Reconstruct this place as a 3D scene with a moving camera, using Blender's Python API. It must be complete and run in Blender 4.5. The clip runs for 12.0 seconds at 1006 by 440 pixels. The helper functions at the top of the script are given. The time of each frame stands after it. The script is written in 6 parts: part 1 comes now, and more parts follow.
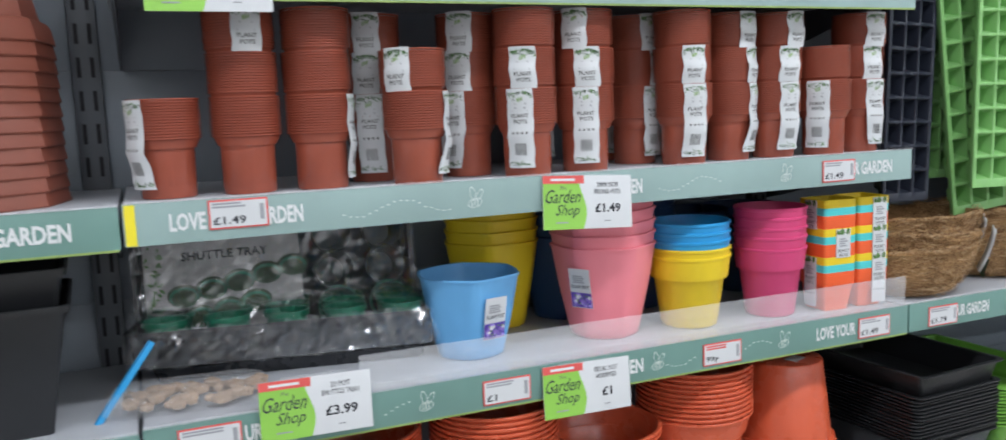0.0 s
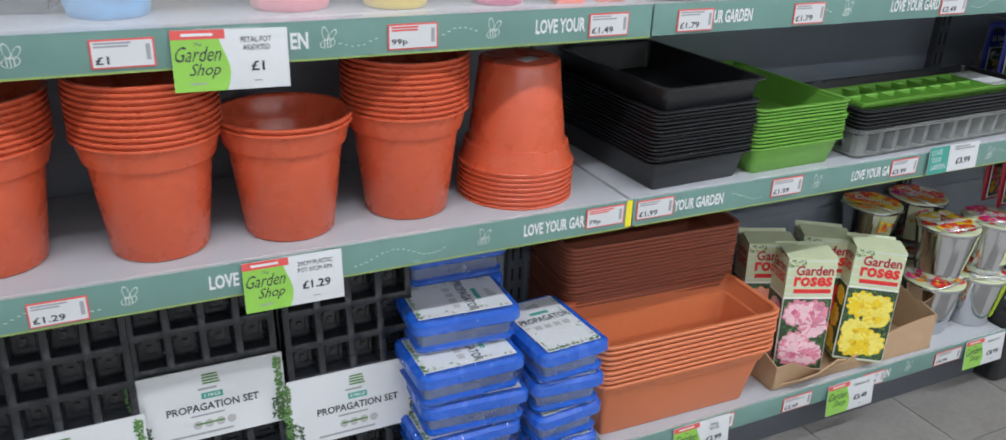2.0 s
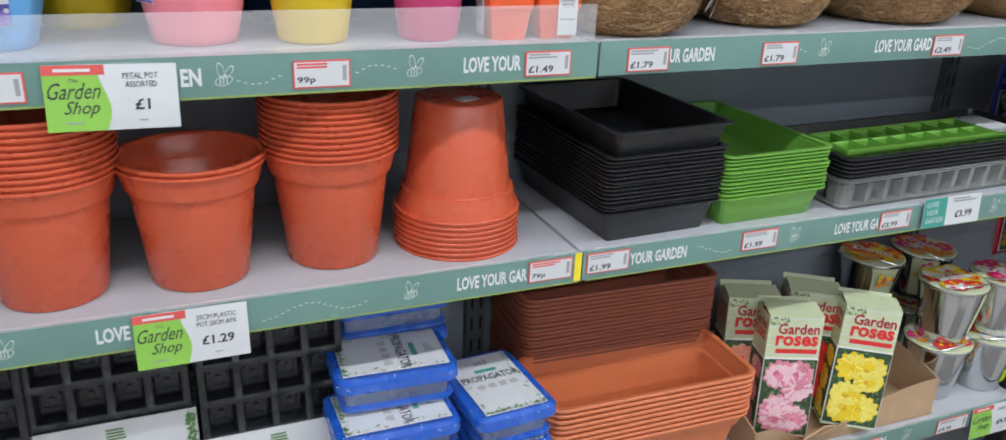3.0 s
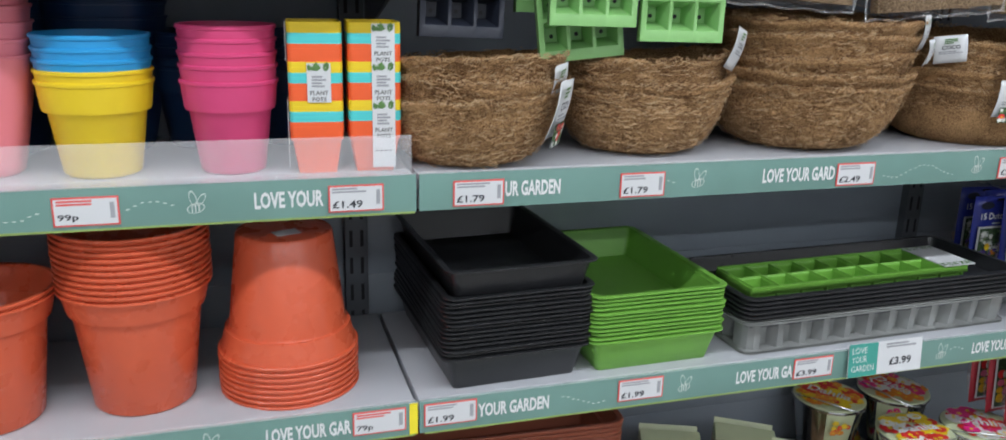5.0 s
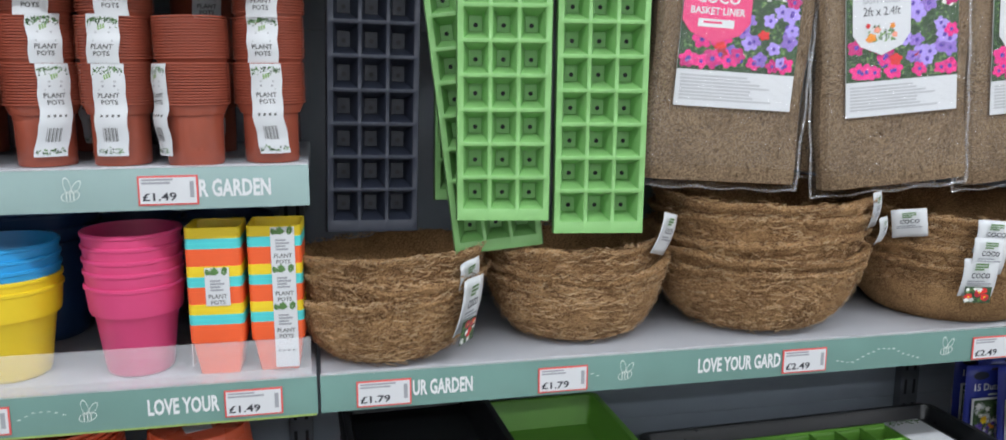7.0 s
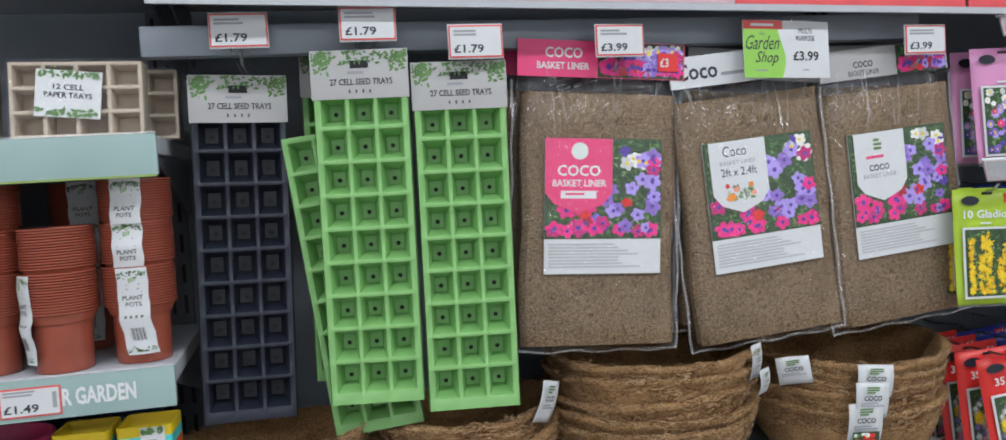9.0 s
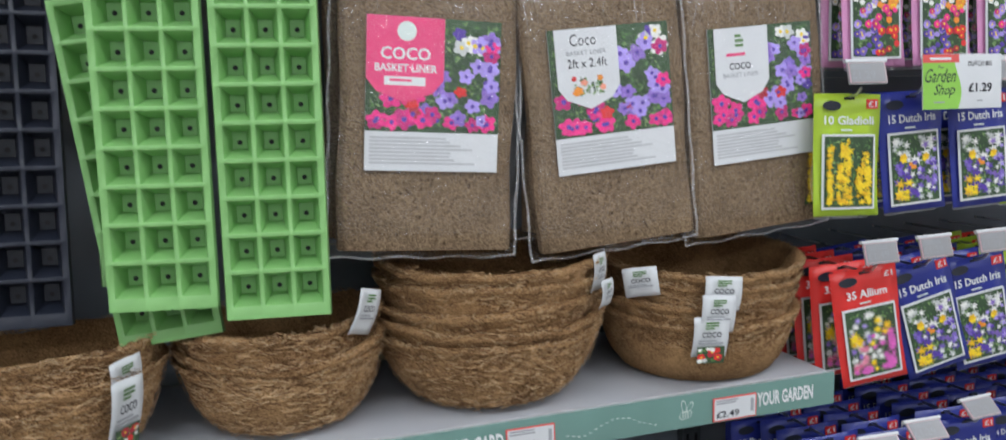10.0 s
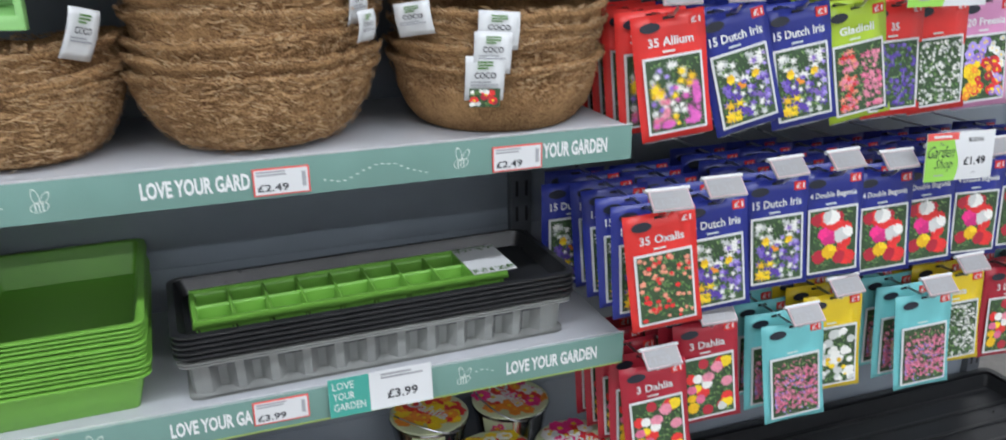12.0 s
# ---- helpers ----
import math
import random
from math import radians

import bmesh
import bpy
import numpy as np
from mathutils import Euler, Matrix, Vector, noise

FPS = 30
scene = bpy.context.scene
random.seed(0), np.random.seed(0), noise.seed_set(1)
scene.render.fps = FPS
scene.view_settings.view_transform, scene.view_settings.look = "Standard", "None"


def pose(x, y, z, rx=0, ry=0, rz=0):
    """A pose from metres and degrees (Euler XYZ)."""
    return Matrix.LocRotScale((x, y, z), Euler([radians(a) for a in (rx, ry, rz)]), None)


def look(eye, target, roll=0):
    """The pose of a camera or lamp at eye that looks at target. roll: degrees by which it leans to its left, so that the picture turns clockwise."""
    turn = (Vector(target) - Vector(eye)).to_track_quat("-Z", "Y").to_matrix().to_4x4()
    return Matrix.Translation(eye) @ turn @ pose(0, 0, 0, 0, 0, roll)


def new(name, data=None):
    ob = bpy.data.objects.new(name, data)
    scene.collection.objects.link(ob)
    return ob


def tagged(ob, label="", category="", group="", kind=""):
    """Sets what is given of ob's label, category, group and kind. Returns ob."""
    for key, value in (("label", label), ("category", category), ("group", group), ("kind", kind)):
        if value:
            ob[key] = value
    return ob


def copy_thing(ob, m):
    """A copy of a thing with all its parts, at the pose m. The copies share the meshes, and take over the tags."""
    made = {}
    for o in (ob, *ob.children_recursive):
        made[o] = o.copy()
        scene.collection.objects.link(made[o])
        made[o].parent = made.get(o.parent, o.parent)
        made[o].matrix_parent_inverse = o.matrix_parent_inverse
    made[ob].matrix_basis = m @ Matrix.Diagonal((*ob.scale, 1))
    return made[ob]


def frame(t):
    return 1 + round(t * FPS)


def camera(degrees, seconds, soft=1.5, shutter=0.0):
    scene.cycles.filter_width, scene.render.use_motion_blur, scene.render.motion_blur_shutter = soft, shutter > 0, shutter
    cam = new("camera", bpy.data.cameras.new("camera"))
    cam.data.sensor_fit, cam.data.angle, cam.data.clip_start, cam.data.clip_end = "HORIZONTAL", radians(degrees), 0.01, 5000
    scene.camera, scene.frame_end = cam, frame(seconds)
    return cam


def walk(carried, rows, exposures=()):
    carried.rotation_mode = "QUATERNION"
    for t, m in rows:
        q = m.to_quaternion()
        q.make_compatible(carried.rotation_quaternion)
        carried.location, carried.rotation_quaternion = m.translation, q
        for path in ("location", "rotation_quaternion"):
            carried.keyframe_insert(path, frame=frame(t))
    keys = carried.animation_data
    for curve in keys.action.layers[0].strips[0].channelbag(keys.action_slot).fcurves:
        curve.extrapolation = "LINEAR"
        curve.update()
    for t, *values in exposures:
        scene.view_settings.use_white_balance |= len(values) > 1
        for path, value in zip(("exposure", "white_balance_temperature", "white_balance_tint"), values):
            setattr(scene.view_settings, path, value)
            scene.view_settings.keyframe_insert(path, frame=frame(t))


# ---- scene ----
cam = camera(60.8, 12.0, 1.5, 0.3)
PATH = [
    (0, (-0.034, -1.100, 1.402), (0.884, 1.094, 1.091), -2.1),
    (0.5, (0.050, -1.099, 1.369), (1.090, 1.030, 0.991), -0.9),
    (1, (0.155, -1.109, 1.332), (1.270, 0.938, 0.760), -0.4),
    (1.5, (0.289, -1.133, 1.321), (1.302, 0.940, 0.655), 1.9),
    (2, (0.383, -1.139, 1.253), (1.363, 0.828, 0.287), 2.3),
    (2.5, (0.490, -1.128, 1.246), (1.415, 0.869, 0.289), 2.6),
    (3, (0.582, -1.098, 1.250), (1.471, 0.942, 0.349), 2.5),
    (3.2, (0.611, -1.084, 1.250), (1.548, 0.934, 0.347), 2.4),
    (4.8, (0.956, -1.110, 1.279), (1.628, 1.086, 0.583), 1.2),
    (5, (0.976, -1.096, 1.285), (1.669, 1.105, 0.628), 1.5),
    (5.5, (1.056, -1.082, 1.312), (1.681, 1.157, 0.718), 2.0),
    (6, (1.140, -1.085, 1.352), (1.687, 1.188, 0.810), 1.7),
    (6.5, (1.207, -1.087, 1.402), (1.694, 1.207, 0.896), 1.0),
    (7, (1.214, -1.087, 1.432), (1.705, 1.220, 0.994), 0.1),
    (7.2, (1.228, -1.090, 1.446), (1.734, 1.219, 1.030), -0.0),
    (8.8, (1.348, -1.139, 1.519), (1.925, 1.182, 1.313), -2.8),
    (9, (1.366, -1.133, 1.525), (1.913, 1.200, 1.385), -3.3),
    (9.5, (1.446, -1.081, 1.512), (2.068, 1.224, 1.279), -2.9),
    (10, (1.516, -1.046, 1.462), (2.273, 1.206, 1.117), -1.5),
    (10.5, (1.596, -1.056, 1.434), (2.310, 1.188, 0.967), -0.7),
    (11, (1.676, -1.072, 1.394), (2.354, 1.171, 0.874), 0.7),
    (11.5, (1.745, -1.082, 1.355), (2.461, 1.109, 0.688), -0.0),
    (12, (1.807, -1.087, 1.309), (2.575, 1.046, 0.520), -0.6),
]
walk(cam, [(t, look(eye, target, roll)) for t, eye, target, roll in PATH], [(0.0, 0.0), (6.5, 0.0), (9.0, -0.26), (9.6, -0.42), (10.6, 0.08), (11.4, 0.1), (12.0, 0.15)])


# ---- world, lamps ----
world = bpy.data.worlds.new("world")
scene.world = world
world.use_nodes = True
world.node_tree.nodes["Background"].inputs[0].default_value = (0.9, 0.95, 1.0, 1)
world.node_tree.nodes["Background"].inputs[1].default_value = 0.3
CEILING = 3.1
LAMP_ROWS = ((-1.35, 24), (-4.1, 25))


def batten(x, y, length, watts):
    lamp = bpy.data.lights.new("batten_light", "AREA")
    lamp.shape, lamp.size, lamp.size_y, lamp.energy = "RECTANGLE", length, 0.12, watts
    lamp.color = (0.87, 0.92, 1.0)
    ob = new("batten_light", lamp)
    ob.matrix_world = pose(x, y, CEILING - 0.095)
    return ob


for lamp_y, lamp_w in LAMP_ROWS:
    for lamp_x in (-0.9, 0.9, 2.7, 4.5):
        batten(lamp_x, lamp_y, 1.5, lamp_w)

# ---- materials ----
MATS = {}


def mat(name, col, rough=0.45, metal=0.0, var=0.12, scale=25.0, bump=0.0, bscale=250.0, spec=0.5, distort=0.0, alpha=1.0):
    """A painted, moulded or printed surface: colour varied at two scales, roughness varied, fine relief."""
    if name in MATS:
        return MATS[name]
    m = bpy.data.materials.new(name)
    m.use_nodes = True
    nt = m.node_tree
    bsdf = nt.nodes["Principled BSDF"]
    co = nt.nodes.new("ShaderNodeTexCoord")
    n1 = nt.nodes.new("ShaderNodeTexNoise")
    n1.inputs["Scale"].default_value, n1.inputs["Detail"].default_value, n1.inputs["Distortion"].default_value = scale, 6, distort
    n2 = nt.nodes.new("ShaderNodeTexNoise")
    n2.inputs["Scale"].default_value, n2.inputs["Detail"].default_value = scale / 6, 3
    add = nt.nodes.new("ShaderNodeMath")
    add.operation = "ADD"
    ramp = nt.nodes.new("ShaderNodeMapRange")
    ramp.inputs["From Min"].default_value, ramp.inputs["From Max"].default_value = 0.6, 1.4
    mix = nt.nodes.new("ShaderNodeMix")
    mix.data_type = "RGBA"
    mix.inputs[6].default_value = (*[c * (1 - var) for c in col], 1)
    mix.inputs[7].default_value = (*[min(1, c * (1 + var)) for c in col], 1)
    for n in (n1, n2):
        nt.links.new(co.outputs["Object"], n.inputs["Vector"])
    nt.links.new(n1.outputs["Fac"], add.inputs[0])
    nt.links.new(n2.outputs["Fac"], add.inputs[1])
    nt.links.new(add.outputs[0], ramp.inputs["Value"])
    nt.links.new(ramp.outputs[0], mix.inputs[0])
    nt.links.new(mix.outputs[2], bsdf.inputs["Base Color"])
    rr = nt.nodes.new("ShaderNodeMapRange")
    rr.inputs["To Min"].default_value, rr.inputs["To Max"].default_value = max(0.03, rough - 0.08), min(1, rough + 0.1)
    nt.links.new(n1.outputs["Fac"], rr.inputs["Value"])
    nt.links.new(rr.outputs[0], bsdf.inputs["Roughness"])
    bsdf.inputs["Metallic"].default_value = metal
    bsdf.inputs["Specular IOR Level"].default_value = spec
    bsdf.inputs["Alpha"].default_value = alpha
    if bump:
        nb = nt.nodes.new("ShaderNodeTexNoise")
        nb.inputs["Scale"].default_value, nb.inputs["Detail"].default_value = bscale, 5
        bp = nt.nodes.new("ShaderNodeBump")
        bp.inputs["Strength"].default_value, bp.inputs["Distance"].default_value = bump, 0.002
        nt.links.new(co.outputs["Object"], nb.inputs["Vector"])
        nt.links.new(nb.outputs["Fac"], bp.inputs["Height"])
        nt.links.new(bp.outputs["Normal"], bsdf.inputs["Normal"])
    MATS[name] = m
    return m


def coir(name, dark, light, grain=105, blotch=0.3):
    """Matted coconut fibre: tangled strands in two tones with strong relief."""
    m = bpy.data.materials.new(name)
    m.use_nodes = True
    nt = m.node_tree
    bsdf = nt.nodes["Principled BSDF"]
    co = nt.nodes.new("ShaderNodeTexCoord")
    fine = nt.nodes.new("ShaderNodeTexNoise")
    fine.inputs["Scale"].default_value, fine.inputs["Detail"].default_value, fine.inputs["Distortion"].default_value = grain, 8, 5.0
    fine.inputs["Roughness"].default_value = 0.65
    broad = nt.nodes.new("ShaderNodeTexNoise")
    broad.inputs["Scale"].default_value, broad.inputs["Detail"].default_value = 16, 4
    add = nt.nodes.new("ShaderNodeMath")
    add.operation = "MULTIPLY_ADD"
    add.inputs[1].default_value = 0.75
    half = nt.nodes.new("ShaderNodeMath")
    half.operation = "MULTIPLY"
    half.inputs[1].default_value = blotch
    ramp = nt.nodes.new("ShaderNodeValToRGB")
    ramp.color_ramp.elements[0].position, ramp.color_ramp.elements[0].color = 0.315 + blotch / 2, (*dark, 1)
    ramp.color_ramp.elements[1].position, ramp.color_ramp.elements[1].color = 0.435 + blotch / 2, (*light, 1)
    bp = nt.nodes.new("ShaderNodeBump")
    bp.inputs["Strength"].default_value, bp.inputs["Distance"].default_value = 1.0, 0.005
    for n in (fine, broad):
        nt.links.new(co.outputs["Object"], n.inputs["Vector"])
    nt.links.new(broad.outputs["Fac"], half.inputs[0])
    nt.links.new(fine.outputs["Fac"], add.inputs[0])
    nt.links.new(half.outputs[0], add.inputs[2])
    nt.links.new(add.outputs[0], ramp.inputs["Fac"])
    nt.links.new(ramp.outputs["Color"], bsdf.inputs["Base Color"])
    nt.links.new(fine.outputs["Fac"], bp.inputs["Height"])
    nt.links.new(bp.outputs["Normal"], bsdf.inputs["Normal"])
    bsdf.inputs["Roughness"].default_value = 0.9
    bsdf.inputs["Specular IOR Level"].default_value = 0.15
    return m


def film(name, tint=(1, 1, 1), veil=0.06, wrinkle=0.6, scale=28.0, rough=0.08, gain=0.05):
    """Thin clear plastic: mostly see-through, a faint milky veil, a faint mirror on a crumpled surface."""
    m = bpy.data.materials.new(name)
    m.use_nodes = True
    nt = m.node_tree
    nt.nodes.remove(nt.nodes["Principled BSDF"])
    out = nt.nodes["Material Output"]
    clear = nt.nodes.new("ShaderNodeBsdfTransparent")
    clear.inputs[0].default_value = (*tint, 1)
    milk = nt.nodes.new("ShaderNodeBsdfDiffuse")
    milk.inputs[0].default_value = (0.8, 0.82, 0.85, 1)
    gloss = nt.nodes.new("ShaderNodeBsdfGlossy")
    gloss.inputs["Roughness"].default_value = rough
    gloss.inputs["Color"].default_value = (gain, gain, gain, 1)
    co = nt.nodes.new("ShaderNodeTexCoord")
    nz = nt.nodes.new("ShaderNodeTexNoise")
    nz.inputs["Scale"].default_value, nz.inputs["Detail"].default_value, nz.inputs["Distortion"].default_value = scale, 3, 1.5
    bp = nt.nodes.new("ShaderNodeBump")
    bp.inputs["Strength"].default_value, bp.inputs["Distance"].default_value = wrinkle, 0.045
    a = nt.nodes.new("ShaderNodeMixShader")
    b = nt.nodes.new("ShaderNodeAddShader")
    a.inputs[0].default_value = veil
    nt.links.new(co.outputs["Object"], nz.inputs["Vector"])
    nt.links.new(nz.outputs["Fac"], bp.inputs["Height"])
    nt.links.new(bp.outputs["Normal"], gloss.inputs["Normal"])
    nt.links.new(clear.outputs[0], a.inputs[1])
    nt.links.new(milk.outputs[0], a.inputs[2])
    nt.links.new(a.outputs[0], b.inputs[0])
    nt.links.new(gloss.outputs[0], b.inputs[1])
    nt.links.new(b.outputs[0], out.inputs["Surface"])
    return m


PANEL = mat("dark_panel_paint", (0.235, 0.268, 0.305), 0.36, var=0.12, scale=9, bump=0.05)
POST = mat("upright_paint", (0.10, 0.11, 0.125), 0.4, var=0.1)
SLOT = mat("slot_black", (0.012, 0.012, 0.014), 0.7)
SHELF = mat("shelf_white_paint", (0.46, 0.475, 0.505), 0.4, var=0.05, scale=8, bump=0.03)
UNDER = mat("shelf_underside", (0.28, 0.3, 0.33), 0.5)
STRIP = mat("printed_strip", (0.155, 0.285, 0.25), 0.22, var=0.16, scale=7)
# The same sage strip made paler: its glare is put into the colour.
STRIP_GLARE = mat("printed_strip_glare", (0.30, 0.42, 0.40), 0.2, var=0.14, scale=7)
LIME_EDGE = mat("lime_edge", (0.26, 0.36, 0.10), 0.4)
YELLOW_TAB = mat("yellow_tab", (0.85, 0.72, 0.03), 0.4)
PRINT_WHITE = mat("print_white", (0.70, 0.72, 0.72), 0.45, var=0.03)
PRINT_CREAM = mat("print_cream", (0.62, 0.70, 0.66), 0.45, var=0.03)
PAPER = mat("paper_white", (0.64, 0.655, 0.665), 0.5, var=0.04, scale=14)
PAPER_GREY = mat("header_card_grey", (0.44, 0.435, 0.43), 0.55, var=0.05)
HOLDER = mat("holder_pale_grey", (0.30, 0.30, 0.305), 0.35, var=0.06)
INK = mat("ink_dark", (0.035, 0.037, 0.045), 0.6)
INK_SOFT = mat("ink_soft", (0.13, 0.13, 0.125), 0.6)
INK_PALE = mat("ink_pale", (0.47, 0.48, 0.49), 0.6)
INK_GREY = mat("ink_grey", (0.32, 0.33, 0.35), 0.6)
TICKET_RED = mat("ticket_red", (0.72, 0.10, 0.09), 0.45)
TICKET_LIME = mat("ticket_lime", (0.27, 0.56, 0.08), 0.4, var=0.05)
TEAL = mat("ticket_teal", (0.05, 0.33, 0.27), 0.4)
LEAF_PRINT = mat("leaf_print", (0.10, 0.22, 0.06), 0.5, var=0.4, scale=120)
LEAF_BRIGHT = mat("leaf_print_bright", (0.22, 0.36, 0.12), 0.5, var=0.4, scale=120)
LEAF_DARK = mat("leaf_print_dark", (0.035, 0.075, 0.03), 0.5, var=0.5, scale=120)
CARD = mat("brown_cardboard", (0.44, 0.29, 0.17), 0.75, var=0.1, scale=40, bump=0.15)
WIRE = mat("hook_wire", (0.62, 0.63, 0.64), 0.28, metal=1.0)
STEEL = mat("galvanised_steel", (0.58, 0.59, 0.60), 0.11, metal=1.0, var=0.1, scale=18, bump=0.05, bscale=40)
TERRACOTTA = mat("terracotta_plastic", (0.63, 0.108, 0.046), 0.27, var=0.05, bump=0.03)
TERRA_ORANGE = mat("trough_orange_plastic", (0.66, 0.19, 0.075), 0.4, var=0.05, bump=0.03)
TERRA_DARK = mat("trough_brown_plastic", (0.30, 0.085, 0.045), 0.42, var=0.1)
POT_BROWN = mat("small_pot_brown_plastic", (0.345, 0.084, 0.05), 0.19, var=0.15)
PLANTER = mat("planter_terracotta", (0.235, 0.066, 0.04), 0.5, var=0.12, bump=0.05)
BLACK = mat("black_plastic", (0.019, 0.020, 0.022), 0.3, var=0.2, bump=0.04)
BLACK_SOFT = mat("black_vacuum_plastic", (0.02, 0.022, 0.026), 0.27, var=0.2)
SLATE = mat("slate_plastic", (0.017, 0.021, 0.034), 0.42, var=0.12)
GREEN = mat("lime_green_plastic", (0.235, 0.49, 0.165), 0.4, var=0.06)
GREEN_TRAY = mat("tray_green_plastic", (0.17, 0.41, 0.06), 0.38, var=0.06)
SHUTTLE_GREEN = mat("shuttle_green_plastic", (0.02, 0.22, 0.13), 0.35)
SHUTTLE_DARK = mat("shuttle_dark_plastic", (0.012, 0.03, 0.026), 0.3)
BLUE = mat("petal_blue_plastic", (0.15, 0.44, 0.78), 0.42, var=0.04)
NAVY = mat("navy_plastic", (0.012, 0.045, 0.12), 0.4)
YELLOW = mat("yellow_plastic", (0.82, 0.60, 0.02), 0.4, var=0.05)
PINK = mat("pink_plastic", (0.88, 0.25, 0.30), 0.42, var=0.04)
MAGENTA = mat("magenta_plastic", (0.66, 0.06, 0.19), 0.4, var=0.05)
SKY = mat("sky_blue_plastic", (0.025, 0.32, 0.66), 0.38, var=0.05)
TURQ = mat("turquoise_plastic", (0.08, 0.60, 0.60), 0.4)
RED_ORANGE = mat("red_orange_plastic", (0.86, 0.12, 0.03), 0.4)
ROYAL = mat("royal_blue_plastic", (0.008, 0.095, 0.50), 0.25, var=0.08)
FROST = mat("frosted_clear_plastic", (0.32, 0.37, 0.46), 0.2, var=0.4, scale=30, alpha=0.5)
SMOKE = mat("smoky_clear_plastic", (0.30, 0.31, 0.30), 0.18, var=0.3, scale=12, alpha=0.72)
RISER = film("acrylic_riser", veil=0.15, wrinkle=0.0, rough=0.12, gain=0.05)
WRAP = film("shrink_wrap", veil=0.0, wrinkle=0.7, scale=40, rough=0.07, gain=0.06)
CRINKLE = film("crinkled_wrap", veil=0.0, wrinkle=0.8, scale=34, rough=0.06, gain=0.08)
FOLD = film("film_fold", veil=0.0, wrinkle=0.015, scale=60, rough=0.1, gain=0.12)
BAG = film("poly_bag", veil=0.005, wrinkle=0.5, scale=16, rough=0.1, gain=0.035)
SEAM = film("bag_seam", veil=0.14, wrinkle=0.7, scale=40, rough=0.1, gain=0.16)
POUCH = film("packet_pouch", veil=0.12, wrinkle=0.7, scale=40, rough=0.15, gain=0.08)
COIR = coir("coir_bowl", (0.16, 0.08, 0.034), (0.63, 0.375, 0.175), 140, 0.22)
COIR_MAT = coir("coir_sheet", (0.10, 0.062, 0.034), (0.46, 0.325, 0.20), 120, 0.1)
FIBRE = mat("coir_fibre", (0.54, 0.33, 0.16), 0.8, var=0.4, scale=60)
FIBRE_PALE = mat("coir_fibre_pale", (0.62, 0.43, 0.24), 0.8, var=0.3, scale=60)
FIBRE_DARK = mat("coir_fibre_dark", (0.16, 0.08, 0.035), 0.85, var=0.3, scale=60)
BULB = mat("bulb_brown", (0.33, 0.22, 0.14), 0.7, var=0.4, scale=60)
PULP = mat("paper_pulp", (0.50, 0.42, 0.33), 0.8, var=0.1, bump=0.3)
FLOOR_TILE = mat("floor_tile", (0.45, 0.435, 0.405), 0.45, var=0.16, scale=60, bump=0.03)
FLOOR_DARK = mat("floor_tile_dark", (0.24, 0.225, 0.21), 0.5, var=0.2, scale=60)
WALL = mat("wall_paint", (0.80, 0.80, 0.80), 0.7, var=0.05, scale=3)
CEIL = mat("ceiling_tile", (0.84, 0.84, 0.83), 0.8, var=0.05, scale=4)
# flower colours for printed pictures
F_PINK = mat("print_hot_pink", (0.80, 0.03, 0.24), 0.4, var=0.25, scale=300)
F_RED = mat("print_red", (0.70, 0.03, 0.03), 0.4, var=0.25, scale=300)
F_LILAC = mat("print_lilac", (0.40, 0.30, 0.74), 0.4, var=0.2, scale=300)
F_PURPLE = mat("print_purple", (0.10, 0.05, 0.36), 0.4, var=0.3, scale=300)
F_WHITE = mat("print_petal_white", (0.80, 0.80, 0.76), 0.4, var=0.08, scale=300)
F_YELLOW = mat("print_petal_yellow", (0.86, 0.62, 0.02), 0.4, var=0.15, scale=300)
F_ROSE = mat("print_rose_pink", (0.72, 0.25, 0.34), 0.4, var=0.3, scale=250)
F_SALMON = mat("print_salmon", (0.78, 0.30, 0.20), 0.4, var=0.25, scale=300)
F_ORANGE = mat("print_orange", (0.82, 0.28, 0.03), 0.4, var=0.2, scale=300)
C_PINK = mat("card_pink", (0.78, 0.06, 0.20), 0.4)
C_RED = mat("packet_red", (0.74, 0.035, 0.03), 0.33, var=0.08)
C_DKRED = mat("packet_crimson", (0.42, 0.02, 0.04), 0.33, var=0.08)
C_BLUE = mat("packet_blue", (0.02, 0.032, 0.25), 0.3, var=0.08)
C_LIME = mat("packet_lime", (0.42, 0.60, 0.04), 0.33, var=0.06)
C_LILAC = mat("packet_lilac_pink", (0.66, 0.28, 0.50), 0.33, var=0.06)
C_AQUA = mat("packet_aqua", (0.17, 0.56, 0.58), 0.33, var=0.06)
C_YELLOW = mat("packet_yellow", (0.80, 0.58, 0.02), 0.33, var=0.06)
C_CREAM = mat("box_cream_green", (0.60, 0.66, 0.42), 0.4, var=0.08)
C_ORANGE = mat("packet_orange_red", (0.66, 0.10, 0.03), 0.33, var=0.06)
SIGN_RED = mat("sign_red", (0.72, 0.09, 0.10), 0.35)
SIGN_PALE = mat("sign_pale_pink", (0.62, 0.42, 0.45), 0.35)


# ---- mesh helpers ----
def finish(name, bm, material, smooth=True, angle=38):
    me = bpy.data.meshes.new(name)
    bmesh.ops.recalc_face_normals(bm, faces=bm.faces)
    bm.to_mesh(me)
    bm.free()
    for one in material if isinstance(material, (list, tuple)) else (material,):
        me.materials.append(one)
    if smooth:
        me.shade_smooth()
        me.set_sharp_from_angle(angle=radians(angle))
    return me


def piece(name, me, parent, m=None, label=""):
    ob = new(name, me)
    ob.parent = parent
    if m is not None:
        ob.matrix_basis = m
    return tagged(ob, label=label)


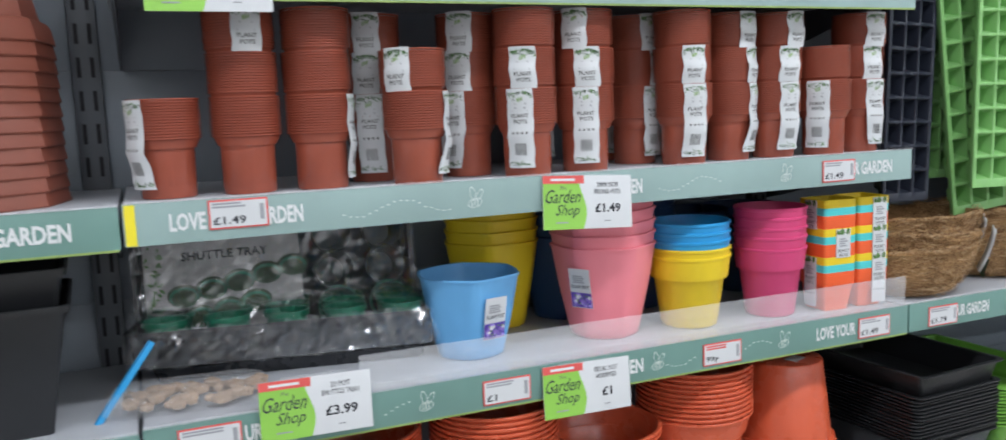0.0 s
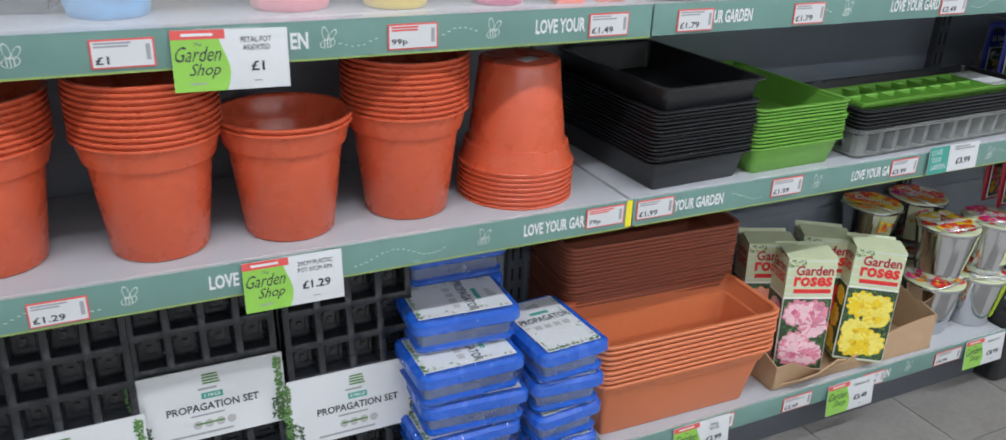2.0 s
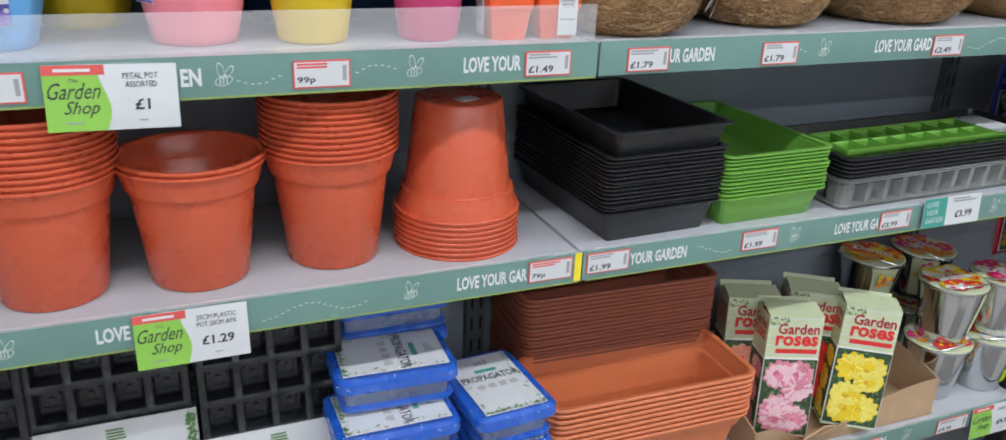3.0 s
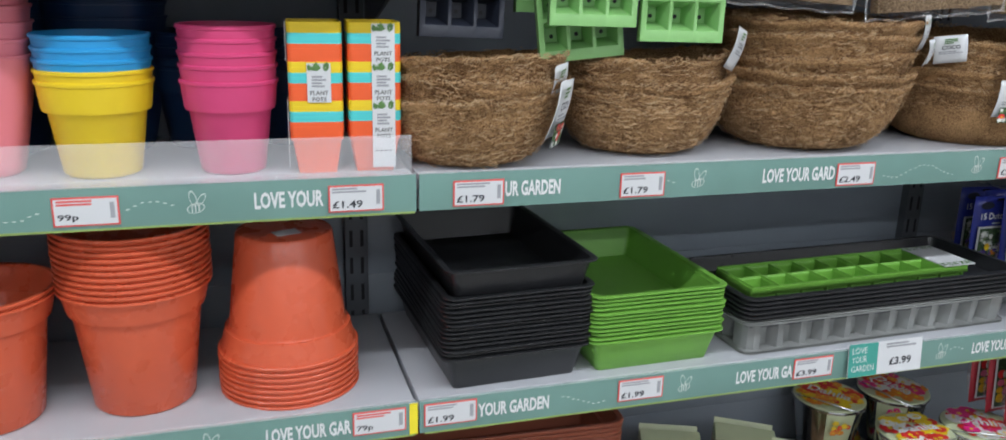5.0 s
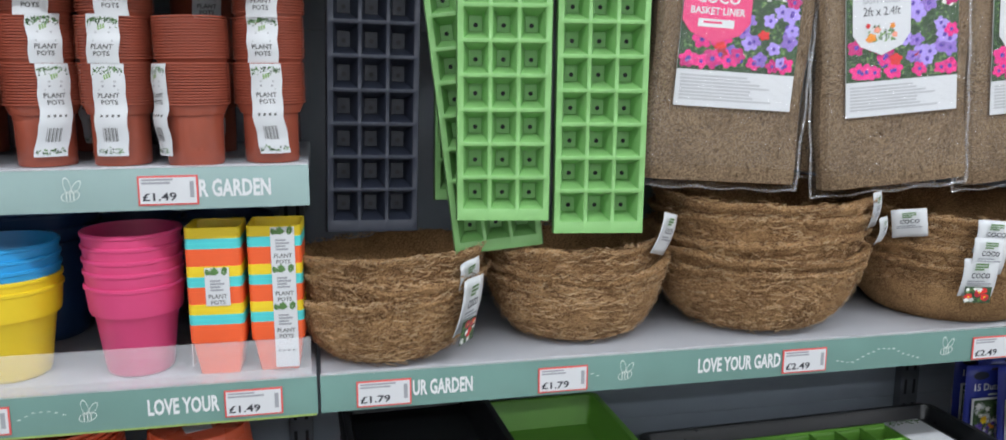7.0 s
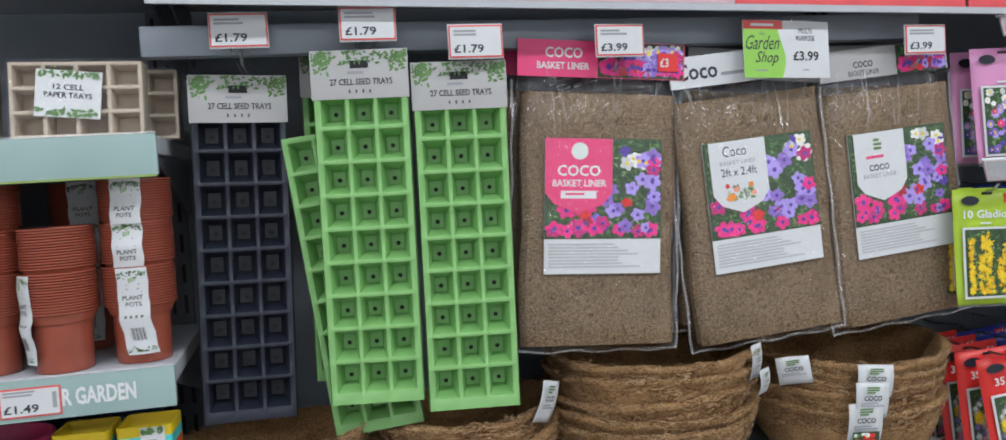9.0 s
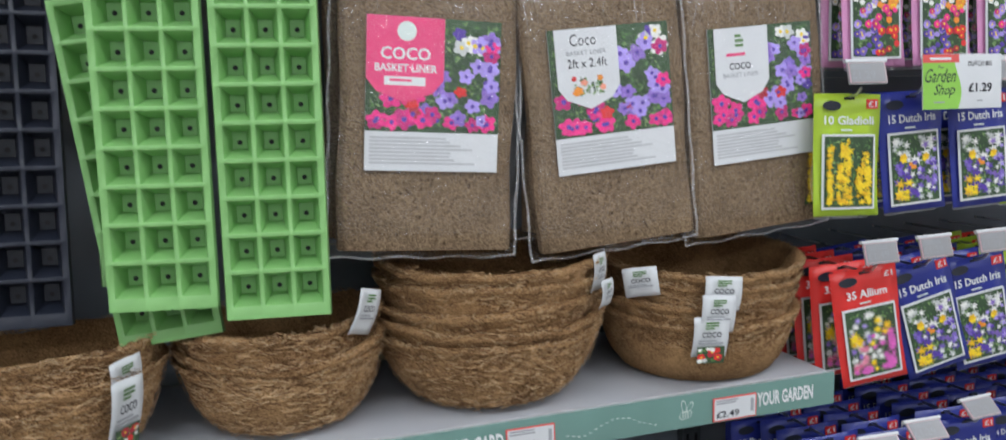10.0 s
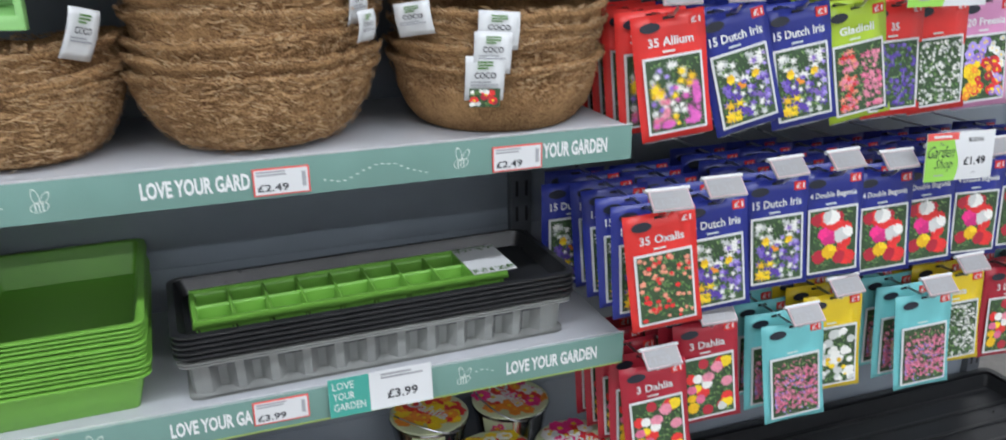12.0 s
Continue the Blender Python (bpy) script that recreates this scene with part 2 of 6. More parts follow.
def part(name, bm, material, parent, label="", m=None, smooth=True):
    return piece(name, finish(name, bm, material, smooth), parent, m, label)


def thing(name, label, category, group="", m=None, kind=""):
    ob = new(name)
    ob.empty_display_size = 0.05
    if m is not None:
        ob.matrix_basis = m
    return tagged(ob, label, category, group, kind)


def box(bm, x0, x1, y0, y1, z0, z1, bevel=0.0, mi=0):
    vs = [bm.verts.new((x, y, z)) for z in (z0, z1) for x, y in ((x0, y0), (x1, y0), (x1, y1), (x0, y1))]
    fs = [bm.faces.new([vs[i] for i in q]) for q in ((3, 2, 1, 0), (4, 5, 6, 7), (0, 1, 5, 4), (1, 2, 6, 5), (2, 3, 7, 6), (3, 0, 4, 7))]
    for f in fs:
        f.material_index = mi
    if bevel:
        edges = list({e for f in fs for e in f.edges})
        bmesh.ops.bevel(bm, geom=edges, offset=bevel, segments=2, affect="EDGES", profile=0.6)
    return bm


def boxed(x0, x1, y0, y1, z0, z1, bevel=0.0):
    return box(bmesh.new(), x0, x1, y0, y1, z0, z1, bevel)


def loft(rings, cap0=True, cap1=True, bm=None, mi=0):
    bm = bm or bmesh.new()
    rows = [[bm.verts.new(p) for p in ring] for ring in rings]
    n = len(rows[0])
    for a, b in zip(rows, rows[1:]):
        for i in range(n):
            bm.faces.new((a[i], a[(i + 1) % n], b[(i + 1) % n], b[i])).material_index = mi
    if cap0:
        bm.faces.new(rows[0][::-1]).material_index = mi
    if cap1:
        bm.faces.new(rows[-1]).material_index = mi
    return bm


def circle(r, z, n=32, shape=None):
    out = []
    for i in range(n):
        a = 2 * math.pi * i / n
        k = r * (shape(a, z) if shape else 1)
        out.append((k * math.cos(a), k * math.sin(a), z))
    return out


def lathe(profile, n=32, shape=None, cap0=True, cap1=True):
    return loft([circle(r, z, n, shape) for r, z in profile], cap0, cap1)


def rrect(hx, hy, r, z, n=3):
    r = min(r, hx * 0.95, hy * 0.95)
    out = []
    for cx, cy, a0 in ((hx - r, hy - r, 0), (r - hx, hy - r, 90), (r - hx, r - hy, 180), (hx - r, r - hy, 270)):
        for i in range(n + 1):
            a = radians(a0 + 90 * i / n)
            out.append((cx + r * math.cos(a), cy + r * math.sin(a), z))
    return out


def rloft(hx, hy, r, profile, cap0=True, cap1=True):
    """A rounded rectangle lofted through (offset, height) steps."""
    return loft([rrect(hx + d, hy + d, max(0.002, r + d * 0.5), z) for d, z in profile], cap0, cap1)


def tube(points, r=0.0015, n=6):
    pts = [Vector(p) for p in points]
    rings = []
    for i, p in enumerate(pts):
        d = (pts[min(i + 1, len(pts) - 1)] - pts[max(i - 1, 0)]).normalized()
        u = d.cross(Vector((0.31, 0.17, 0.93))).normalized()
        v = d.cross(u)
        rings.append([p + r * (math.cos(2 * math.pi * k / n) * u + math.sin(2 * math.pi * k / n) * v) for k in range(n)])
    return loft(rings)


TEXTS = {}


def text_mesh(words, material, bold=False, slant=0.0):
    """Words as a mesh in the x-z plane that faces -y, fitted to a unit square."""
    key = (words, material.name, bold, slant)
    if key not in TEXTS:
        cu = bpy.data.curves.new("lettering", "FONT")
        cu.body, cu.size, cu.resolution_u = words, 1.0, 2
        cu.offset, cu.shear = 0.022 * bold, slant
        tmp = bpy.data.objects.new("lettering", cu)
        scene.collection.objects.link(tmp)
        me = bpy.data.meshes.new_from_object(tmp.evaluated_get(bpy.context.evaluated_depsgraph_get()))
        bpy.data.objects.remove(tmp)
        co = np.array([v.co[:] for v in me.vertices])
        lo, hi = co.min(0), co.max(0)
        for v in me.vertices:
            v.co = ((v.co.x - lo[0]) / (hi[0] - lo[0]), 0, (v.co.y - lo[1]) / (hi[1] - lo[1]))
        me.materials.clear()
        me.materials.append(material)
        me.name = "lettering"
        TEXTS[key] = me
    return TEXTS[key]


def letters(parent, words, x0, x1, z0, z1, y, material=None, bold=False, slant=0.0):
    material = material or INK
    return piece("lettering", text_mesh(words, material, bold, slant), parent, Matrix.Translation((x0, y, z0)) @ Matrix.Diagonal((x1 - x0, 1, z1 - z0, 1)))


def quad(bm, x0, x1, z0, z1, y, mi=0):
    bm.faces.new([bm.verts.new(p) for p in ((x0, y, z0), (x1, y, z0), (x1, y, z1), (x0, y, z1))]).material_index = mi


def bars(parent, x0, x1, z0, z1, rows, y, material=None, seed=1, name="small_print"):
    """Small print that cannot be read: rows of plain bars."""
    rnd, bm = random.Random(seed), bmesh.new()
    step = (z1 - z0) / rows
    for i in range(rows):
        end = x0 + (x1 - x0) * rnd.uniform(0.65, 1)
        quad(bm, x0, end, z1 - (i + 0.62) * step, z1 - i * step, y)
    return part(name, bm, material or INK_GREY, parent, smooth=False)


def rosette(bm, cx, cz, r, y, mi, petals, eye_mi, rnd):
    a0 = rnd.uniform(0, 6)
    squash = rnd.uniform(0.75, 1)
    mid = bm.verts.new((cx, y - 0.0002, cz))
    ring = []
    many = abs(petals) * 3
    for i in range(many):
        k = r * ((0.3, 1.0, 0.5) if petals < 0 else (0.7, 1.0, 0.98) if petals == 5 else (0.84, 1.0, 0.97))[i % 3] * rnd.uniform(0.9, 1.06)
        a = a0 + 2 * math.pi * i / many
        ring.append(bm.verts.new((cx + k * math.cos(a), y, cz + squash * k * math.sin(a))))
    for i, v in enumerate(ring):
        bm.faces.new((mid, v, ring[(i + 1) % len(ring)])).material_index = mi
    if eye_mi is not None:
        e = [bm.verts.new((cx + 0.26 * r * math.cos(b), y - 0.0004, cz + 0.26 * r * math.sin(b))) for b in (0, 1.25, 2.5, 3.75, 5)]
        bm.faces.new(e).material_index = eye_mi


DEEPER = {F_LILAC: mat("print_violet", (0.27, 0.16, 0.55), 0.4, var=0.3, scale=250), F_PINK: mat("print_magenta", (0.55, 0.02, 0.18), 0.4, var=0.3, scale=250), F_WHITE: mat("print_petal_grey", (0.56, 0.58, 0.56), 0.4, var=0.1, scale=250), F_PURPLE: mat("print_indigo", (0.20, 0.13, 0.50), 0.4, var=0.3, scale=250), F_ROSE: mat("print_rose_deep", (0.66, 0.14, 0.26), 0.4, var=0.3, scale=250), F_YELLOW: mat("print_amber", (0.74, 0.44, 0.01), 0.4, var=0.2, scale=250), F_RED: C_DKRED, F_SALMON: F_RED}


PALER = {F_ROSE: mat("print_rose_pale", (0.86, 0.55, 0.60), 0.4, var=0.2, scale=250), F_YELLOW: mat("print_lemon", (0.88, 0.74, 0.14), 0.4, var=0.15, scale=250)}


def picture(w, h, flowers, seed, ground=None):
    """A printed flower picture, w x h, its lower left corner at the origin: leafy ground and blooms (material, count, smallest, largest radius, petals, area)."""
    rnd, bm = random.Random(seed), bmesh.new()
    slots = [ground or LEAF_DARK, LEAF_PRINT, F_YELLOW, LEAF_BRIGHT, LEAF_DARK, F_PURPLE]
    quad(bm, 0, w, 0, h, 0, 0)
    for i in range(int(420 * w * h / 0.02) + 20):
        x, z, k = rnd.uniform(0.004, w - 0.004), rnd.uniform(0.004, h - 0.004), rnd.uniform(0.002, 0.0045)
        a = rnd.uniform(0, 6.28)
        c, s = k * math.cos(a), k * math.sin(a)
        bm.faces.new([bm.verts.new(p) for p in ((x - c, -0.0002, z - s), (x + s * 0.4, -0.0002, z - c * 0.4), (x + c, -0.0002, z + s), (x - s * 0.4, -0.0002, z + c * 0.4))]).material_index = (1, 3, 1, 4)[i % 4]
    layer = 0
    for material, count, r0, r1, petals, (u0, u1, v0, v1) in flowers:
        if material not in slots:
            slots.append(material)
        for i in range(count):
            r = rnd.uniform(r0, r1)
            x = min(max(w * rnd.uniform(u0, u1), r), w - r)
            z = min(max(h * rnd.uniform(v0, v1), r), h - r)
            layer += 1
            big = r > 0.017
            tint = DEEPER.get(material, material) if i % 3 == 1 else material
            if tint not in slots:
                slots.append(tint)
            rosette(bm, x, z, r, -0.0004 - 0.000012 * layer, slots.index(tint), petals, 2 if 0.006 < r and not big and (5 < petals < 9 or (material is F_WHITE and 0 < petals < 9)) else 5 if petals == 5 and r > 0.0075 and material in (F_LILAC, F_PINK) else None, rnd)
            for k in range(6 if big else 0):
                pale, deep = PALER.get(material, material), DEEPER.get(material, material)
                tone = (pale, material, pale, material, deep, material)[k]
                if tone not in slots:
                    slots.append(tone)
                layer += 1
                rosette(bm, x + rnd.uniform(-0.09, 0.09) * r, z + rnd.uniform(-0.09, 0.09) * r, r * (0.9 - 0.14 * k), -0.0006 - 0.000025 * layer, slots.index(tone), max(3, petals - k), None, rnd)
    return finish("picture", bm, slots, smooth=False)


def leaf_border(parent, x0, x1, z0, z1, y, count, seed, material=None):
    """Printed sprigs of leaves along a label's edge."""
    rnd, bm = random.Random(seed), bmesh.new()
    for i in range(count):
        x, z, k, a = rnd.uniform(x0, x1), rnd.uniform(z0, z1), rnd.uniform(0.0022, 0.0048), rnd.uniform(0, 6.28)
        c, s = k * math.cos(a), k * math.sin(a)
        yy = y - 0.00001 * i
        bm.faces.new([bm.verts.new(p) for p in ((x - c, yy, z - s), (x + s * 0.45, yy, z - c * 0.45), (x + c, yy, z + s), (x - s * 0.45, yy, z + c * 0.45))])
    return part("leaf_print", bm, material or LEAF_PRINT, parent, smooth=False)


# ---- the setting ----
S_Z, A_Z, B_Z, C_Z, D_Z = 1.592, 1.302, 1.026, 0.692, 0.160
BACK = 0.37
X0, X1, X2, X3 = -0.062, 1.2, 2.4, 3.65
RIGHT, LEFT = 6.2, -3.0


def slab(name, x0, x1, y0, y1, z0, z1, material, label, category):
    ob = new(name, finish(name, boxed(x0, x1, y0, y1, z0, z1), material, smooth=False))
    return tagged(ob, label, category, kind="structure")


floor = slab("floor", LEFT, RIGHT, -5.0, 1.2, -0.1, -0.004, FLOOR_DARK, "worn grey shop floor of speckled tiles", "floor")
slab("ceiling", LEFT, RIGHT, -5.0, 1.2, CEILING, CEILING + 0.1, CEIL, "plain white suspended shop ceiling", "ceiling")
slab("wall_south", LEFT, RIGHT, -5.1, -5.0, -0.1, CEILING + 0.1, WALL, "plain pale painted wall behind the aisle", "wall")
slab("wall_north", LEFT, RIGHT, 1.2, 1.3, -0.1, CEILING + 0.1, WALL, "plain pale painted wall behind the shelving", "wall")
slab("wall_west", LEFT - 0.1, LEFT, -5.1, 1.3, -0.1, CEILING + 0.1, WALL, "plain pale painted end wall", "wall")
slab("wall_east", RIGHT, RIGHT + 0.1, -5.1, 1.3, -0.1, CEILING + 0.1, WALL, "plain pale painted end wall", "wall")

EMIT = bpy.data.materials.new("batten_diffuser")
EMIT.use_nodes = True
EMIT.node_tree.nodes["Principled BSDF"].inputs["Emission Color"].default_value = (0.95, 0.98, 1, 1)
EMIT.node_tree.nodes["Principled BSDF"].inputs["Emission Strength"].default_value = 6.0
for lamp_y, _ in LAMP_ROWS:
    for lamp_x in (-0.9, 0.9, 2.7, 4.5):
        lamp = thing("ceiling_light", "white linear ceiling batten light, switched on", "ceiling light", "ceiling battens", pose(lamp_x, lamp_y, CEILING))
        part("housing", boxed(-0.78, 0.78, -0.075, 0.075, -0.06, 0, 0.006), PRINT_WHITE, lamp)
        part("diffuser", boxed(-0.75, 0.75, -0.06, 0.06, -0.085, -0.061, 0.006), EMIT, lamp)


def gondola_back():
    base = thing("shelving_back", "dark grey painted metal back of the shelving with slotted uprights", "shelving")
    widths = ((-1.32, X0), (X0, X1), (X1, X2), (X2, X3))
    heights = (0.09, 0.40, 0.76, 1.12, 1.48, 1.84, 2.2)
    for a, b in widths:
        for z0, z1 in zip(heights, heights[1:]):
            part("back_panel", boxed(a - 0.02, b - 0.058, BACK, BACK + 0.02, z0 + 0.0002, z1 - 0.0002, 0.0008), PANEL, base)
    for x in (X0, X1, X2, X3):
        x -= 0.037
        part("upright", boxed(x - 0.02, x + 0.02, BACK - 0.018, BACK + 0.03, 0, 2.2, 0.002), POST, base)
        bm = bmesh.new()
        for i in range(41):
            for dx in (-0.0095, 0.0095):
                box(bm, x + dx - 0.0028, x + dx + 0.0028, BACK - 0.0186, BACK - 0.017, 0.12 + i * 0.05, 0.15 + i * 0.05)
        tagged(part("slotted_strip", bm, SLOT, base, smooth=False), kind="stuff")
    part("kick_plate", boxed(-1.32, X3, 0.05, 0.06, 0, 0.105), POST, base)
    return base


gondola_back()


def bee(parent, x, z, k=1.0):
    """A line-drawn bee on the strip."""
    bm = bmesh.new()

    def oval(cx, cz, a, b, turn, wd=0.0007):
        pts = []
        for i in range(14):
            t = 2 * math.pi * i / 14
            for s in (1, 1 - wd / b):
                u, v = a * s * math.cos(t), b * s * math.sin(t)
                pts.append(bm.verts.new((cx + u * math.cos(turn) - v * math.sin(turn), -0.0042, cz + u * math.sin(turn) + v * math.cos(turn))))
        for i in range(14):
            j = (i + 1) % 14
            bm.faces.new((pts[2 * i], pts[2 * j], pts[2 * j + 1], pts[2 * i + 1]))

    oval(x, z - 0.004 * k, 0.011 * k, 0.0065 * k, 0.25)
    oval(x - 0.003 * k, z + 0.009 * k, 0.010 * k, 0.0042 * k, 1.75)
    oval(x + 0.007 * k, z + 0.007 * k, 0.009 * k, 0.0038 * k, 1.0)
    for dx in (-0.005, -0.001, 0.003):
        quad(bm, x + dx * k, x + (dx + 0.0014) * k, z - 0.009 * k, z + 0.001 * k, -0.0042)
    return part("bee_print", bm, PRINT_CREAM, parent, smooth=False)


def trail(parent, x0, x1, z, seed):
    rnd, bm = random.Random(seed), bmesh.new()
    n = int((x1 - x0) / 0.0085)
    for i in range(n):
        x = x0 + i * 0.0085
        zz = z + 0.009 * math.sin(i * 0.45 + seed) + rnd.uniform(-0.001, 0.001)
        quad(bm, x, x + 0.0042, zz, zz + 0.0011, -0.0042)
    return tagged(part("dotted_trail", bm, PRINT_CREAM, parent, smooth=False), kind="stuff")


STRIP_H = 0.048


def shelf(name_label, x0, x1, z, words=(), bees=(), trails=(), strip=None, lime=True, yellow=None, depth=None):
    ob = thing("shelf", name_label, "shelf", "shelves", pose(0, 0, z))
    back = depth or (BACK - 0.02)
    part("board", boxed(x0 + 0.003, x1 - 0.003, 0.001, back, -0.022, 0, 0.0025), SHELF, ob)
    part("front_lip", boxed(x0 + 0.003, x1 - 0.003, 0.002, 0.012, -STRIP_H + 0.002, -0.0225), SHELF, ob, "white folded metal lip")
    for x in (x0 + 0.012, x1 - 0.012):
        bm = loft([[(x - 0.002, y, zz) for y, zz in ((0.03, -0.024), (back + 0.01, -0.024), (back + 0.01, -0.11), (back - 0.04, -0.1))], [(x + 0.002, y, zz) for y, zz in ((0.03, -0.024), (back + 0.01, -0.024), (back + 0.01, -0.11), (back - 0.04, -0.1))]])
        part("bracket", bm, POST, ob, smooth=False)
    st = part("edge_strip", boxed(x0 + 0.002, x1 - 0.002, -0.0035, 0.001, -STRIP_H, 0.003, 0.0008), strip or STRIP, ob, "printed sage green plastic edge strip")
    part("clear_edge", boxed(x0 + 0.002, x1 - 0.002, -0.006, 0.0005, 0.0032, 0.0055), RISER, ob)
    if lime:
        part("lime_line", boxed(x0 + 0.01, x1 - 0.004, -0.0038, 0.0005, -STRIP_H - 0.0022, -STRIP_H + 0.0005), LIME_EDGE, ob, "lime green lower line")
    if yellow is not None:
        part("yellow_tab", boxed(yellow, yellow + 0.012, -0.0046, -0.0036, -STRIP_H + 0.001, 0.002), YELLOW_TAB, ob, "yellow end tab")
    for w, a, b in words:
        letters(ob, w, a, b, -0.0335, -0.0115, -0.0042, PRINT_WHITE, 1.5)
    for x in bees:
        bee(ob, x, -0.024)
    for i, (a, b) in enumerate(trails):
        trail(ob, a, b, -0.026, i + int(a * 50))
    return ob


LYG = "LOVE YOUR GARDEN"
shelf("grey-white metal shelf with sage printed edge strip, glare painted in", X0, X1, S_Z, [("GARDEN", 0.86, 0.955)], strip=STRIP_GLARE)
shelf("white metal shelf, sage strip with painted-in glare, holding small brown pots", X0, X1, A_Z, [("LOVE", -0.009, 0.033), ("RDEN", 0.108, 0.15), ("EN", 0.633, 0.652), ("UR GARDEN", 1.055, 1.152)], (0.384, 0.923), ((0.2, 0.36), (0.68, 0.8)), STRIP_GLARE, lime=False, yellow=X0 + 0.004)
shelf("white metal shelf with sage green strip, holding bright plastic pots", X0, X1, B_Z, [("UR", 0.059, 0.081), ("EN", 0.625, 0.649), ("LOVE YOUR", 0.99, 1.076)], (0.675, 0.92, 0.30), ((0.24, 0.29), (0.69, 0.75), (0.84, 0.9)))
shelf("white metal shelf with sage green strip, holding terracotta pots", X0, X1, C_Z, [("LOVE", 0.49, 0.531), ("LOVE YOUR GAR", 0.988, 1.104)], (0.385, 0.915), ((0.2, 0.36), (0.7, 0.86)), yellow=X1 - 0.013)
shelf("white metal base shelf with a sage green edge strip", X0, X1, D_Z, [(LYG, 0.2, 0.36)], (0.5,), ((0.6, 0.8),), lime=False)
shelf("white metal shelf with sage green strip, holding coir bowls", X1, X2, B_Z, [("UR GARDEN", 1.322, 1.403), ("LOVE YOUR GARD", 1.73, 1.859), ("YOUR GARDEN", 2.258, 2.358)], (1.62, 2.137), ((1.51, 1.59), (1.95, 2.1)), lime=False)
shelf("white metal shelf with sage green strip, holding seed trays", X1, X2, C_Z, [("YOUR GARDEN", 1.289, 1.40), ("LOVE YOUR GA", 1.722, 1.828), (LYG, 2.2, 2.351)], (1.628, 2.132), ((1.42, 1.5), (2.15, 2.19)))
shelf("white metal base shelf with sage strip, holding buckets and boxes", X1, X2, D_Z, [("EN", 1.968, 1.99)], (2.05,), ((1.3, 1.4), (1.8, 1.93)), lime=False)
shelf("white metal shelf with sage green strip, holding stacked planters", -1.32, X0, A_Z - 0.002, [("OUR GARDEN", -0.245, -0.115)])
shelf("white metal shelf holding tall black plastic pots", -1.32, X0, B_Z - 0.004, [])
shelf("white metal shelf above the hanging stock", X1, X3, 1.83, [], lime=False)
# Added above the view to keep lamp light off the back panel.
shelf("unseen white metal shelf added to shade the bay below", -1.32, X1, 1.83, [], lime=False)

# a printed sign hung from the upper shelf
sign = thing("shelf_sign", "red and pale pink printed customer notice along the shelf edge", "sign", m=pose(0, -0.012, 1.790, 0, 1.4, 0))
part("pale_panel", boxed(1.2, 1.985, -0.0015, 0.0015, 0, 0.095), SIGN_PALE, sign, "pale pink panel")
part("red_panel", boxed(1.986, 2.37, -0.0015, 0.0015, 0, 0.095), SIGN_RED, sign, "red panel")
part("end_panel", boxed(2.376, 3.6, -0.0015, 0.0015, 0, 0.095), SIGN_RED, sign, "red panel")
letters(sign, "ask for assistance", 2.03, 2.34, 0.014, 0.042, -0.0022, PRINT_WHITE)
part("channel", boxed(1.2, 3.6, -0.003, 0.004, -0.01, -0.0006), SHELF, sign, "pale plastic channel")
rail = thing("hanging_rail", "dark grey metal rail that carries the display hooks", "rail")
part("bar", boxed(X1 - 0.02, X2 - 0.06, 0.05, 0.08, 1.695, 1.735, 0.003), PANEL, rail)
for rx in (X1 + 0.0, X2 - 0.085):
    part("arm", boxed(rx - 0.004, rx + 0.004, 0.08, BACK - 0.018, 1.70, 1.73), PANEL, rail)


# ---- tickets ----
def ticket(x0, x1, z, price, y=-0.0042, h=0.036, m=None):
    ob = thing("price_ticket", "white price ticket with red border reading " + price, "price ticket", "price tickets", m or pose(x0, y, z - h))
    w = x1 - x0
    part("red_border", boxed(0, w, -0.0012, 0, 0, h, 0.0004), TICKET_RED, ob)
    part("face", boxed(0.0022, w - 0.0022, -0.0017, -0.0011, 0.0022, h - 0.0022), PAPER, ob)
    letters(ob, price, w * 0.07, w * 0.07 + 0.0078 * len(price), 0.0055, 0.0155, -0.0019, INK, True)
    bars(ob, w * 0.07, w * 0.72, h * 0.68, h * 0.9, 2, -0.0019, TICKET_RED if len(price) == 3 else INK_GREY, int(x0 * 100))
    part("bar_code", boxed(w * 0.86, w * 0.93, -0.00195, -0.0016, h * 0.25, h * 0.8), INK_GREY, ob)
    return ob


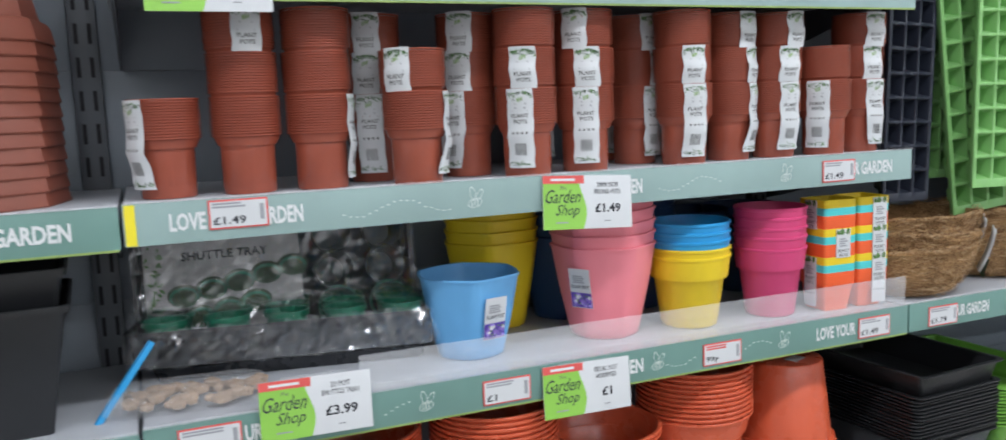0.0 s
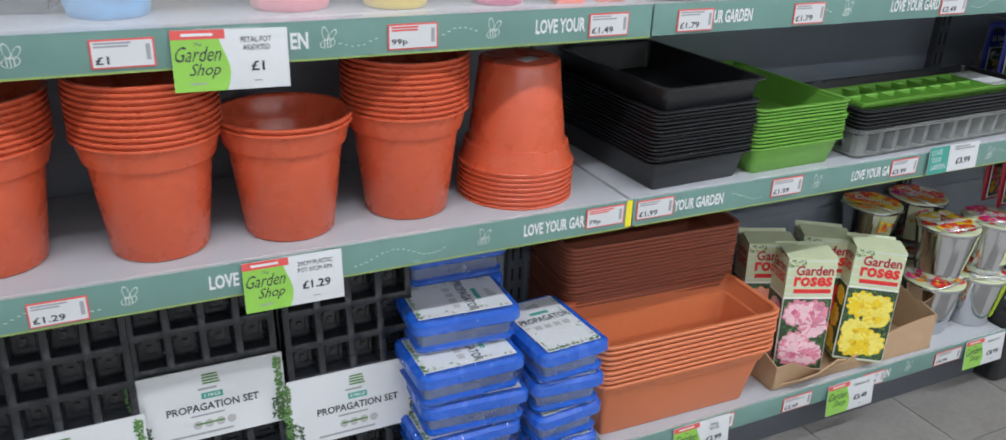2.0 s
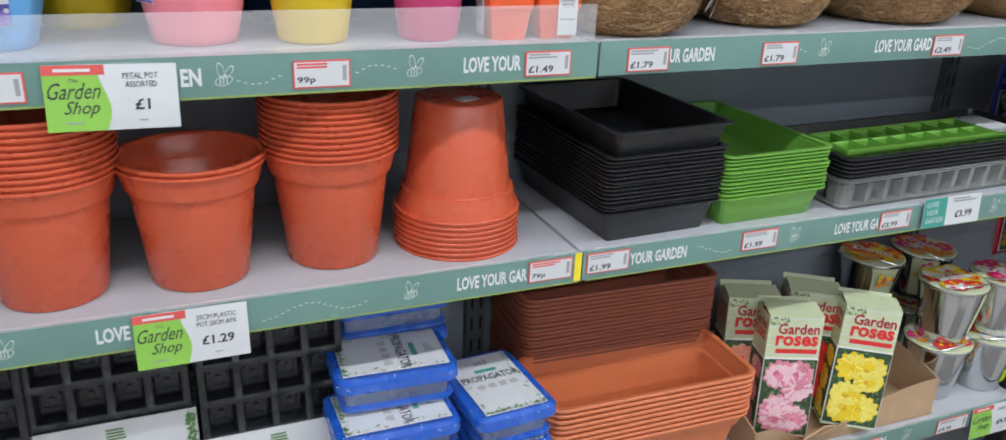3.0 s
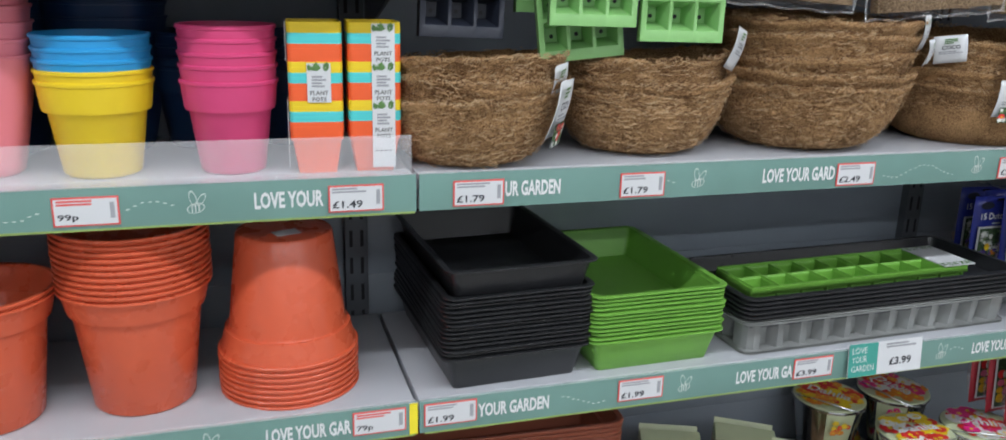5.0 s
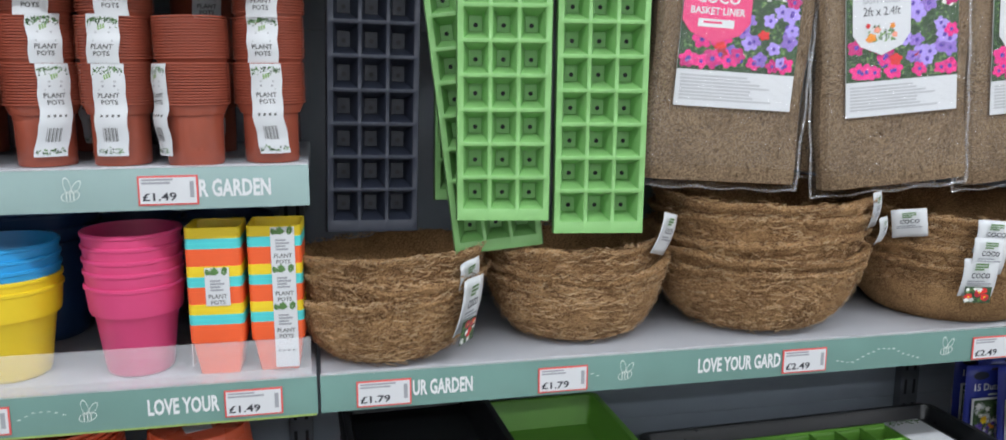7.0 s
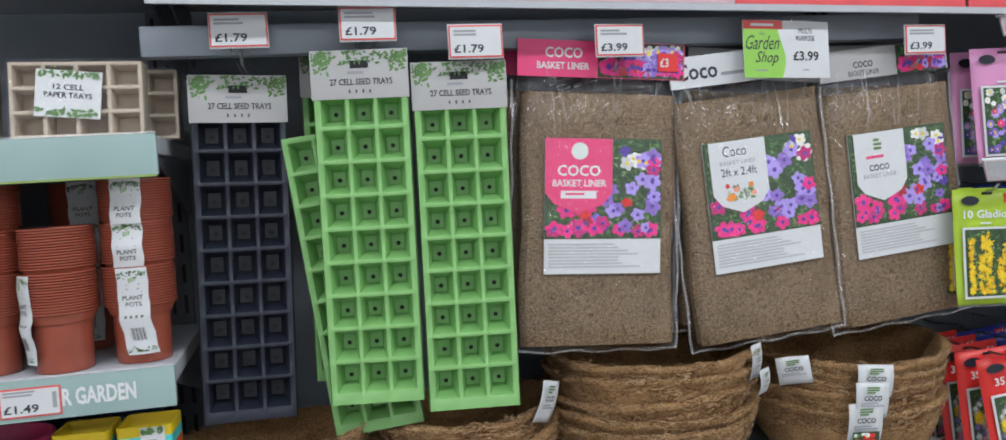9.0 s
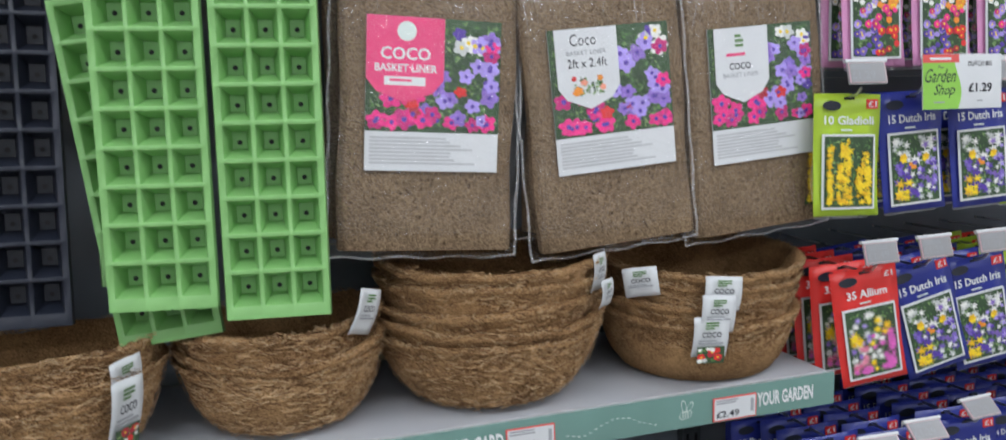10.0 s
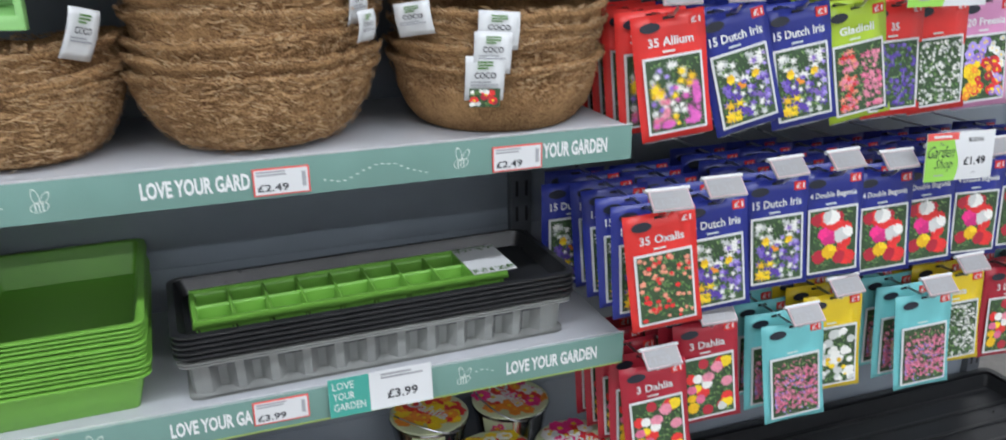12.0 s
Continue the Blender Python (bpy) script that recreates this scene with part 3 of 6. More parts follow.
def big_ticket(x0, z1, price, lines, m=None, w=0.145, h=0.077):
    ob = thing("promotion_ticket", "large white and lime green promotional ticket reading " + price, "price ticket", "promotion tickets", m or pose(x0, -0.012, z1 - h, 0, 0, 0))
    part("card", boxed(0, w, -0.001, 0.001, 0, h, 0.0006), PAPER, ob)
    g = w * 0.44
    rings = [(0, 0.0)] + [(g + 0.006 * math.sin(i * 0.5) , h * i / 10) for i in range(11)] + [(0, h)]
    bm = bmesh.new()
    face = bm.faces.new([bm.verts.new((x, -0.0013, z)) for x, z in rings])
    part("lime_panel", bm, TICKET_LIME, ob, smooth=False)
    bm = bmesh.new()
    quad(bm, 0, g + 0.002, h * 0.85, h, -0.0016)
    part("red_band", bm, TICKET_RED, ob, smooth=False)
    bm = bmesh.new()
    quad(bm, g * 0.2, g * 0.8, h * 0.9, h * 0.945, -0.0018)
    part("brand_bar", bm, PRINT_WHITE, ob, smooth=False)
    letters(ob, "The", g * 0.42, g * 0.58, h * 0.74, h * 0.8, -0.0018, INK_SOFT, False, 0.4)
    letters(ob, "Garden", g * 0.06, g * 0.94, h * 0.49, h * 0.74, -0.0018, INK, False, 0.45)
    letters(ob, "Shop", g * 0.3, g * 0.9, h * 0.2, h * 0.46, -0.0018, INK, False, 0.45)
    bars(ob, g * 0.3, g * 0.75, h * 0.1, h * 0.14, 1, -0.0018)
    for i, s in enumerate(lines):
        letters(ob, s, w * 0.72 - 0.0043 * len(s) * 0.5, w * 0.72 + 0.0043 * len(s) * 0.5, h * (0.78 - 0.13 * i), h * (0.87 - 0.13 * i), -0.0018)
    letters(ob, price, w * 0.72 - 0.0042 * len(price), w * 0.72 + 0.0042 * len(price), h * 0.3, h * 0.47, -0.0018, INK, True)
    bars(ob, w * 0.68, w * 0.78, h * 0.12, h * 0.15, 1, -0.0018)
    # clear grip that clips it to the strip
    part("clip", boxed(w * 0.2, w * 0.8, 0.0012, 0.008, h - 0.006, h + 0.002), RISER, ob)
    return ob


for a, b, z, price in ((0.036, 0.107, A_Z + 0.001, "£1.49"), (0.998, 1.067, A_Z - 0.006, "£1.49"), (-0.021, 0.055, B_Z - 0.004, "£1"), (0.384, 0.458, B_Z - 0.007, "£1"), (0.759, 0.833, B_Z - 0.007, "99p"), (1.082, 1.154, B_Z - 0.007, "£1.49"),
                       (1.248, 1.32, B_Z - 0.008, "£1.79"), (1.494, 1.565, B_Z - 0.008, "£1.79"), (1.862, 1.933, B_Z - 0.008, "£2.49"), (2.182, 2.256, B_Z - 0.010, "£2.49"),
                       (0.262, 0.335, C_Z - 0.009, "£1.29"), (1.106, 1.182, C_Z - 0.002, "79p"), (1.208, 1.287, C_Z - 0.002, "£1.99"), (1.513, 1.59, C_Z - 0.002, "£1.99"), (1.829, 1.905, C_Z - 0.002, "£3.99"),
                       (1.42, 1.52, D_Z - 0.002, "£1.99"), (1.658, 1.742, D_Z - 0.008, "£2.49"), (1.90, 1.97, D_Z - 0.008, "£2.49"), (2.142, 2.235, D_Z - 0.008, "£4.99")):
    ticket(a, b, z, price)
big_ticket(0.482, A_Z - 0.003, "£1.49", ("20PK 8CM", "ROUND POTS"), pose(0.482, -0.014, 1.228, -6, 3, 0))
big_ticket(0.078, B_Z + 0.04, "£3.99", ("20 POT", "SHUTTLE TRAY"), pose(0.077, -0.014, 0.99, -6, 1, 0))
big_ticket(0.477, B_Z, "£1", ("PETAL POT", "ASSORTED"), pose(0.475, -0.014, 0.949, -6, 1, 0))
big_ticket(0.535, C_Z, "£1.29", ("20CM PLASTIC", "POT 20CM APX"), pose(0.535, -0.016, 0.617, -6, 0, 0))
big_ticket(1.785, D_Z, "£2.49", ("SINGLE ROSE",), pose(1.79, -0.014, 0.073, -6, 0, 0))
big_ticket(2.247, D_Z, "£4.99", ("BULB BUCKET",), pose(2.247, -0.014, 0.083, -6, 0, 0))
big_ticket(1.40, D_Z, "£2.99", ("SMALL", "TROUGH"), pose(1.36, -0.014, 0.083, -6, 0, 0))
big_ticket(-0.02, S_Z, "£1.49", ("PAPER", "TRAYS"), pose(-0.016, -0.014, 1.527, -6, 0, 0))
love = thing("garden_ticket", "teal and white shelf ticket reading £3.99", "price ticket", "promotion tickets", pose(1.932, -0.012, 0.648, -5, 0, 0))
part("card", boxed(0, 0.15, -0.001, 0.001, 0, 0.058), PAPER, love)
part("teal_panel", boxed(0, 0.058, -0.0016, -0.001, 0, 0.058), TEAL, love)
for i, s in enumerate(("LOVE", "YOUR", "GARDEN")):
    letters(love, s, 0.006, 0.006 + 0.0075 * len(s), 0.041 - 0.016 * i, 0.052 - 0.016 * i, -0.002, PRINT_WHITE)
letters(love, "£3.99", 0.083, 0.128, 0.014, 0.028, -0.0016, INK, True)
bars(love, 0.075, 0.14, 0.044, 0.054, 2, -0.0016)
riser = thing("shelf_riser", "clear acrylic riser clipped along the shelf front", "shelf riser", m=pose(0, 0, B_Z))
part("upstand", boxed(0.21, 1.192, -0.003, 0.0, 0.006, 0.056, 0.001), RISER, riser)
part("foot", boxed(0.21, 1.192, 0.0005, 0.035, 0.0005, 0.0025), RISER, riser)


# ---- round pots in nested packs ----
def pot_body(r, h, base, lip_h, k):
    """Body and lip up to the bead; k scales the steps."""
    return [(base * 0.86, 0.0), (base * 0.97, 0.0012 * k), (base, 0.004 * k), (r - 0.0172 * k, h - lip_h), (r - 0.0115 * k, h - lip_h + 0.0008 * k), (r - 0.0108 * k, h - lip_h + 0.004 * k), (r - 0.0042 * k, h - 0.0048 * k), (r - 0.0065 * k, h - 0.0046 * k), (r - 0.0135 * k, h - lip_h + 0.003 * k), (r - 0.0195 * k, h - lip_h - 0.004 * k), (base - 0.003 * k, 0.006 * k), (base * 0.5, 0.005 * k)]


def pot_bead(r, h, k):
    return [(r - 0.0045 * k, h - 0.005 * k), (r - 0.0008 * k, h - 0.0046 * k), (r, h - 0.0036 * k), (r, h - 0.001 * k), (r - 0.001 * k, h), (r - 0.0055 * k, h), (r - 0.0066 * k, h - 0.0008 * k), (r - 0.0068 * k, h - 0.005 * k)]


SMALL_POT = finish("pot", loft([circle(r, z, 28) for r, z in pot_bead(0.0458, 0.078, 0.46)], False, False, lathe(pot_body(0.0458, 0.078, 0.0345, 0.0145, 0.62), 28)), POT_BROWN)


def curved_label(r_bottom, r_top, z0, z1, half, n=6):
    """A paper label bent round a pot's front."""
    bm = bmesh.new()
    grid = []
    for j in range(5):
        f = j / 4
        r, z = r_bottom + (r_top - r_bottom) * f, z0 + (z1 - z0) * f
        grid.append([bm.verts.new((r * math.sin(half * (2 * i / n - 1)), -r * math.cos(half * (2 * i / n - 1)), z)) for i in range(n + 1)])
    for a, b in zip(grid, grid[1:]):
        for i in range(n):
            bm.faces.new((a[i], a[i + 1], b[i + 1], b[i]))
    return bm


def bent(me, r, half_w, z0):
    """Bends a flat mesh in the x-z plane round a cylinder of radius r."""
    for v in me.vertices:
        a = v.co.x / r
        k = r - v.co.y
        v.co = (k * math.sin(a), -k * math.cos(a), v.co.z + z0)
    return me


PACK_LABEL = {}


def pack_label(parent, turn, tall, look_no):
    """The printed paper sleeve of a pack: leaf prints, mark, words, bar code; its loose lower end hangs askew."""
    h = 0.112 if tall else 0.058
    z0 = 0.014 if tall else 0.0705
    lean = (0.16, -0.05, -0.2, 0.05, 0.0)[look_no % 5]
    key = (tall, look_no % 5)

    def curl(me):
        """Bends flat print round the rims, the part below the lip slanting and standing off."""
        for v in me.vertices:
            x, z = v.co.x, v.co.z + z0
            drop = max(0.0, 0.064 - z) if tall else max(0.0, 0.1 - z) * 0.4
            x += lean * drop + 0.0008 * math.sin(z * 190 + look_no)
            r = 0.0472 - 0.11 * drop + 0.0011 * math.sin(z * 120 + look_no * 2) + (0.0015 if drop else 0)
            a, k = x / r, r - v.co.y
            v.co = (k * math.sin(a), -k * math.cos(a), z)
        return me

    if key not in PACK_LABEL:
        rnd, bm = random.Random(11 + look_no), bmesh.new()
        w, nx, nz = 0.0385, 8, 12
        for i in range(nx):
            for j in range(nz):
                quad(bm, -w / 2 + w * i / nx, -w / 2 + w * (i + 1) / nx, h * j / nz, h * (j + 1) / nz, 0, 0)
        bmesh.ops.remove_doubles(bm, verts=bm.verts, dist=1e-5)
        for i in range(84):
            low = tall and i % 5 < 2
            edge = 0.0035 + abs(rnd.gauss(0, 0.0028)) if low else h - 0.0035 - abs(rnd.gauss(0, 0.0035))
            x, k, a = rnd.uniform(-w / 2 + 0.002, w / 2 - 0.002), rnd.uniform(0.0011, 0.0022), rnd.uniform(0, 6.28)
            if not low:
                edge -= 0.004 * (abs(x) / (w / 2)) ** 2
            c, q = k * math.cos(a), k * math.sin(a)
            bm.faces.new([bm.verts.new(p) for p in ((x - c, -0.0003, edge - q), (x + q * 0.5, -0.0003, edge - c * 0.5), (x + c, -0.0003, edge + q), (x - q * 0.5, -0.0003, edge + c * 0.5))]).material_index = (1, 5)[i % 2]
        t = h - 0.012
        for i in range(3):
            quad(bm, -0.0045 + 0.003 * i, -0.0025 + 0.003 * i, t - 0.007 + 0.0012 * i, t - 0.001 + 0.0008 * i, -0.0003, 6)
        for zz, hw, mi in ((t - 0.0105, 0.0085, 3), (t - 0.016, 0.0078, 4), (t - 0.0205, 0.0115, 3)):
            quad(bm, -hw, hw, zz, zz + 0.0022, -0.0003, mi)
        if tall:
            for i in range(4):
                quad(bm, -0.0115 + 0.0065 * i, -0.0085 + 0.0065 * i, 0.048, 0.0515, -0.0003, 2)
            for i in range(9):
                quad(bm, -0.009 + 0.002 * i, -0.009 + 0.002 * i + (0.0006 + 0.0007 * (i % 2)), 0.018, 0.035, -0.0003, 2)
        PACK_LABEL[key] = curl(finish("sleeve_label", bm, [PAPER, LEAF_PRINT, INK_SOFT, INK_PALE, INK_GREY, LEAF_DARK, LEAF_BRIGHT]))
        for k, word in enumerate(("PLANT", "POTS")):
            me = text_mesh(word, INK_SOFT, True).copy()
            hw = 0.0125 if k == 0 else 0.0095
            for v in me.vertices:
                v.co = ((v.co.x * 2 - 1) * hw, -0.0005, v.co.z * 0.0058 + t - 0.029 - k * 0.0082)
            PACK_LABEL[key, k] = curl(me)
    m = pose(0, 0, 0, 0, 0, turn)
    ob = piece("sleeve_label", PACK_LABEL[key], parent, m, "white paper sleeve printed with leaves")
    for k in (0, 1):
        piece("lettering", PACK_LABEL[key, k], ob)
    return ob


def pot_pack(x, y, z, turn, n, tall, tilt=0.0, labelled=True, look_no=4):
    pack = thing("pot_pack", "pack of small brown plastic plant pots in a paper sleeve", "plant pots", "packs of round pots", pose(x, y, z, tilt, tilt * 0.7, random.uniform(7, 13)))
    for i in range(n):
        piece("pot", SMALL_POT, pack, pose(random.uniform(-0.0004, 0.0004), random.uniform(-0.0004, 0.0004), i * 0.0035, 0, 0, 13 * i))
    if labelled:
        pack_label(pack, turn - 10, tall, look_no)
    return pack


NP = 15
STEP = NP * 0.0035 + 0.0035
for x, y, packs, turns in ((-0.004, 0.095, 1, (-56,)), (0.097, 0.085, 3, (None, None, 5)), (0.196, 0.08, 3, (66, None, None)), (0.284, 0.15, 3, (-16, -18, -20)), (0.322, 0.048, 2, (62, -42)), (0.427, 0.125, 3, (-46, -38, -32)),
                           (0.49, 0.054, 3, (-38, -26, None)), (0.594, 0.066, 3, (-22, -22, -42)), (0.73, 0.14, 3, (13, 28, 8)), (0.768, 0.056, 3, (-11, -11, None)), (0.876, 0.086, 3, (32, 29, 12)), (0.969, 0.08, 3, (0, -6, 6)),
                           (1.06, 0.062, 2, (-52, None)), (1.152, 0.08, 3, (-3, -7, -3)), (1.06, 0.22, 3, (10, 10, 10)), (0.60, 0.27, 2, (0, 0)), (0.74, 0.27, 2, (0, 0)), (0.90, 0.27, 2, (0, 0))):
    for k in range(packs):
        tu = turns[k]
        pot_pack(x + random.uniform(-0.002, 0.002), y + random.uniform(-0.002, 0.002), A_Z + k * STEP, tu or 0, NP, k == 0, 0.0 if k == 0 else random.uniform(-0.8, 0.8), tu is not None, int(x * 100) + k)

# ---- large terracotta pots ----
BIG_BODY = finish("body", lathe(pot_body(0.1015, 0.178, 0.068, 0.036, 1.0), 60), TERRACOTTA)
BIG_RIM = finish("rim", lathe(pot_bead(0.1015, 0.178, 1.0), 60, None, False, False), TERRACOTTA)


def big_pot(x, y, z, rot=0.0, flip=False):
    m = pose(x, y, z, 0, 0, rot) if not flip else pose(x, y, z + 0.178, 180, 0, rot)
    ob = thing("plant_pot", "glossy terracotta plastic plant pot, upside down in a stack" if flip else "glossy terracotta plastic plant pot with a banded rim", "plant pot", "terracotta pots", m)
    piece("body", BIG_BODY, ob)
    piece("rim", BIG_RIM, ob)
    return ob


for x, y, n in ((0.0, 0.13, 8), (0.225, 0.13, 9), (0.442, 0.106, 11), (0.632, 0.106, 2), (0.828, 0.12, 11)):
    for i in range(n):
        big_pot(x + random.uniform(-0.0006, 0.0006), y, C_Z + i * 0.0085, random.uniform(0, 90))
for i in range(8):
    big_pot(1.03 + random.uniform(-0.0006, 0.0006), 0.122, C_Z + i * 0.0085, random.uniform(0, 90), True)
sticker = thing("pot_sticker", "small white sticker on the upturned pot's base", "sticker", m=pose(1.032, 0.095, C_Z + 0.178 + 7 * 0.0085 + 0.0006, 0, 0, 20))
part("face", boxed(-0.018, 0.018, -0.012, 0.012, 0, 0.0005), PAPER, sticker)


# ---- petal pots and bright pots ----
def petal(a, z):
    return 1 + 0.034 * (math.cos(6 * a) + 0.25 * math.cos(12 * a)) * min(1, 0.45 + z / 0.14)


def petal_mesh(material, r=0.083, h=0.152):
    prof = [(r * 0.62, 0), (r * 0.66, 0.002), (r * 0.69, 0.012), (r * 0.86, h * 0.55), (r * 0.965, h * 0.9), (r * 0.985, h - 0.0045), (r + 0.0008, h - 0.004), (r + 0.001, h - 0.001), (r - 0.0008, h), (r - 0.003, h - 0.0008), (r * 0.93, h * 0.85), (r * 0.64, 0.008), (r * 0.3, 0.007)]
    return finish("petal_pot", lathe(prof, 72, petal), material, angle=50)


def single(name, me, label, cat, group, m):
    ob = new(name, me)
    ob.matrix_basis = m
    return tagged(ob, label, cat, group)


def pot_sticker(x, y, z, turn, r, lean):
    ob = thing("pot_label", "white label with a purple flower picture stuck on a petal pot", "label", "petal pot labels", pose(x, y, z, 0, 0, turn))
    face = part("face", boxed(-0.0185, 0.0185, -0.0008, 0, 0, 0.066), PAPER, ob, m=pose(0, -r, 0, lean))
    pic = picture(0.037, 0.025, [(F_LILAC, 14, 0.003, 0.006, 5, (0, 1, 0, 1)), (F_PURPLE, 8, 0.003, 0.005, 5, (0, 1, 0, 1)), (F_WHITE, 5, 0.002, 0.004, 5, (0, 1, 0, 1))], 5, F_PURPLE)
    piece("picture", pic, face, pose(-0.0185, -0.001, 0.001))
    letters(face, "PLANT POT", -0.0155, 0.0155, 0.033, 0.039, -0.0012, INK, True)
    bars(face, -0.012, 0.012, 0.041, 0.055, 4, -0.0012, seed=3)
    return ob


P_BLUE, P_YEL, P_PINK, P_NAVY = petal_mesh(BLUE, 0.078, 0.128), petal_mesh(YELLOW), petal_mesh(PINK), petal_mesh(NAVY)
single("petal_pot", P_BLUE, "single light blue plastic petal-shaped pot", "plant pot", "petal pots", pose(0.416, 0.125, B_Z, 0, 0, 20))
pot_sticker(0.416, 0.125, B_Z + 0.034, 12, 0.065, 10.5)
for i in range(5):
    single("petal_pot", P_YEL, "mustard yellow plastic petal-shaped pot in a nested stack", "plant pot", "petal pots", pose(0.518, 0.274, B_Z + 0.02 * i, 0, 0, 5))
for i in range(5):
    single("petal_pot", P_PINK, "salmon pink plastic petal-shaped pot in a nested stack", "plant pot", "petal pots", pose(0.655, 0.125, B_Z + 0.0195 * i, 0, 0, 32))
pot_sticker(0.655, 0.125, B_Z + 0.055, -58, 0.0695, 10.5)
for x, n in ((0.655, 5), (0.80, 5)):
    for i in range(n):
        single("petal_pot", P_NAVY, "dark navy plastic petal-shaped pot in a nested stack", "plant pot", "petal pots", pose(x, 0.275, B_Z + 0.02 * i, 0, 0, 9))

def bright(material, k=1.0):
    body = [(0.047, 0), (0.051, 0.002), (0.053, 0.006), (0.065, 0.082), (0.067, 0.084), (0.064, 0.085), (0.050, 0.006), (0.02, 0.005)]
    rim = [(0.066, 0.083), (0.0712, 0.0835), (0.0725, 0.087), (0.0762, 0.1165), (0.0782, 0.1175), (0.0785, 0.121), (0.0765, 0.1225), (0.0738, 0.122), (0.0675, 0.088), (0.064, 0.084)]
    return finish("body", lathe([(r * k, z) for r, z in body], 52), material), finish("rim", lathe([(r * k, z) for r, z in rim], 52, None, False, False), material)


def rimmed(name, meshes, label, cat, group, m):
    ob = thing(name, label, cat, group, m)
    piece(meshes[0].name.split(".")[0], meshes[0], ob)
    piece("rim", meshes[1], ob)
    return ob


B_YEL, B_SKY, B_MAG, B_NAVY = bright(YELLOW, 0.9), bright(SKY, 0.895), bright(MAGENTA, 0.8), bright(NAVY)
for i, (me, colour) in enumerate(((B_YEL, "yellow"), (B_YEL, "yellow"), (B_SKY, "sky blue"), (B_SKY, "sky blue"), (B_SKY, "sky blue"))):
    rimmed("plant_pot", me, colour + " plastic pot with a deep rim in a mixed stack", "plant pot", "bright pots", pose(0.806, 0.1, B_Z + (0, 0.0135, 0.027, 0.041, 0.056)[i], 0, 0, 17 * i))
for i in range(5):
    rimmed("plant_pot", B_MAG, "magenta plastic pot with a deep rim in a stack", "plant pot", "bright pots", pose(0.968, 0.088, B_Z + (0, 0.02, 0.036, 0.053, 0.069)[i], 0, 0, 23 * i))
for x in (0.93, 1.06):
    for i in range(4):
        rimmed("plant_pot", B_NAVY, "dark navy plastic pot standing in a back row", "plant pot", "bright pots", pose(x, 0.285, B_Z + 0.016 * i, 0, 0, 0))


def square_mesh(material):
    prof = [(-0.0115, 0), (-0.010, 0.001), (-0.003, 0.045), (-0.0005, 0.046), (0, 0.064), (-0.001, 0.065), (-0.0025, 0.064), (-0.0045, 0.046), (-0.0125, 0.004)]
    return finish("square_pot", rloft(0.0345, 0.0345, 0.006, prof), material)


SQ = [square_mesh(m) for m in (RED_ORANGE, TURQ, YELLOW)]
SQ_NAMES = ("red-orange", "turquoise", "yellow")


def square_pack(x, y, z, label_x, side=0):
    pack = thing("square_pot_pack", "pack of square orange, turquoise and yellow plastic pots, paper sleeve", "plant pots", "packs of square pots", pose(x, y, z, 0, 0, -3))
    for c in range(3):
        for k in range(2):
            piece("square_pot", SQ[c], pack, pose(0, 0, c * 0.0135 + k * 0.006), SQ_NAMES[c] + " square pot")
    lab = part("sleeve_label", boxed(-0.015, 0.015, -0.0365, -0.0355, 0.008 if z < B_Z + 0.01 else 0.046, 0.096), PAPER, pack, "white paper sleeve printed with leaves", m=pose(label_x, 0, 0, 0, 0, side))
    leaf_border(lab, -0.013, 0.013, 0.088, 0.095, -0.0368, 26, 4, LEAF_PRINT)
    letters(lab, "PLANT", -0.0115, 0.0115, 0.0555, 0.061, -0.0368, INK_SOFT, True)
    letters(lab, "POTS", -0.009, 0.009, 0.0475, 0.053, -0.0368, INK_SOFT, True)
    bars(lab, -0.009, 0.009, 0.064, 0.08, 4, -0.0368, seed=8)
    if z < B_Z + 0.01:
        for i in range(4):
            bars(lab, -0.011 + 0.006 * i, -0.007 + 0.006 * i, 0.028, 0.032, 1, -0.0368, INK)
    return pack


for k in range(3):
    square_pack(1.076, 0.065, B_Z + 0.05 * k, (0.0, 0.004, 0.0)[k], (-90, 0, -90)[k])
    square_pack(1.152, 0.065, B_Z + 0.05 * k, 0.011)


# ---- coir bowls ----
def coir_bowl_mesh(r, h, seed, full=0.0):
    def wob(a, z):
        p = Vector((math.cos(a) * 1.6, math.sin(a) * 1.6, z * 14 + seed * 7))
        return 1 + 0.022 * noise.noise(p) + 0.016 * noise.noise(p * 2.7) + 0.008 * noise.noise(p * 9)

    steps = [(0.34 + full, 0), (0.55 + full, 0.012), (0.68 + 0.8 * full, 0.09), (0.80 + 0.6 * full, 0.26), (0.905 + 0.3 * full, 0.52), (0.955, 0.74), (0.967, 0.86), (1.02, 0.925), (1.026, 0.965), (1.0, 1.0), (0.95, 1.0), (0.915, 0.9), (0.86, 0.62), (0.74, 0.34), (0.55, 0.16), (0.25, 0.09)]
    bm = lathe([(r * a, h * b) for a, b in steps], 72, wob)
    for v in bm.verts:
        a = math.atan2(v.co.y, v.co.x)
        f = max(0, v.co.z / h - 0.3) / 0.7
        v.co.z += f * (0.003 * math.sin(2 * a + seed) + 0.007 * noise.noise(Vector((math.cos(a) * 2, math.sin(a) * 2, seed))) + 0.005 * noise.noise(Vector((math.cos(a) * 11, math.sin(a) * 11, seed))))
    return finish("bowl", bm, COIR, angle=80)


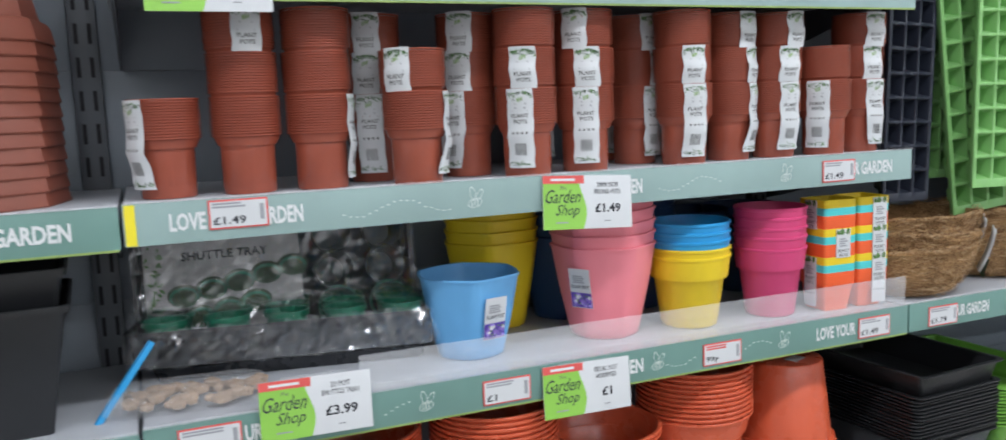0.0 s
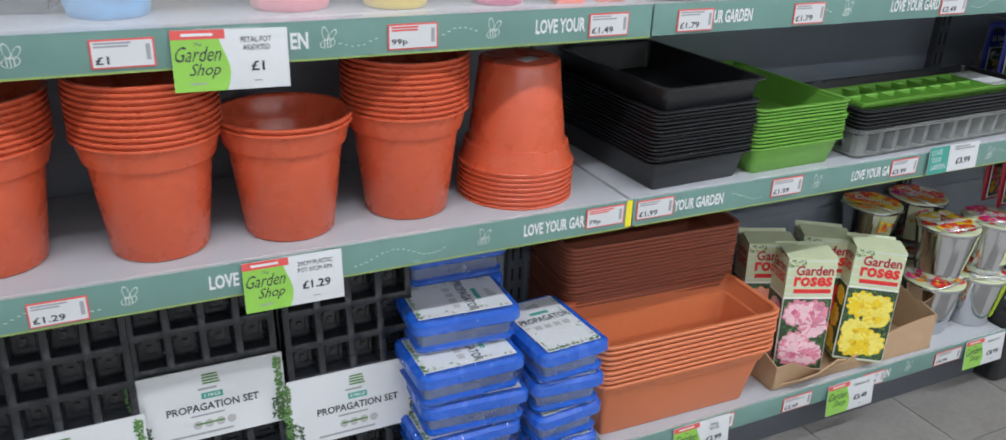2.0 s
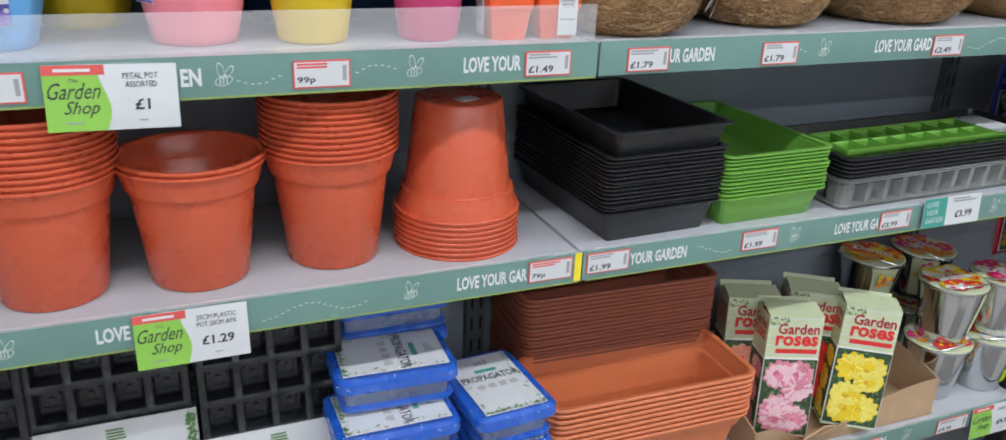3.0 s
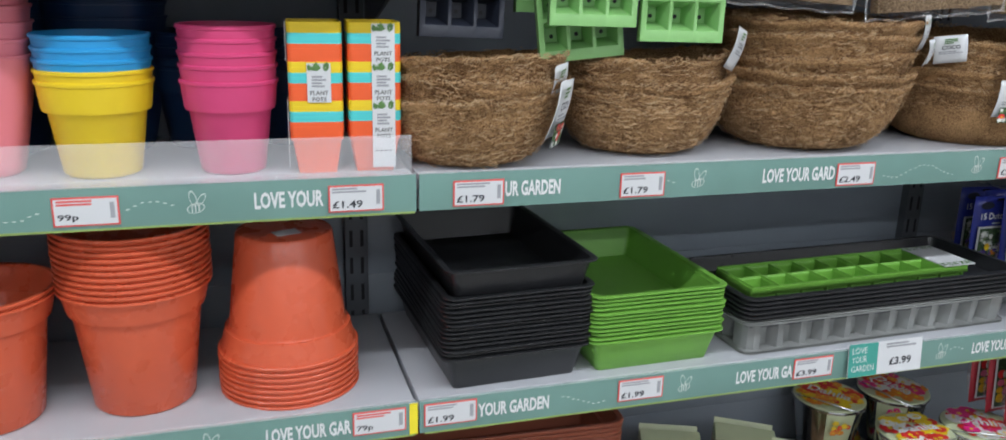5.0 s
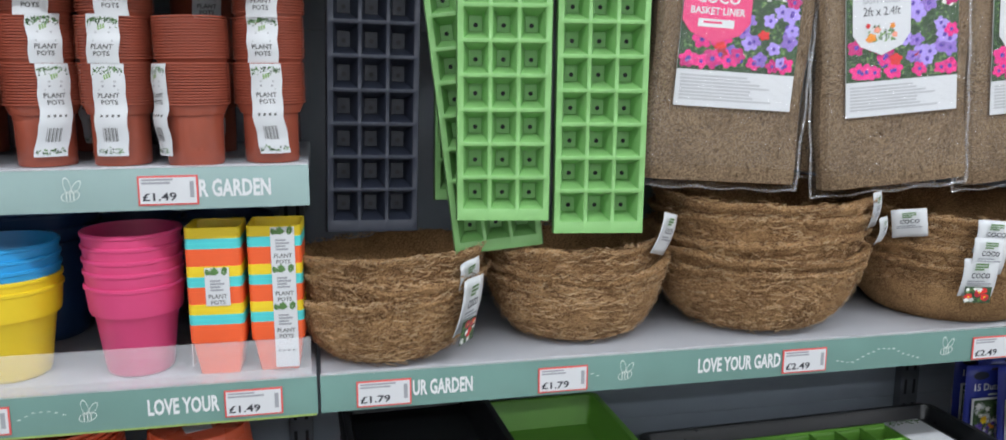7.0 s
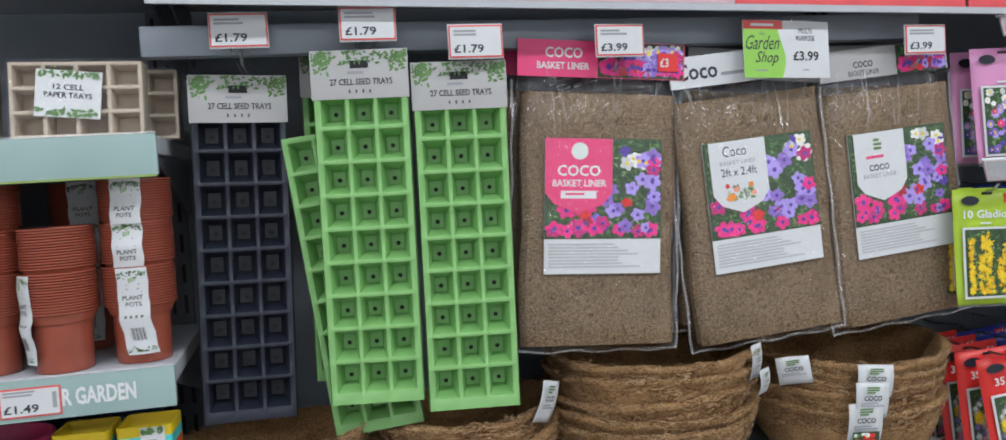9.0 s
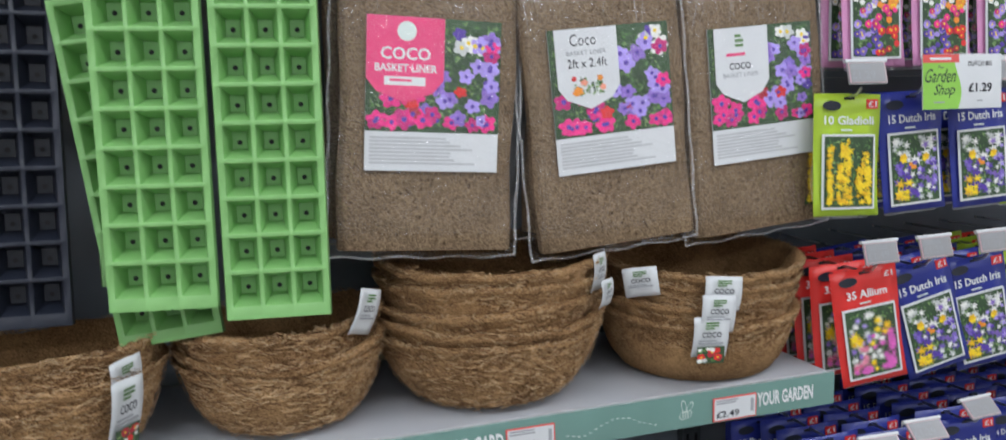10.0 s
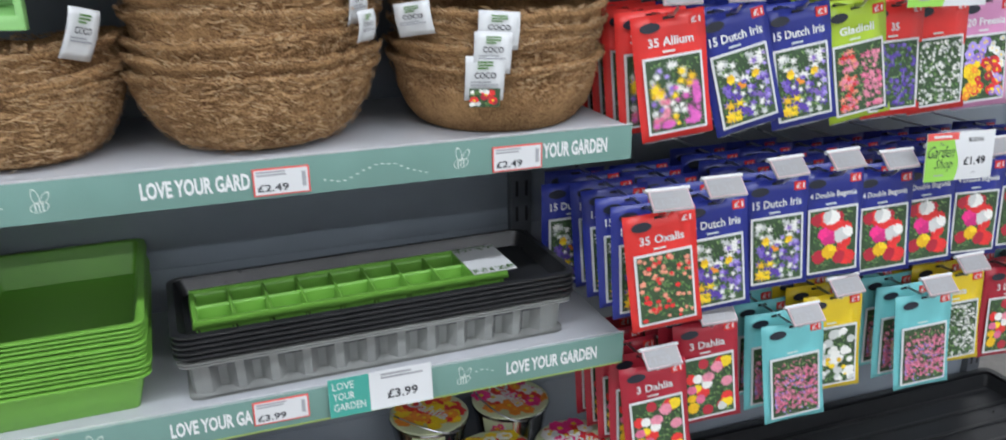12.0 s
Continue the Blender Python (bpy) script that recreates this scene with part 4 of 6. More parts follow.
def fibre_mesh(r, h, seed, count):
    """Loose strands that lie on and stick out of the matted bowl."""
    rnd, bm = random.Random(seed), bmesh.new()
    prof = [(0.55, 0.012), (0.68, 0.09), (0.80, 0.26), (0.905, 0.52), (0.965, 0.76), (1.0, 0.98)]
    for i in range(count):
        top = rnd.random() < 0.16
        f = 1.0 if top else rnd.uniform(0.15, 1)
        k = min(int(f * 5), 4)
        u = f * 5 - k
        rr = r * (prof[k][0] * (1 - u) + prof[k + 1][0] * u) * 1.012
        z = h * (prof[k][1] * (1 - u) + prof[k + 1][1] * u)
        a = rnd.uniform(0, 6.283)
        length = rnd.uniform(0.008, 0.026)
        da, dz = rnd.uniform(-1, 1) * length / rr, rnd.uniform(-0.6, 0.6) * length * 0.6
        out = rnd.uniform(0.0, 0.0014) + (rnd.uniform(0, 0.005) if top else 0)
        wd = rnd.uniform(0.0002, 0.00045)
        pts = []
        for j in range(4):
            t = j / 3
            bend = math.sin(t * math.pi)
            q = a + da * t
            zz = z + dz * t + (0.006 * bend if top else 0) * rnd.uniform(0, 1)
            rad = rr + 0.0012 + out * bend
            if not top:
                rad += 0.25 * (zz - z) * (1.2 - f)
            pts.append(Vector((rad * math.cos(q), rad * math.sin(q), zz)))
        for p, q in zip(pts, pts[1:]):
            up = (q - p).cross(Vector((p.x, p.y, 0))).normalized() * wd
            bm.faces.new([bm.verts.new(c) for c in (p - up, q - up, q + up, p + up)]).material_index = i % 3
    return finish("coir_fuzz", bm, [FIBRE, FIBRE_PALE, FIBRE_DARK], smooth=False)


BOWLS = {}


def bowl(x, y, z, r, h, seed, m=None):
    key = (r, h, seed % 3)
    if key not in BOWLS:
        BOWLS[key] = (coir_bowl_mesh(r, h, seed, 0.12 if 0.155 < r < 0.16 else 0.0), fibre_mesh(r, h, seed, 3000))
    ob = thing("coir_basket_liner", "brown matted coconut-fibre bowl liner nested in a stack", "basket liner", "coir bowls", m or pose(x, y, z, 0, 0, seed * 47))
    piece("bowl", BOWLS[key][0], ob)
    fib = piece("coir_fuzz", BOWLS[key][1], ob, None, "loose coconut fibres")
    fib["kind"] = "stuff"
    return ob


for x, y, r, h, layers in ((1.304, 0.108, 0.134, 0.1, ((0, -2), (0.022, 1), (0.048, 3))), (1.588, 0.148, 0.139, 0.1, ((0, 0), (0.021, -2), (0.044, 3))), (1.888, 0.15, 0.168, 0.108, ((0, 0), (0.022, -1), (0.046, 1), (0.074, -1), (0.102, 1))), (2.24, 0.148, 0.158, 0.104, ((0, -2), (0.024, 1), (0.048, -1), (0.076, 2)))):
    for i, (dz, tip) in enumerate(layers):
        bowl(0, 0, 0, r, h, i + int(x * 10), pose(x + 0.002 * i, y, B_Z + dz, tip, -tip, 60 * i + x * 99))


def bowl_tag(m, pic=True, w=0.052, h=0.06):
    ob = thing("liner_tag", "folded white card tag hooked on a coir bowl", "label", "bowl tags", m)
    bm = bmesh.new()
    rows = []
    for j in range(7):
        f = j / 6
        rows.append([bm.verts.new((w * (i / 4 - 0.5), -0.006 * math.sin(f * 2.6) + 0.002 * math.sin(i * 1.3), h * f)) for i in range(5)])
    for a, b in zip(rows, rows[1:]):
        for i in range(4):
            bm.faces.new((a[i], a[i + 1], b[i + 1], b[i]))
    card = part("card", bm, PAPER, ob)
    card.modifiers.new("thick", "SOLIDIFY").thickness = 0.0006
    letters(ob, "COCO", -w * 0.28, w * 0.28, h * 0.52, h * 0.66, -0.0085, INK, True)
    bars(ob, -w * 0.2, w * 0.2, h * 0.7, h * 0.9, 3, -0.0082, LEAF_PRINT, 2)
    bars(ob, -w * 0.38, w * 0.38, h * 0.34, h * 0.46, 2, -0.0085)
    if pic:
        me = picture(w * 0.8, h * 0.42, [(F_RED, 6, 0.004, 0.007, 6, (0.1, 0.9, 0.3, 1)), (F_WHITE, 6, 0.003, 0.005, 5, (0, 1, 0, 1))], 9)
        piece("picture", me, ob, pose(-w * 0.4, -0.0085, -h * 0.12))
    return ob


bowl_tag(pose(1.391, 0.012, 1.070, 14, -4, 48), True, 0.044, 0.085)
bowl_tag(pose(1.396, 0.026, 1.115, 12, -8, 48), False, 0.044, 0.058)
bowl_tag(pose(1.678, 0.04, 1.16, 10, 14, 42), False, 0.04, 0.062)
bowl_tag(pose(2.012, 0.028, 1.188, 4, -5, 38), False, 0.032, 0.055)
bowl_tag(pose(2.02, 0.02, 1.166, 4, -5, 38), False, 0.03, 0.04)
bowl_tag(pose(2.168, -0.012, 1.084, 4, 2, -8))
bowl_tag(pose(2.178, -0.016, 1.12, 2, 3, -8), False, 0.05, 0.055)
bowl_tag(pose(2.188, -0.012, 1.15, 0, 4, -8), False, 0.055, 0.05)
bowl_tag(pose(2.098, 0.05, 1.166, 4, -8, -30), False, 0.05, 0.045)


# ---- cell trays ----
def cell_tray(parent, material, nx, nz, w, h, rim, gap, depth, taper, lip=0.008, foot=0.0, m=None, extra=None, slots=()):
    """A moulded tray of tapered cells, open towards -y, its lower left corner at the origin: a pierced face, and each cell a part."""
    m = m or Matrix.Identity(4)
    cw, ch = (w - 2 * rim - (nx - 1) * gap) / nx, (h - 2 * rim - foot - (nz - 1) * gap) / nz
    xs, zs = [0.0], [0.0]
    for i in range(nx):
        xs += [rim + i * (cw + gap), rim + i * (cw + gap) + cw]
    for j in range(nz):
        zs += [rim + foot + j * (ch + gap), rim + foot + j * (ch + gap) + ch]
    xs.append(w), zs.append(h)
    bm = bmesh.new()
    v = [[bm.verts.new((x, 0, z)) for x in xs] for z in zs]
    for j in range(len(zs) - 1):
        for i in range(len(xs) - 1):
            if not (i % 2 and j % 2):
                bm.faces.new([v[j][i], v[j][i + 1], v[j + 1][i + 1], v[j + 1][i]])
    edge = [v[0][i] for i in range(len(xs))] + [v[j][-1] for j in range(1, len(zs))] + [v[-1][i] for i in range(len(xs) - 2, -1, -1)] + [v[j][0] for j in range(len(zs) - 2, 0, -1)]
    back = [bm.verts.new((p.co.x + (0.002 if p.co.x > w / 2 else -0.002), lip, p.co.z)) for p in edge]
    for k in range(len(edge)):
        bm.faces.new((edge[k], edge[(k + 1) % len(edge)], back[(k + 1) % len(edge)], back[k]))
    face = part("tray_face", bm, material, parent, m=m)
    face.modifiers.new("thick", "SOLIDIFY").thickness = 0.0008
    bm = bmesh.new()
    sx = (-1, 1, 1, -1)
    sz = (-1, -1, 1, 1)
    rings = [[(q * a * cw / 2, y, s * a * ch / 2) for q, s in zip(sx, sz)] for a, y in ((1.0, 0.0004), (0.94, 0.003), (taper, depth), (taper - 0.03, depth + 0.0008), (0.97, 0.004))]
    loft(rings[:3], False, True, bm)
    if extra:
        extra(bm, depth)
    me = finish("cell", bm, (material, *slots), smooth=False)
    for i in range(nx):
        for j in range(nz):
            piece("cell", me, parent, m @ pose((xs[2 * i + 1] + xs[2 * i + 2]) / 2, 0, (zs[2 * j + 1] + zs[2 * j + 2]) / 2))
    return face


def drain_hole(bm, depth):
    bm.faces.new([bm.verts.new((0.0032 * math.cos(a * 0.785), depth - 0.0006, -0.002 + 0.0032 * math.sin(a * 0.785))) for a in range(8)]).material_index = 1


def drain_star(bm, depth):
    k = 0.0125
    for q in range(4):
        a = math.pi / 2 * q
        c, s = math.cos(a), math.sin(a)
        ring = [(-k, k - 0.002), (k, k - 0.002), (k * 0.75, k + 0.0012), (-k * 0.75, k + 0.0012)]
        loft([[(u * c - v * s, yy, u * s + v * c) for u, v in ring] for yy in (depth - 0.001, depth - 0.006)], bm=bm)
    box(bm, -0.004, 0.004, depth - 0.005, depth, -0.004, 0.004)


def seed_tray_27(material, label, m, header=True):
    w, h, depth = 0.122, 0.42, 0.034
    ob = thing("cell_seed_tray", label, "seed tray", "hanging 27 cell trays", m)
    cell_tray(ob, material, 3, 9, w, h, 0.0075, 0.0045, depth, 0.52, foot=0.008, extra=drain_hole, slots=(SLOT,))
    if header:
        card = part("header_card", boxed(-0.003, w + 0.003, -0.0012, 0, h - 0.012, h + 0.052, 0.0005), PAPER_GREY, ob, "grey printed header card with leaves")
        leaf_border(card, 0, w, h + 0.034, h + 0.05, -0.0014, 120, 6)
        leaf_border(card, 0, 0.02, h + 0.02, h + 0.05, -0.0014, 30, 7)
        leaf_border(card, w - 0.02, w, h + 0.02, h + 0.05, -0.0014, 30, 8)
        letters(card, "27 CELL SEED TRAYS", 0.022, 0.104, h + 0.006, h + 0.0145, -0.0016, INK, True)
        bars(card, 0.045, 0.075, h + 0.018, h + 0.024, 1, -0.0016, INK_GREY)
        for i in range(4):
            bars(card, 0.046 + 0.009 * i, 0.049 + 0.009 * i, h - 0.007, h, 1, -0.0016, INK)
        part("hang_hole", boxed(w / 2 - 0.012, w / 2 + 0.012, -0.0018, -0.001, h + 0.028, h + 0.038), SLOT, card)
    return ob


seed_tray_27(SLATE, "slate black plastic 27-cell seed tray hanging from a hook", pose(1.219, 0.078, 1.203, 0, 1.8, 3))
seed_tray_27(GREEN, "lime green plastic 27-cell seed tray hanging from a hook", pose(1.389, 0.028, 1.222, 0, 0.5, -9))
seed_tray_27(GREEN, "lime green plastic 27-cell seed tray hanging askew behind another", pose(1.393, 0.068, 1.166, 0, -6.5, -9), False)
seed_tray_27(GREEN, "lime green plastic 27-cell seed tray hanging behind others", pose(1.372, 0.125, 1.235, 0, 1, -2))
seed_tray_27(GREEN, "lime green plastic 27-cell seed tray hanging straight from a hook", pose(1.519, 0.014, 1.202, 0, 0.5, -7))


def hook(x, z, y_tip, tick=None, double=True, tw=0.074):
    """A chromed wire display hook with a ticket holder at its tip."""
    ob = thing("display_hook", "chromed wire display hook with a ticket holder" if tick else "chromed wire display hook", "hook", "display hooks", pose(x, 0, z))
    prong = tube([(0, BACK - 0.02, 0), (0, y_tip + 0.03, 0), (0, y_tip + 0.01, 0.004), (0, y_tip, 0.014)], 0.0022)
    part("prong", prong, WIRE, ob)
    if double:
        part("ticket_arm", tube([(0.012, BACK - 0.02, 0.012), (0.012, y_tip + 0.01, 0.018), (0.012, y_tip - 0.012, 0.03)], 0.0016), WIRE, ob)
        part("ticket_arm", tube([(-0.012, BACK - 0.02, 0.012), (-0.012, y_tip + 0.01, 0.018), (-0.012, y_tip - 0.012, 0.03)], 0.0016), WIRE, ob)
    if tick:
        h, w = 0.042 if double else 0.03, tw / 2 - (0 if double else 0.003)
        m = pose(0, y_tip - 0.0125, 0.018, 0 if double else (-16 if z > 1.0 else -46), 0, random.uniform(-4, 4))
        hold = part("holder", boxed(-w, w, -0.0025, 0, 0, h + 0.004, 0.001), PAPER if double else HOLDER, ob, "white plastic ticket holder", m=m)
        if not double:
            part("top_rail", boxed(-w - 0.003, w + 0.003, -0.005, 0.002, h + 0.002, h + 0.007, 0.0015), PAPER, hold)
        part("red_border", boxed(-w + 0.001, w - 0.001, -0.0037, -0.0027, 0.002, 0.002 + h), TICKET_RED if double else SIGN_PALE, hold)
        part("ticket_face", boxed(-w + 0.003, w - 0.003, -0.0043, -0.0036, 0.004 if double else 0.003, h if double else h + 0.001), PAPER if double else HOLDER, hold, "white ticket reading " + tick)
        letters(hold, tick, -tw * 0.4, -tw * 0.4 + 0.008 * len(tick), 0.008, 0.019, -0.0046, INK if double else INK_GREY, double)
        bars(hold, -tw * 0.4, tw * 0.2, h * 0.68, h * 0.9, 2, -0.0046, INK_GREY, int(x * 77))
    return ob


for x, z, y, price in ((1.304, 1.682, 0.04, "£1.79"), (1.467, 1.684, 0.02, "£1.79"), (1.605, 1.655, 0.0, "£1.79"), (1.815, 1.655, 0.02, "£3.99"), (2.312, 1.646, 0.02, "£3.99")):
    hook(x, z, y, price)
hook(2.06, 1.64, 0.03, None)
big_ticket(2.0, 1.716, "£3.99", ("MULTI", "PURPOSE"), pose(2.004, 0.004, 1.638, -4, 2, 0), 0.14, 0.084)


# ---- coir sheets in bags ----
def liner_bag(m, style, front=True):
    w, h, d = 0.232, 0.365, 0.034
    label = {"pink": "clear bag with a folded coir liner and a pink printed card", "plain": "clear bag with a folded coir liner and a white printed card", "green": "clear bag with a folded coir liner and a green printed card"}[style]
    ob = thing("basket_liner_bag", label, "basket liner", "bagged coir liners", m)
    bm = loft([[(x * (1 + 0.02 * math.sin(z * 30 + x * 9)), y, z) for x, y in ((-w / 2 + 0.008, 0), (-w / 2, 0.008), (-w / 2, d - 0.008), (-w / 2 + 0.008, d), (w / 2 - 0.008, d), (w / 2, d - 0.008), (w / 2, 0.008), (w / 2 - 0.008, 0))] for z in [h * i / 12 for i in range(13)]])
    part("coir_sheet", bm, COIR_MAT, ob, "folded brown coconut-fibre sheet")
    rows = []
    nx = 26
    for j in range(25):
        f = j / 24
        z = -0.012 + (h + 0.055) * f
        wide = w / 2 + 0.011 - 0.022 * max(0, f - 0.88) / 0.12
        thick = (d / 2 + 0.004) * min(1, 0.15 + f * 9, (1.03 - f) * 8)
        ring = []
        for i in range(nx * 2):
            s = i / nx if i < nx else (2 * nx - i) / nx
            side = -1 if i < nx else 1
            x = wide * (2 * s - 1)
            y = d / 2 + side * thick * (1 - abs(2 * s - 1) ** 8) + 0.0035 * noise.noise(Vector((x * 26, z * 18, side * 5 + len(style)))) + 0.002 * noise.noise(Vector((x * 60, z * 30, side)))
            if side < 0 and 0.05 < f < 0.86 and abs(2 * s - 1) < 0.93:
                y = -0.0115 + 0.4 * (y - d / 2 + thick)
            ring.append((x, y, z))
        rows.append(ring)
    bag = part("bag", loft(rows), BAG, ob, "crinkled clear plastic bag")
    for side in (-1, 1):
        part("seam", tube([(side * (w / 2 + 0.012 + 0.0015 * math.sin(i * 1.7)), d / 2, -0.012 + (h + 0.03) * i / 16) for i in range(17)], 0.0018, 5), SEAM, bag, "welded side seam")
    part("seam", tube([((w / 2 + 0.012) * (i / 8 - 1), d / 2, -0.012 + 0.002 * math.sin(i * 1.3)) for i in range(17)], 0.0018, 5), SEAM, bag, "welded bottom seam")
    rnd = random.Random(len(style) + int(m.translation.x * 100))
    for i in range(10):
        x, z, drop = rnd.uniform(-0.105, 0.105), h + 0.035 - abs(rnd.gauss(0, 0.012)), rnd.uniform(0.03, 0.1)
        slide = -x * rnd.uniform(-0.15, 0.25) + rnd.uniform(-0.012, 0.012)
        if z - drop < 0.305 and abs(x) < 0.09:
            drop = z - 0.306
        part("crease", tube([(x + slide * k / 6, -0.009 - 0.003 * math.sin(k * 0.52) + 0.0012 * math.sin(k * 2.1 + i), z - drop * k / 6) for k in range(7)], rnd.uniform(0.0003, 0.0008), 4), SEAM, bag)
    cx = -0.115
    if style == "pink":
        head = part("header_card", boxed(cx - 0.01, cx + 0.24, -0.004, -0.002, h + 0.022, h + 0.074), C_PINK, ob, "pink header card")
        piece("picture", picture(0.13, 0.05, PETUNIAS, 3), head, pose(cx + 0.108, -0.0046, h + 0.023))
        letters(head, "COCO", cx + 0.03, cx + 0.085, h + 0.049, h + 0.064, -0.0046, PRINT_WHITE, True)
        letters(head, "BASKET LINER", cx + 0.018, cx + 0.095, h + 0.033, h + 0.043, -0.0046, PRINT_WHITE, True)
        tag = part("price_flash", boxed(cx + 0.198, cx + 0.228, -0.0075, -0.0066, h + 0.034, h + 0.06), C_RED, head, "red price flash")
        letters(tag, "£3", cx + 0.201, cx + 0.214, h + 0.04, h + 0.053, -0.0078, PRINT_WHITE, True)
    else:
        head = part("header_card", boxed(cx - 0.005, cx + 0.225, -0.004, -0.002, h + 0.02, h + 0.066), PAPER_GREY if style == "green" else PAPER, ob, "pale header card")
        if style == "plain":
            letters(head, "Coco", cx + 0.004, cx + 0.07, h + 0.031, h + 0.056, -0.0044, INK, True)
            bars(head, cx + 0.075, cx + 0.2, h + 0.03, h + 0.038, 1, -0.0044)
        else:
            letters(head, "COCO", cx + 0.055, cx + 0.09, h + 0.037, h + 0.047, -0.0044, INK, True)
            letters(head, "BASKET LINER", cx + 0.045, cx + 0.1, h + 0.025, h + 0.033, -0.0044, INK)
            piece("picture", picture(0.09, 0.045, PETUNIAS, 13), head, pose(cx + 0.132, -0.0046, h + 0.02))
    if front:
        lab = part("printed_label", boxed(-0.088, 0.088, -0.0045, -0.0032, 0.105, 0.3), PAPER, ob, "printed label with petunias and small print", m=pose(0.004, 0, 0))
        piece("picture", picture(0.176, 0.145, PETUNIAS, {"pink": 21, "plain": 22, "green": 23}[style]), lab, pose(-0.088, -0.005, 0.1555))
        bars(lab, -0.082, 0.07, 0.112, 0.149, 8, -0.005, INK_PALE, 31)
        shield = [(-0.088, 0.3), (0.012, 0.3), (0.012, 0.222), (-0.002, 0.205), (-0.038, 0.192), (-0.075, 0.206), (-0.088, 0.222)]
        if style != "pink":
            shield = [(x * 0.9, z) for x, z in shield]
        bm = bmesh.new()
        bm.faces.new([bm.verts.new((x, -0.0072, z)) for x, z in shield])
        sh = part("shield", bm, C_PINK if style == "pink" else PAPER, lab, "title shield", smooth=False)
        tone = PRINT_WHITE if style == "pink" else INK
        if style == "pink":
            letters(sh, "COCO", -0.07, -0.006, 0.246, 0.262, -0.0076, tone, True)
            letters(sh, "BASKET LINER", -0.077, 0.003, 0.231, 0.241, -0.0076, tone, True)
            bm = bmesh.new()
            quad(bm, -0.065, -0.012, 0.214, 0.225, -0.0076)
            part("size_bar", bm, PRINT_WHITE, sh, smooth=False)
            bars(sh, -0.058, -0.018, 0.217, 0.222, 1, -0.008, C_PINK)
        elif style == "plain":
            letters(sh, "Coco", -0.058, -0.02, 0.277, 0.293, -0.0076, tone)
            letters(sh, "BASKET LINER", -0.064, -0.006, 0.265, 0.271, -0.0076, INK_GREY)
            letters(sh, "2ft x 2.4ft", -0.063, -0.006, 0.248, 0.26, -0.0076, tone)
            piece("picture", picture(0.05, 0.03, [(F_ORANGE, 3, 0.005, 0.008, 5, (0, 1, 0, 1)), (F_SALMON, 3, 0.004, 0.007, 5, (0, 1, 0, 1))], 4, PAPER), sh, pose(-0.06, -0.0078, 0.208))
        else:
            bars(sh, -0.06, -0.015, 0.257, 0.264, 1, -0.0076, C_PINK)
            letters(sh, "COCO", -0.056, -0.02, 0.24, 0.25, -0.0076, tone, True)
            letters(sh, "BASKET LINER", -0.067, -0.008, 0.229, 0.236, -0.0076, INK_GREY)
            bars(sh, -0.045, -0.03, 0.27, 0.29, 3, -0.0076, LEAF_PRINT)
        bm = bmesh.new()
        bm.faces.new([bm.verts.new((-0.037 + 0.0125 * math.cos(k * 0.45), -0.0074, 0.282 + 0.0125 * math.sin(k * 0.45))) for k in range(14)])
        if style == "pink":
            part("emblem", bm, PRINT_CREAM, sh, smooth=False)
        else:
            bm.free()
    return ob


PETUNIAS = [(F_PURPLE, 8, 0.009, 0.013, 5, (0.3, 1, 0.1, 1.0)), (F_WHITE, 4, 0.011, 0.014, 5, (0.58, 0.95, 0.75, 1.0)), (F_LILAC, 15, 0.011, 0.0155, 5, (0.52, 1, 0.25, 0.85)), (F_PINK, 10, 0.011, 0.0165, 5, (0, 0.5, 0.0, 0.36)), (F_PINK, 4, 0.010, 0.014, 5, (0.6, 1, 0, 0.12)), (F_RED, 3, 0.009, 0.012, 5, (0.2, 0.7, 0.15, 0.4)), (F_LILAC, 3, 0.010, 0.013, 5, (0.55, 0.9, 0.05, 0.3)), (F_PINK, 2, 0.011, 0.014, 5, (0.93, 1, 0.4, 0.9))]
liner_bag(pose(1.774, 0.045, 1.262, 0, 3.8, -2), "pink")
liner_bag(pose(2.054, 0.034, 1.252, 0, -4.5, -3), "plain")
liner_bag(pose(2.302, 0.045, 1.254, 0, -4.5, 0), "green")
liner_bag(pose(1.768, 0.105, 1.272, 0, 3, -1), "pink", False)
liner_bag(pose(2.05, 0.092, 1.258, 0, 4, -1), "plain")
liner_bag(pose(2.295, 0.1, 1.262, 0, 0, 0), "green", False)


# ---- stacked seed trays ----
def tray_meshes(hx, hy, h, material):
    shell = [(-0.016, 0), (-0.0145, 0.0015), (-0.0015, h - 0.0032), (-0.003, h - 0.003), (-0.016, 0.004), (-0.02, 0.0032)]
    rim = [(-0.0018, h - 0.0034), (0.005, h - 0.0034), (0.0065, h - 0.0026), (0.0065, h - 0.0004), (0.005, h), (-0.002, h), (-0.0032, h - 0.001), (-0.0032, h - 0.0034)]
    return finish("shell", rloft(hx, hy, 0.014, shell), material), finish("rim", rloft(hx, hy, 0.014, rim, False, False), material)


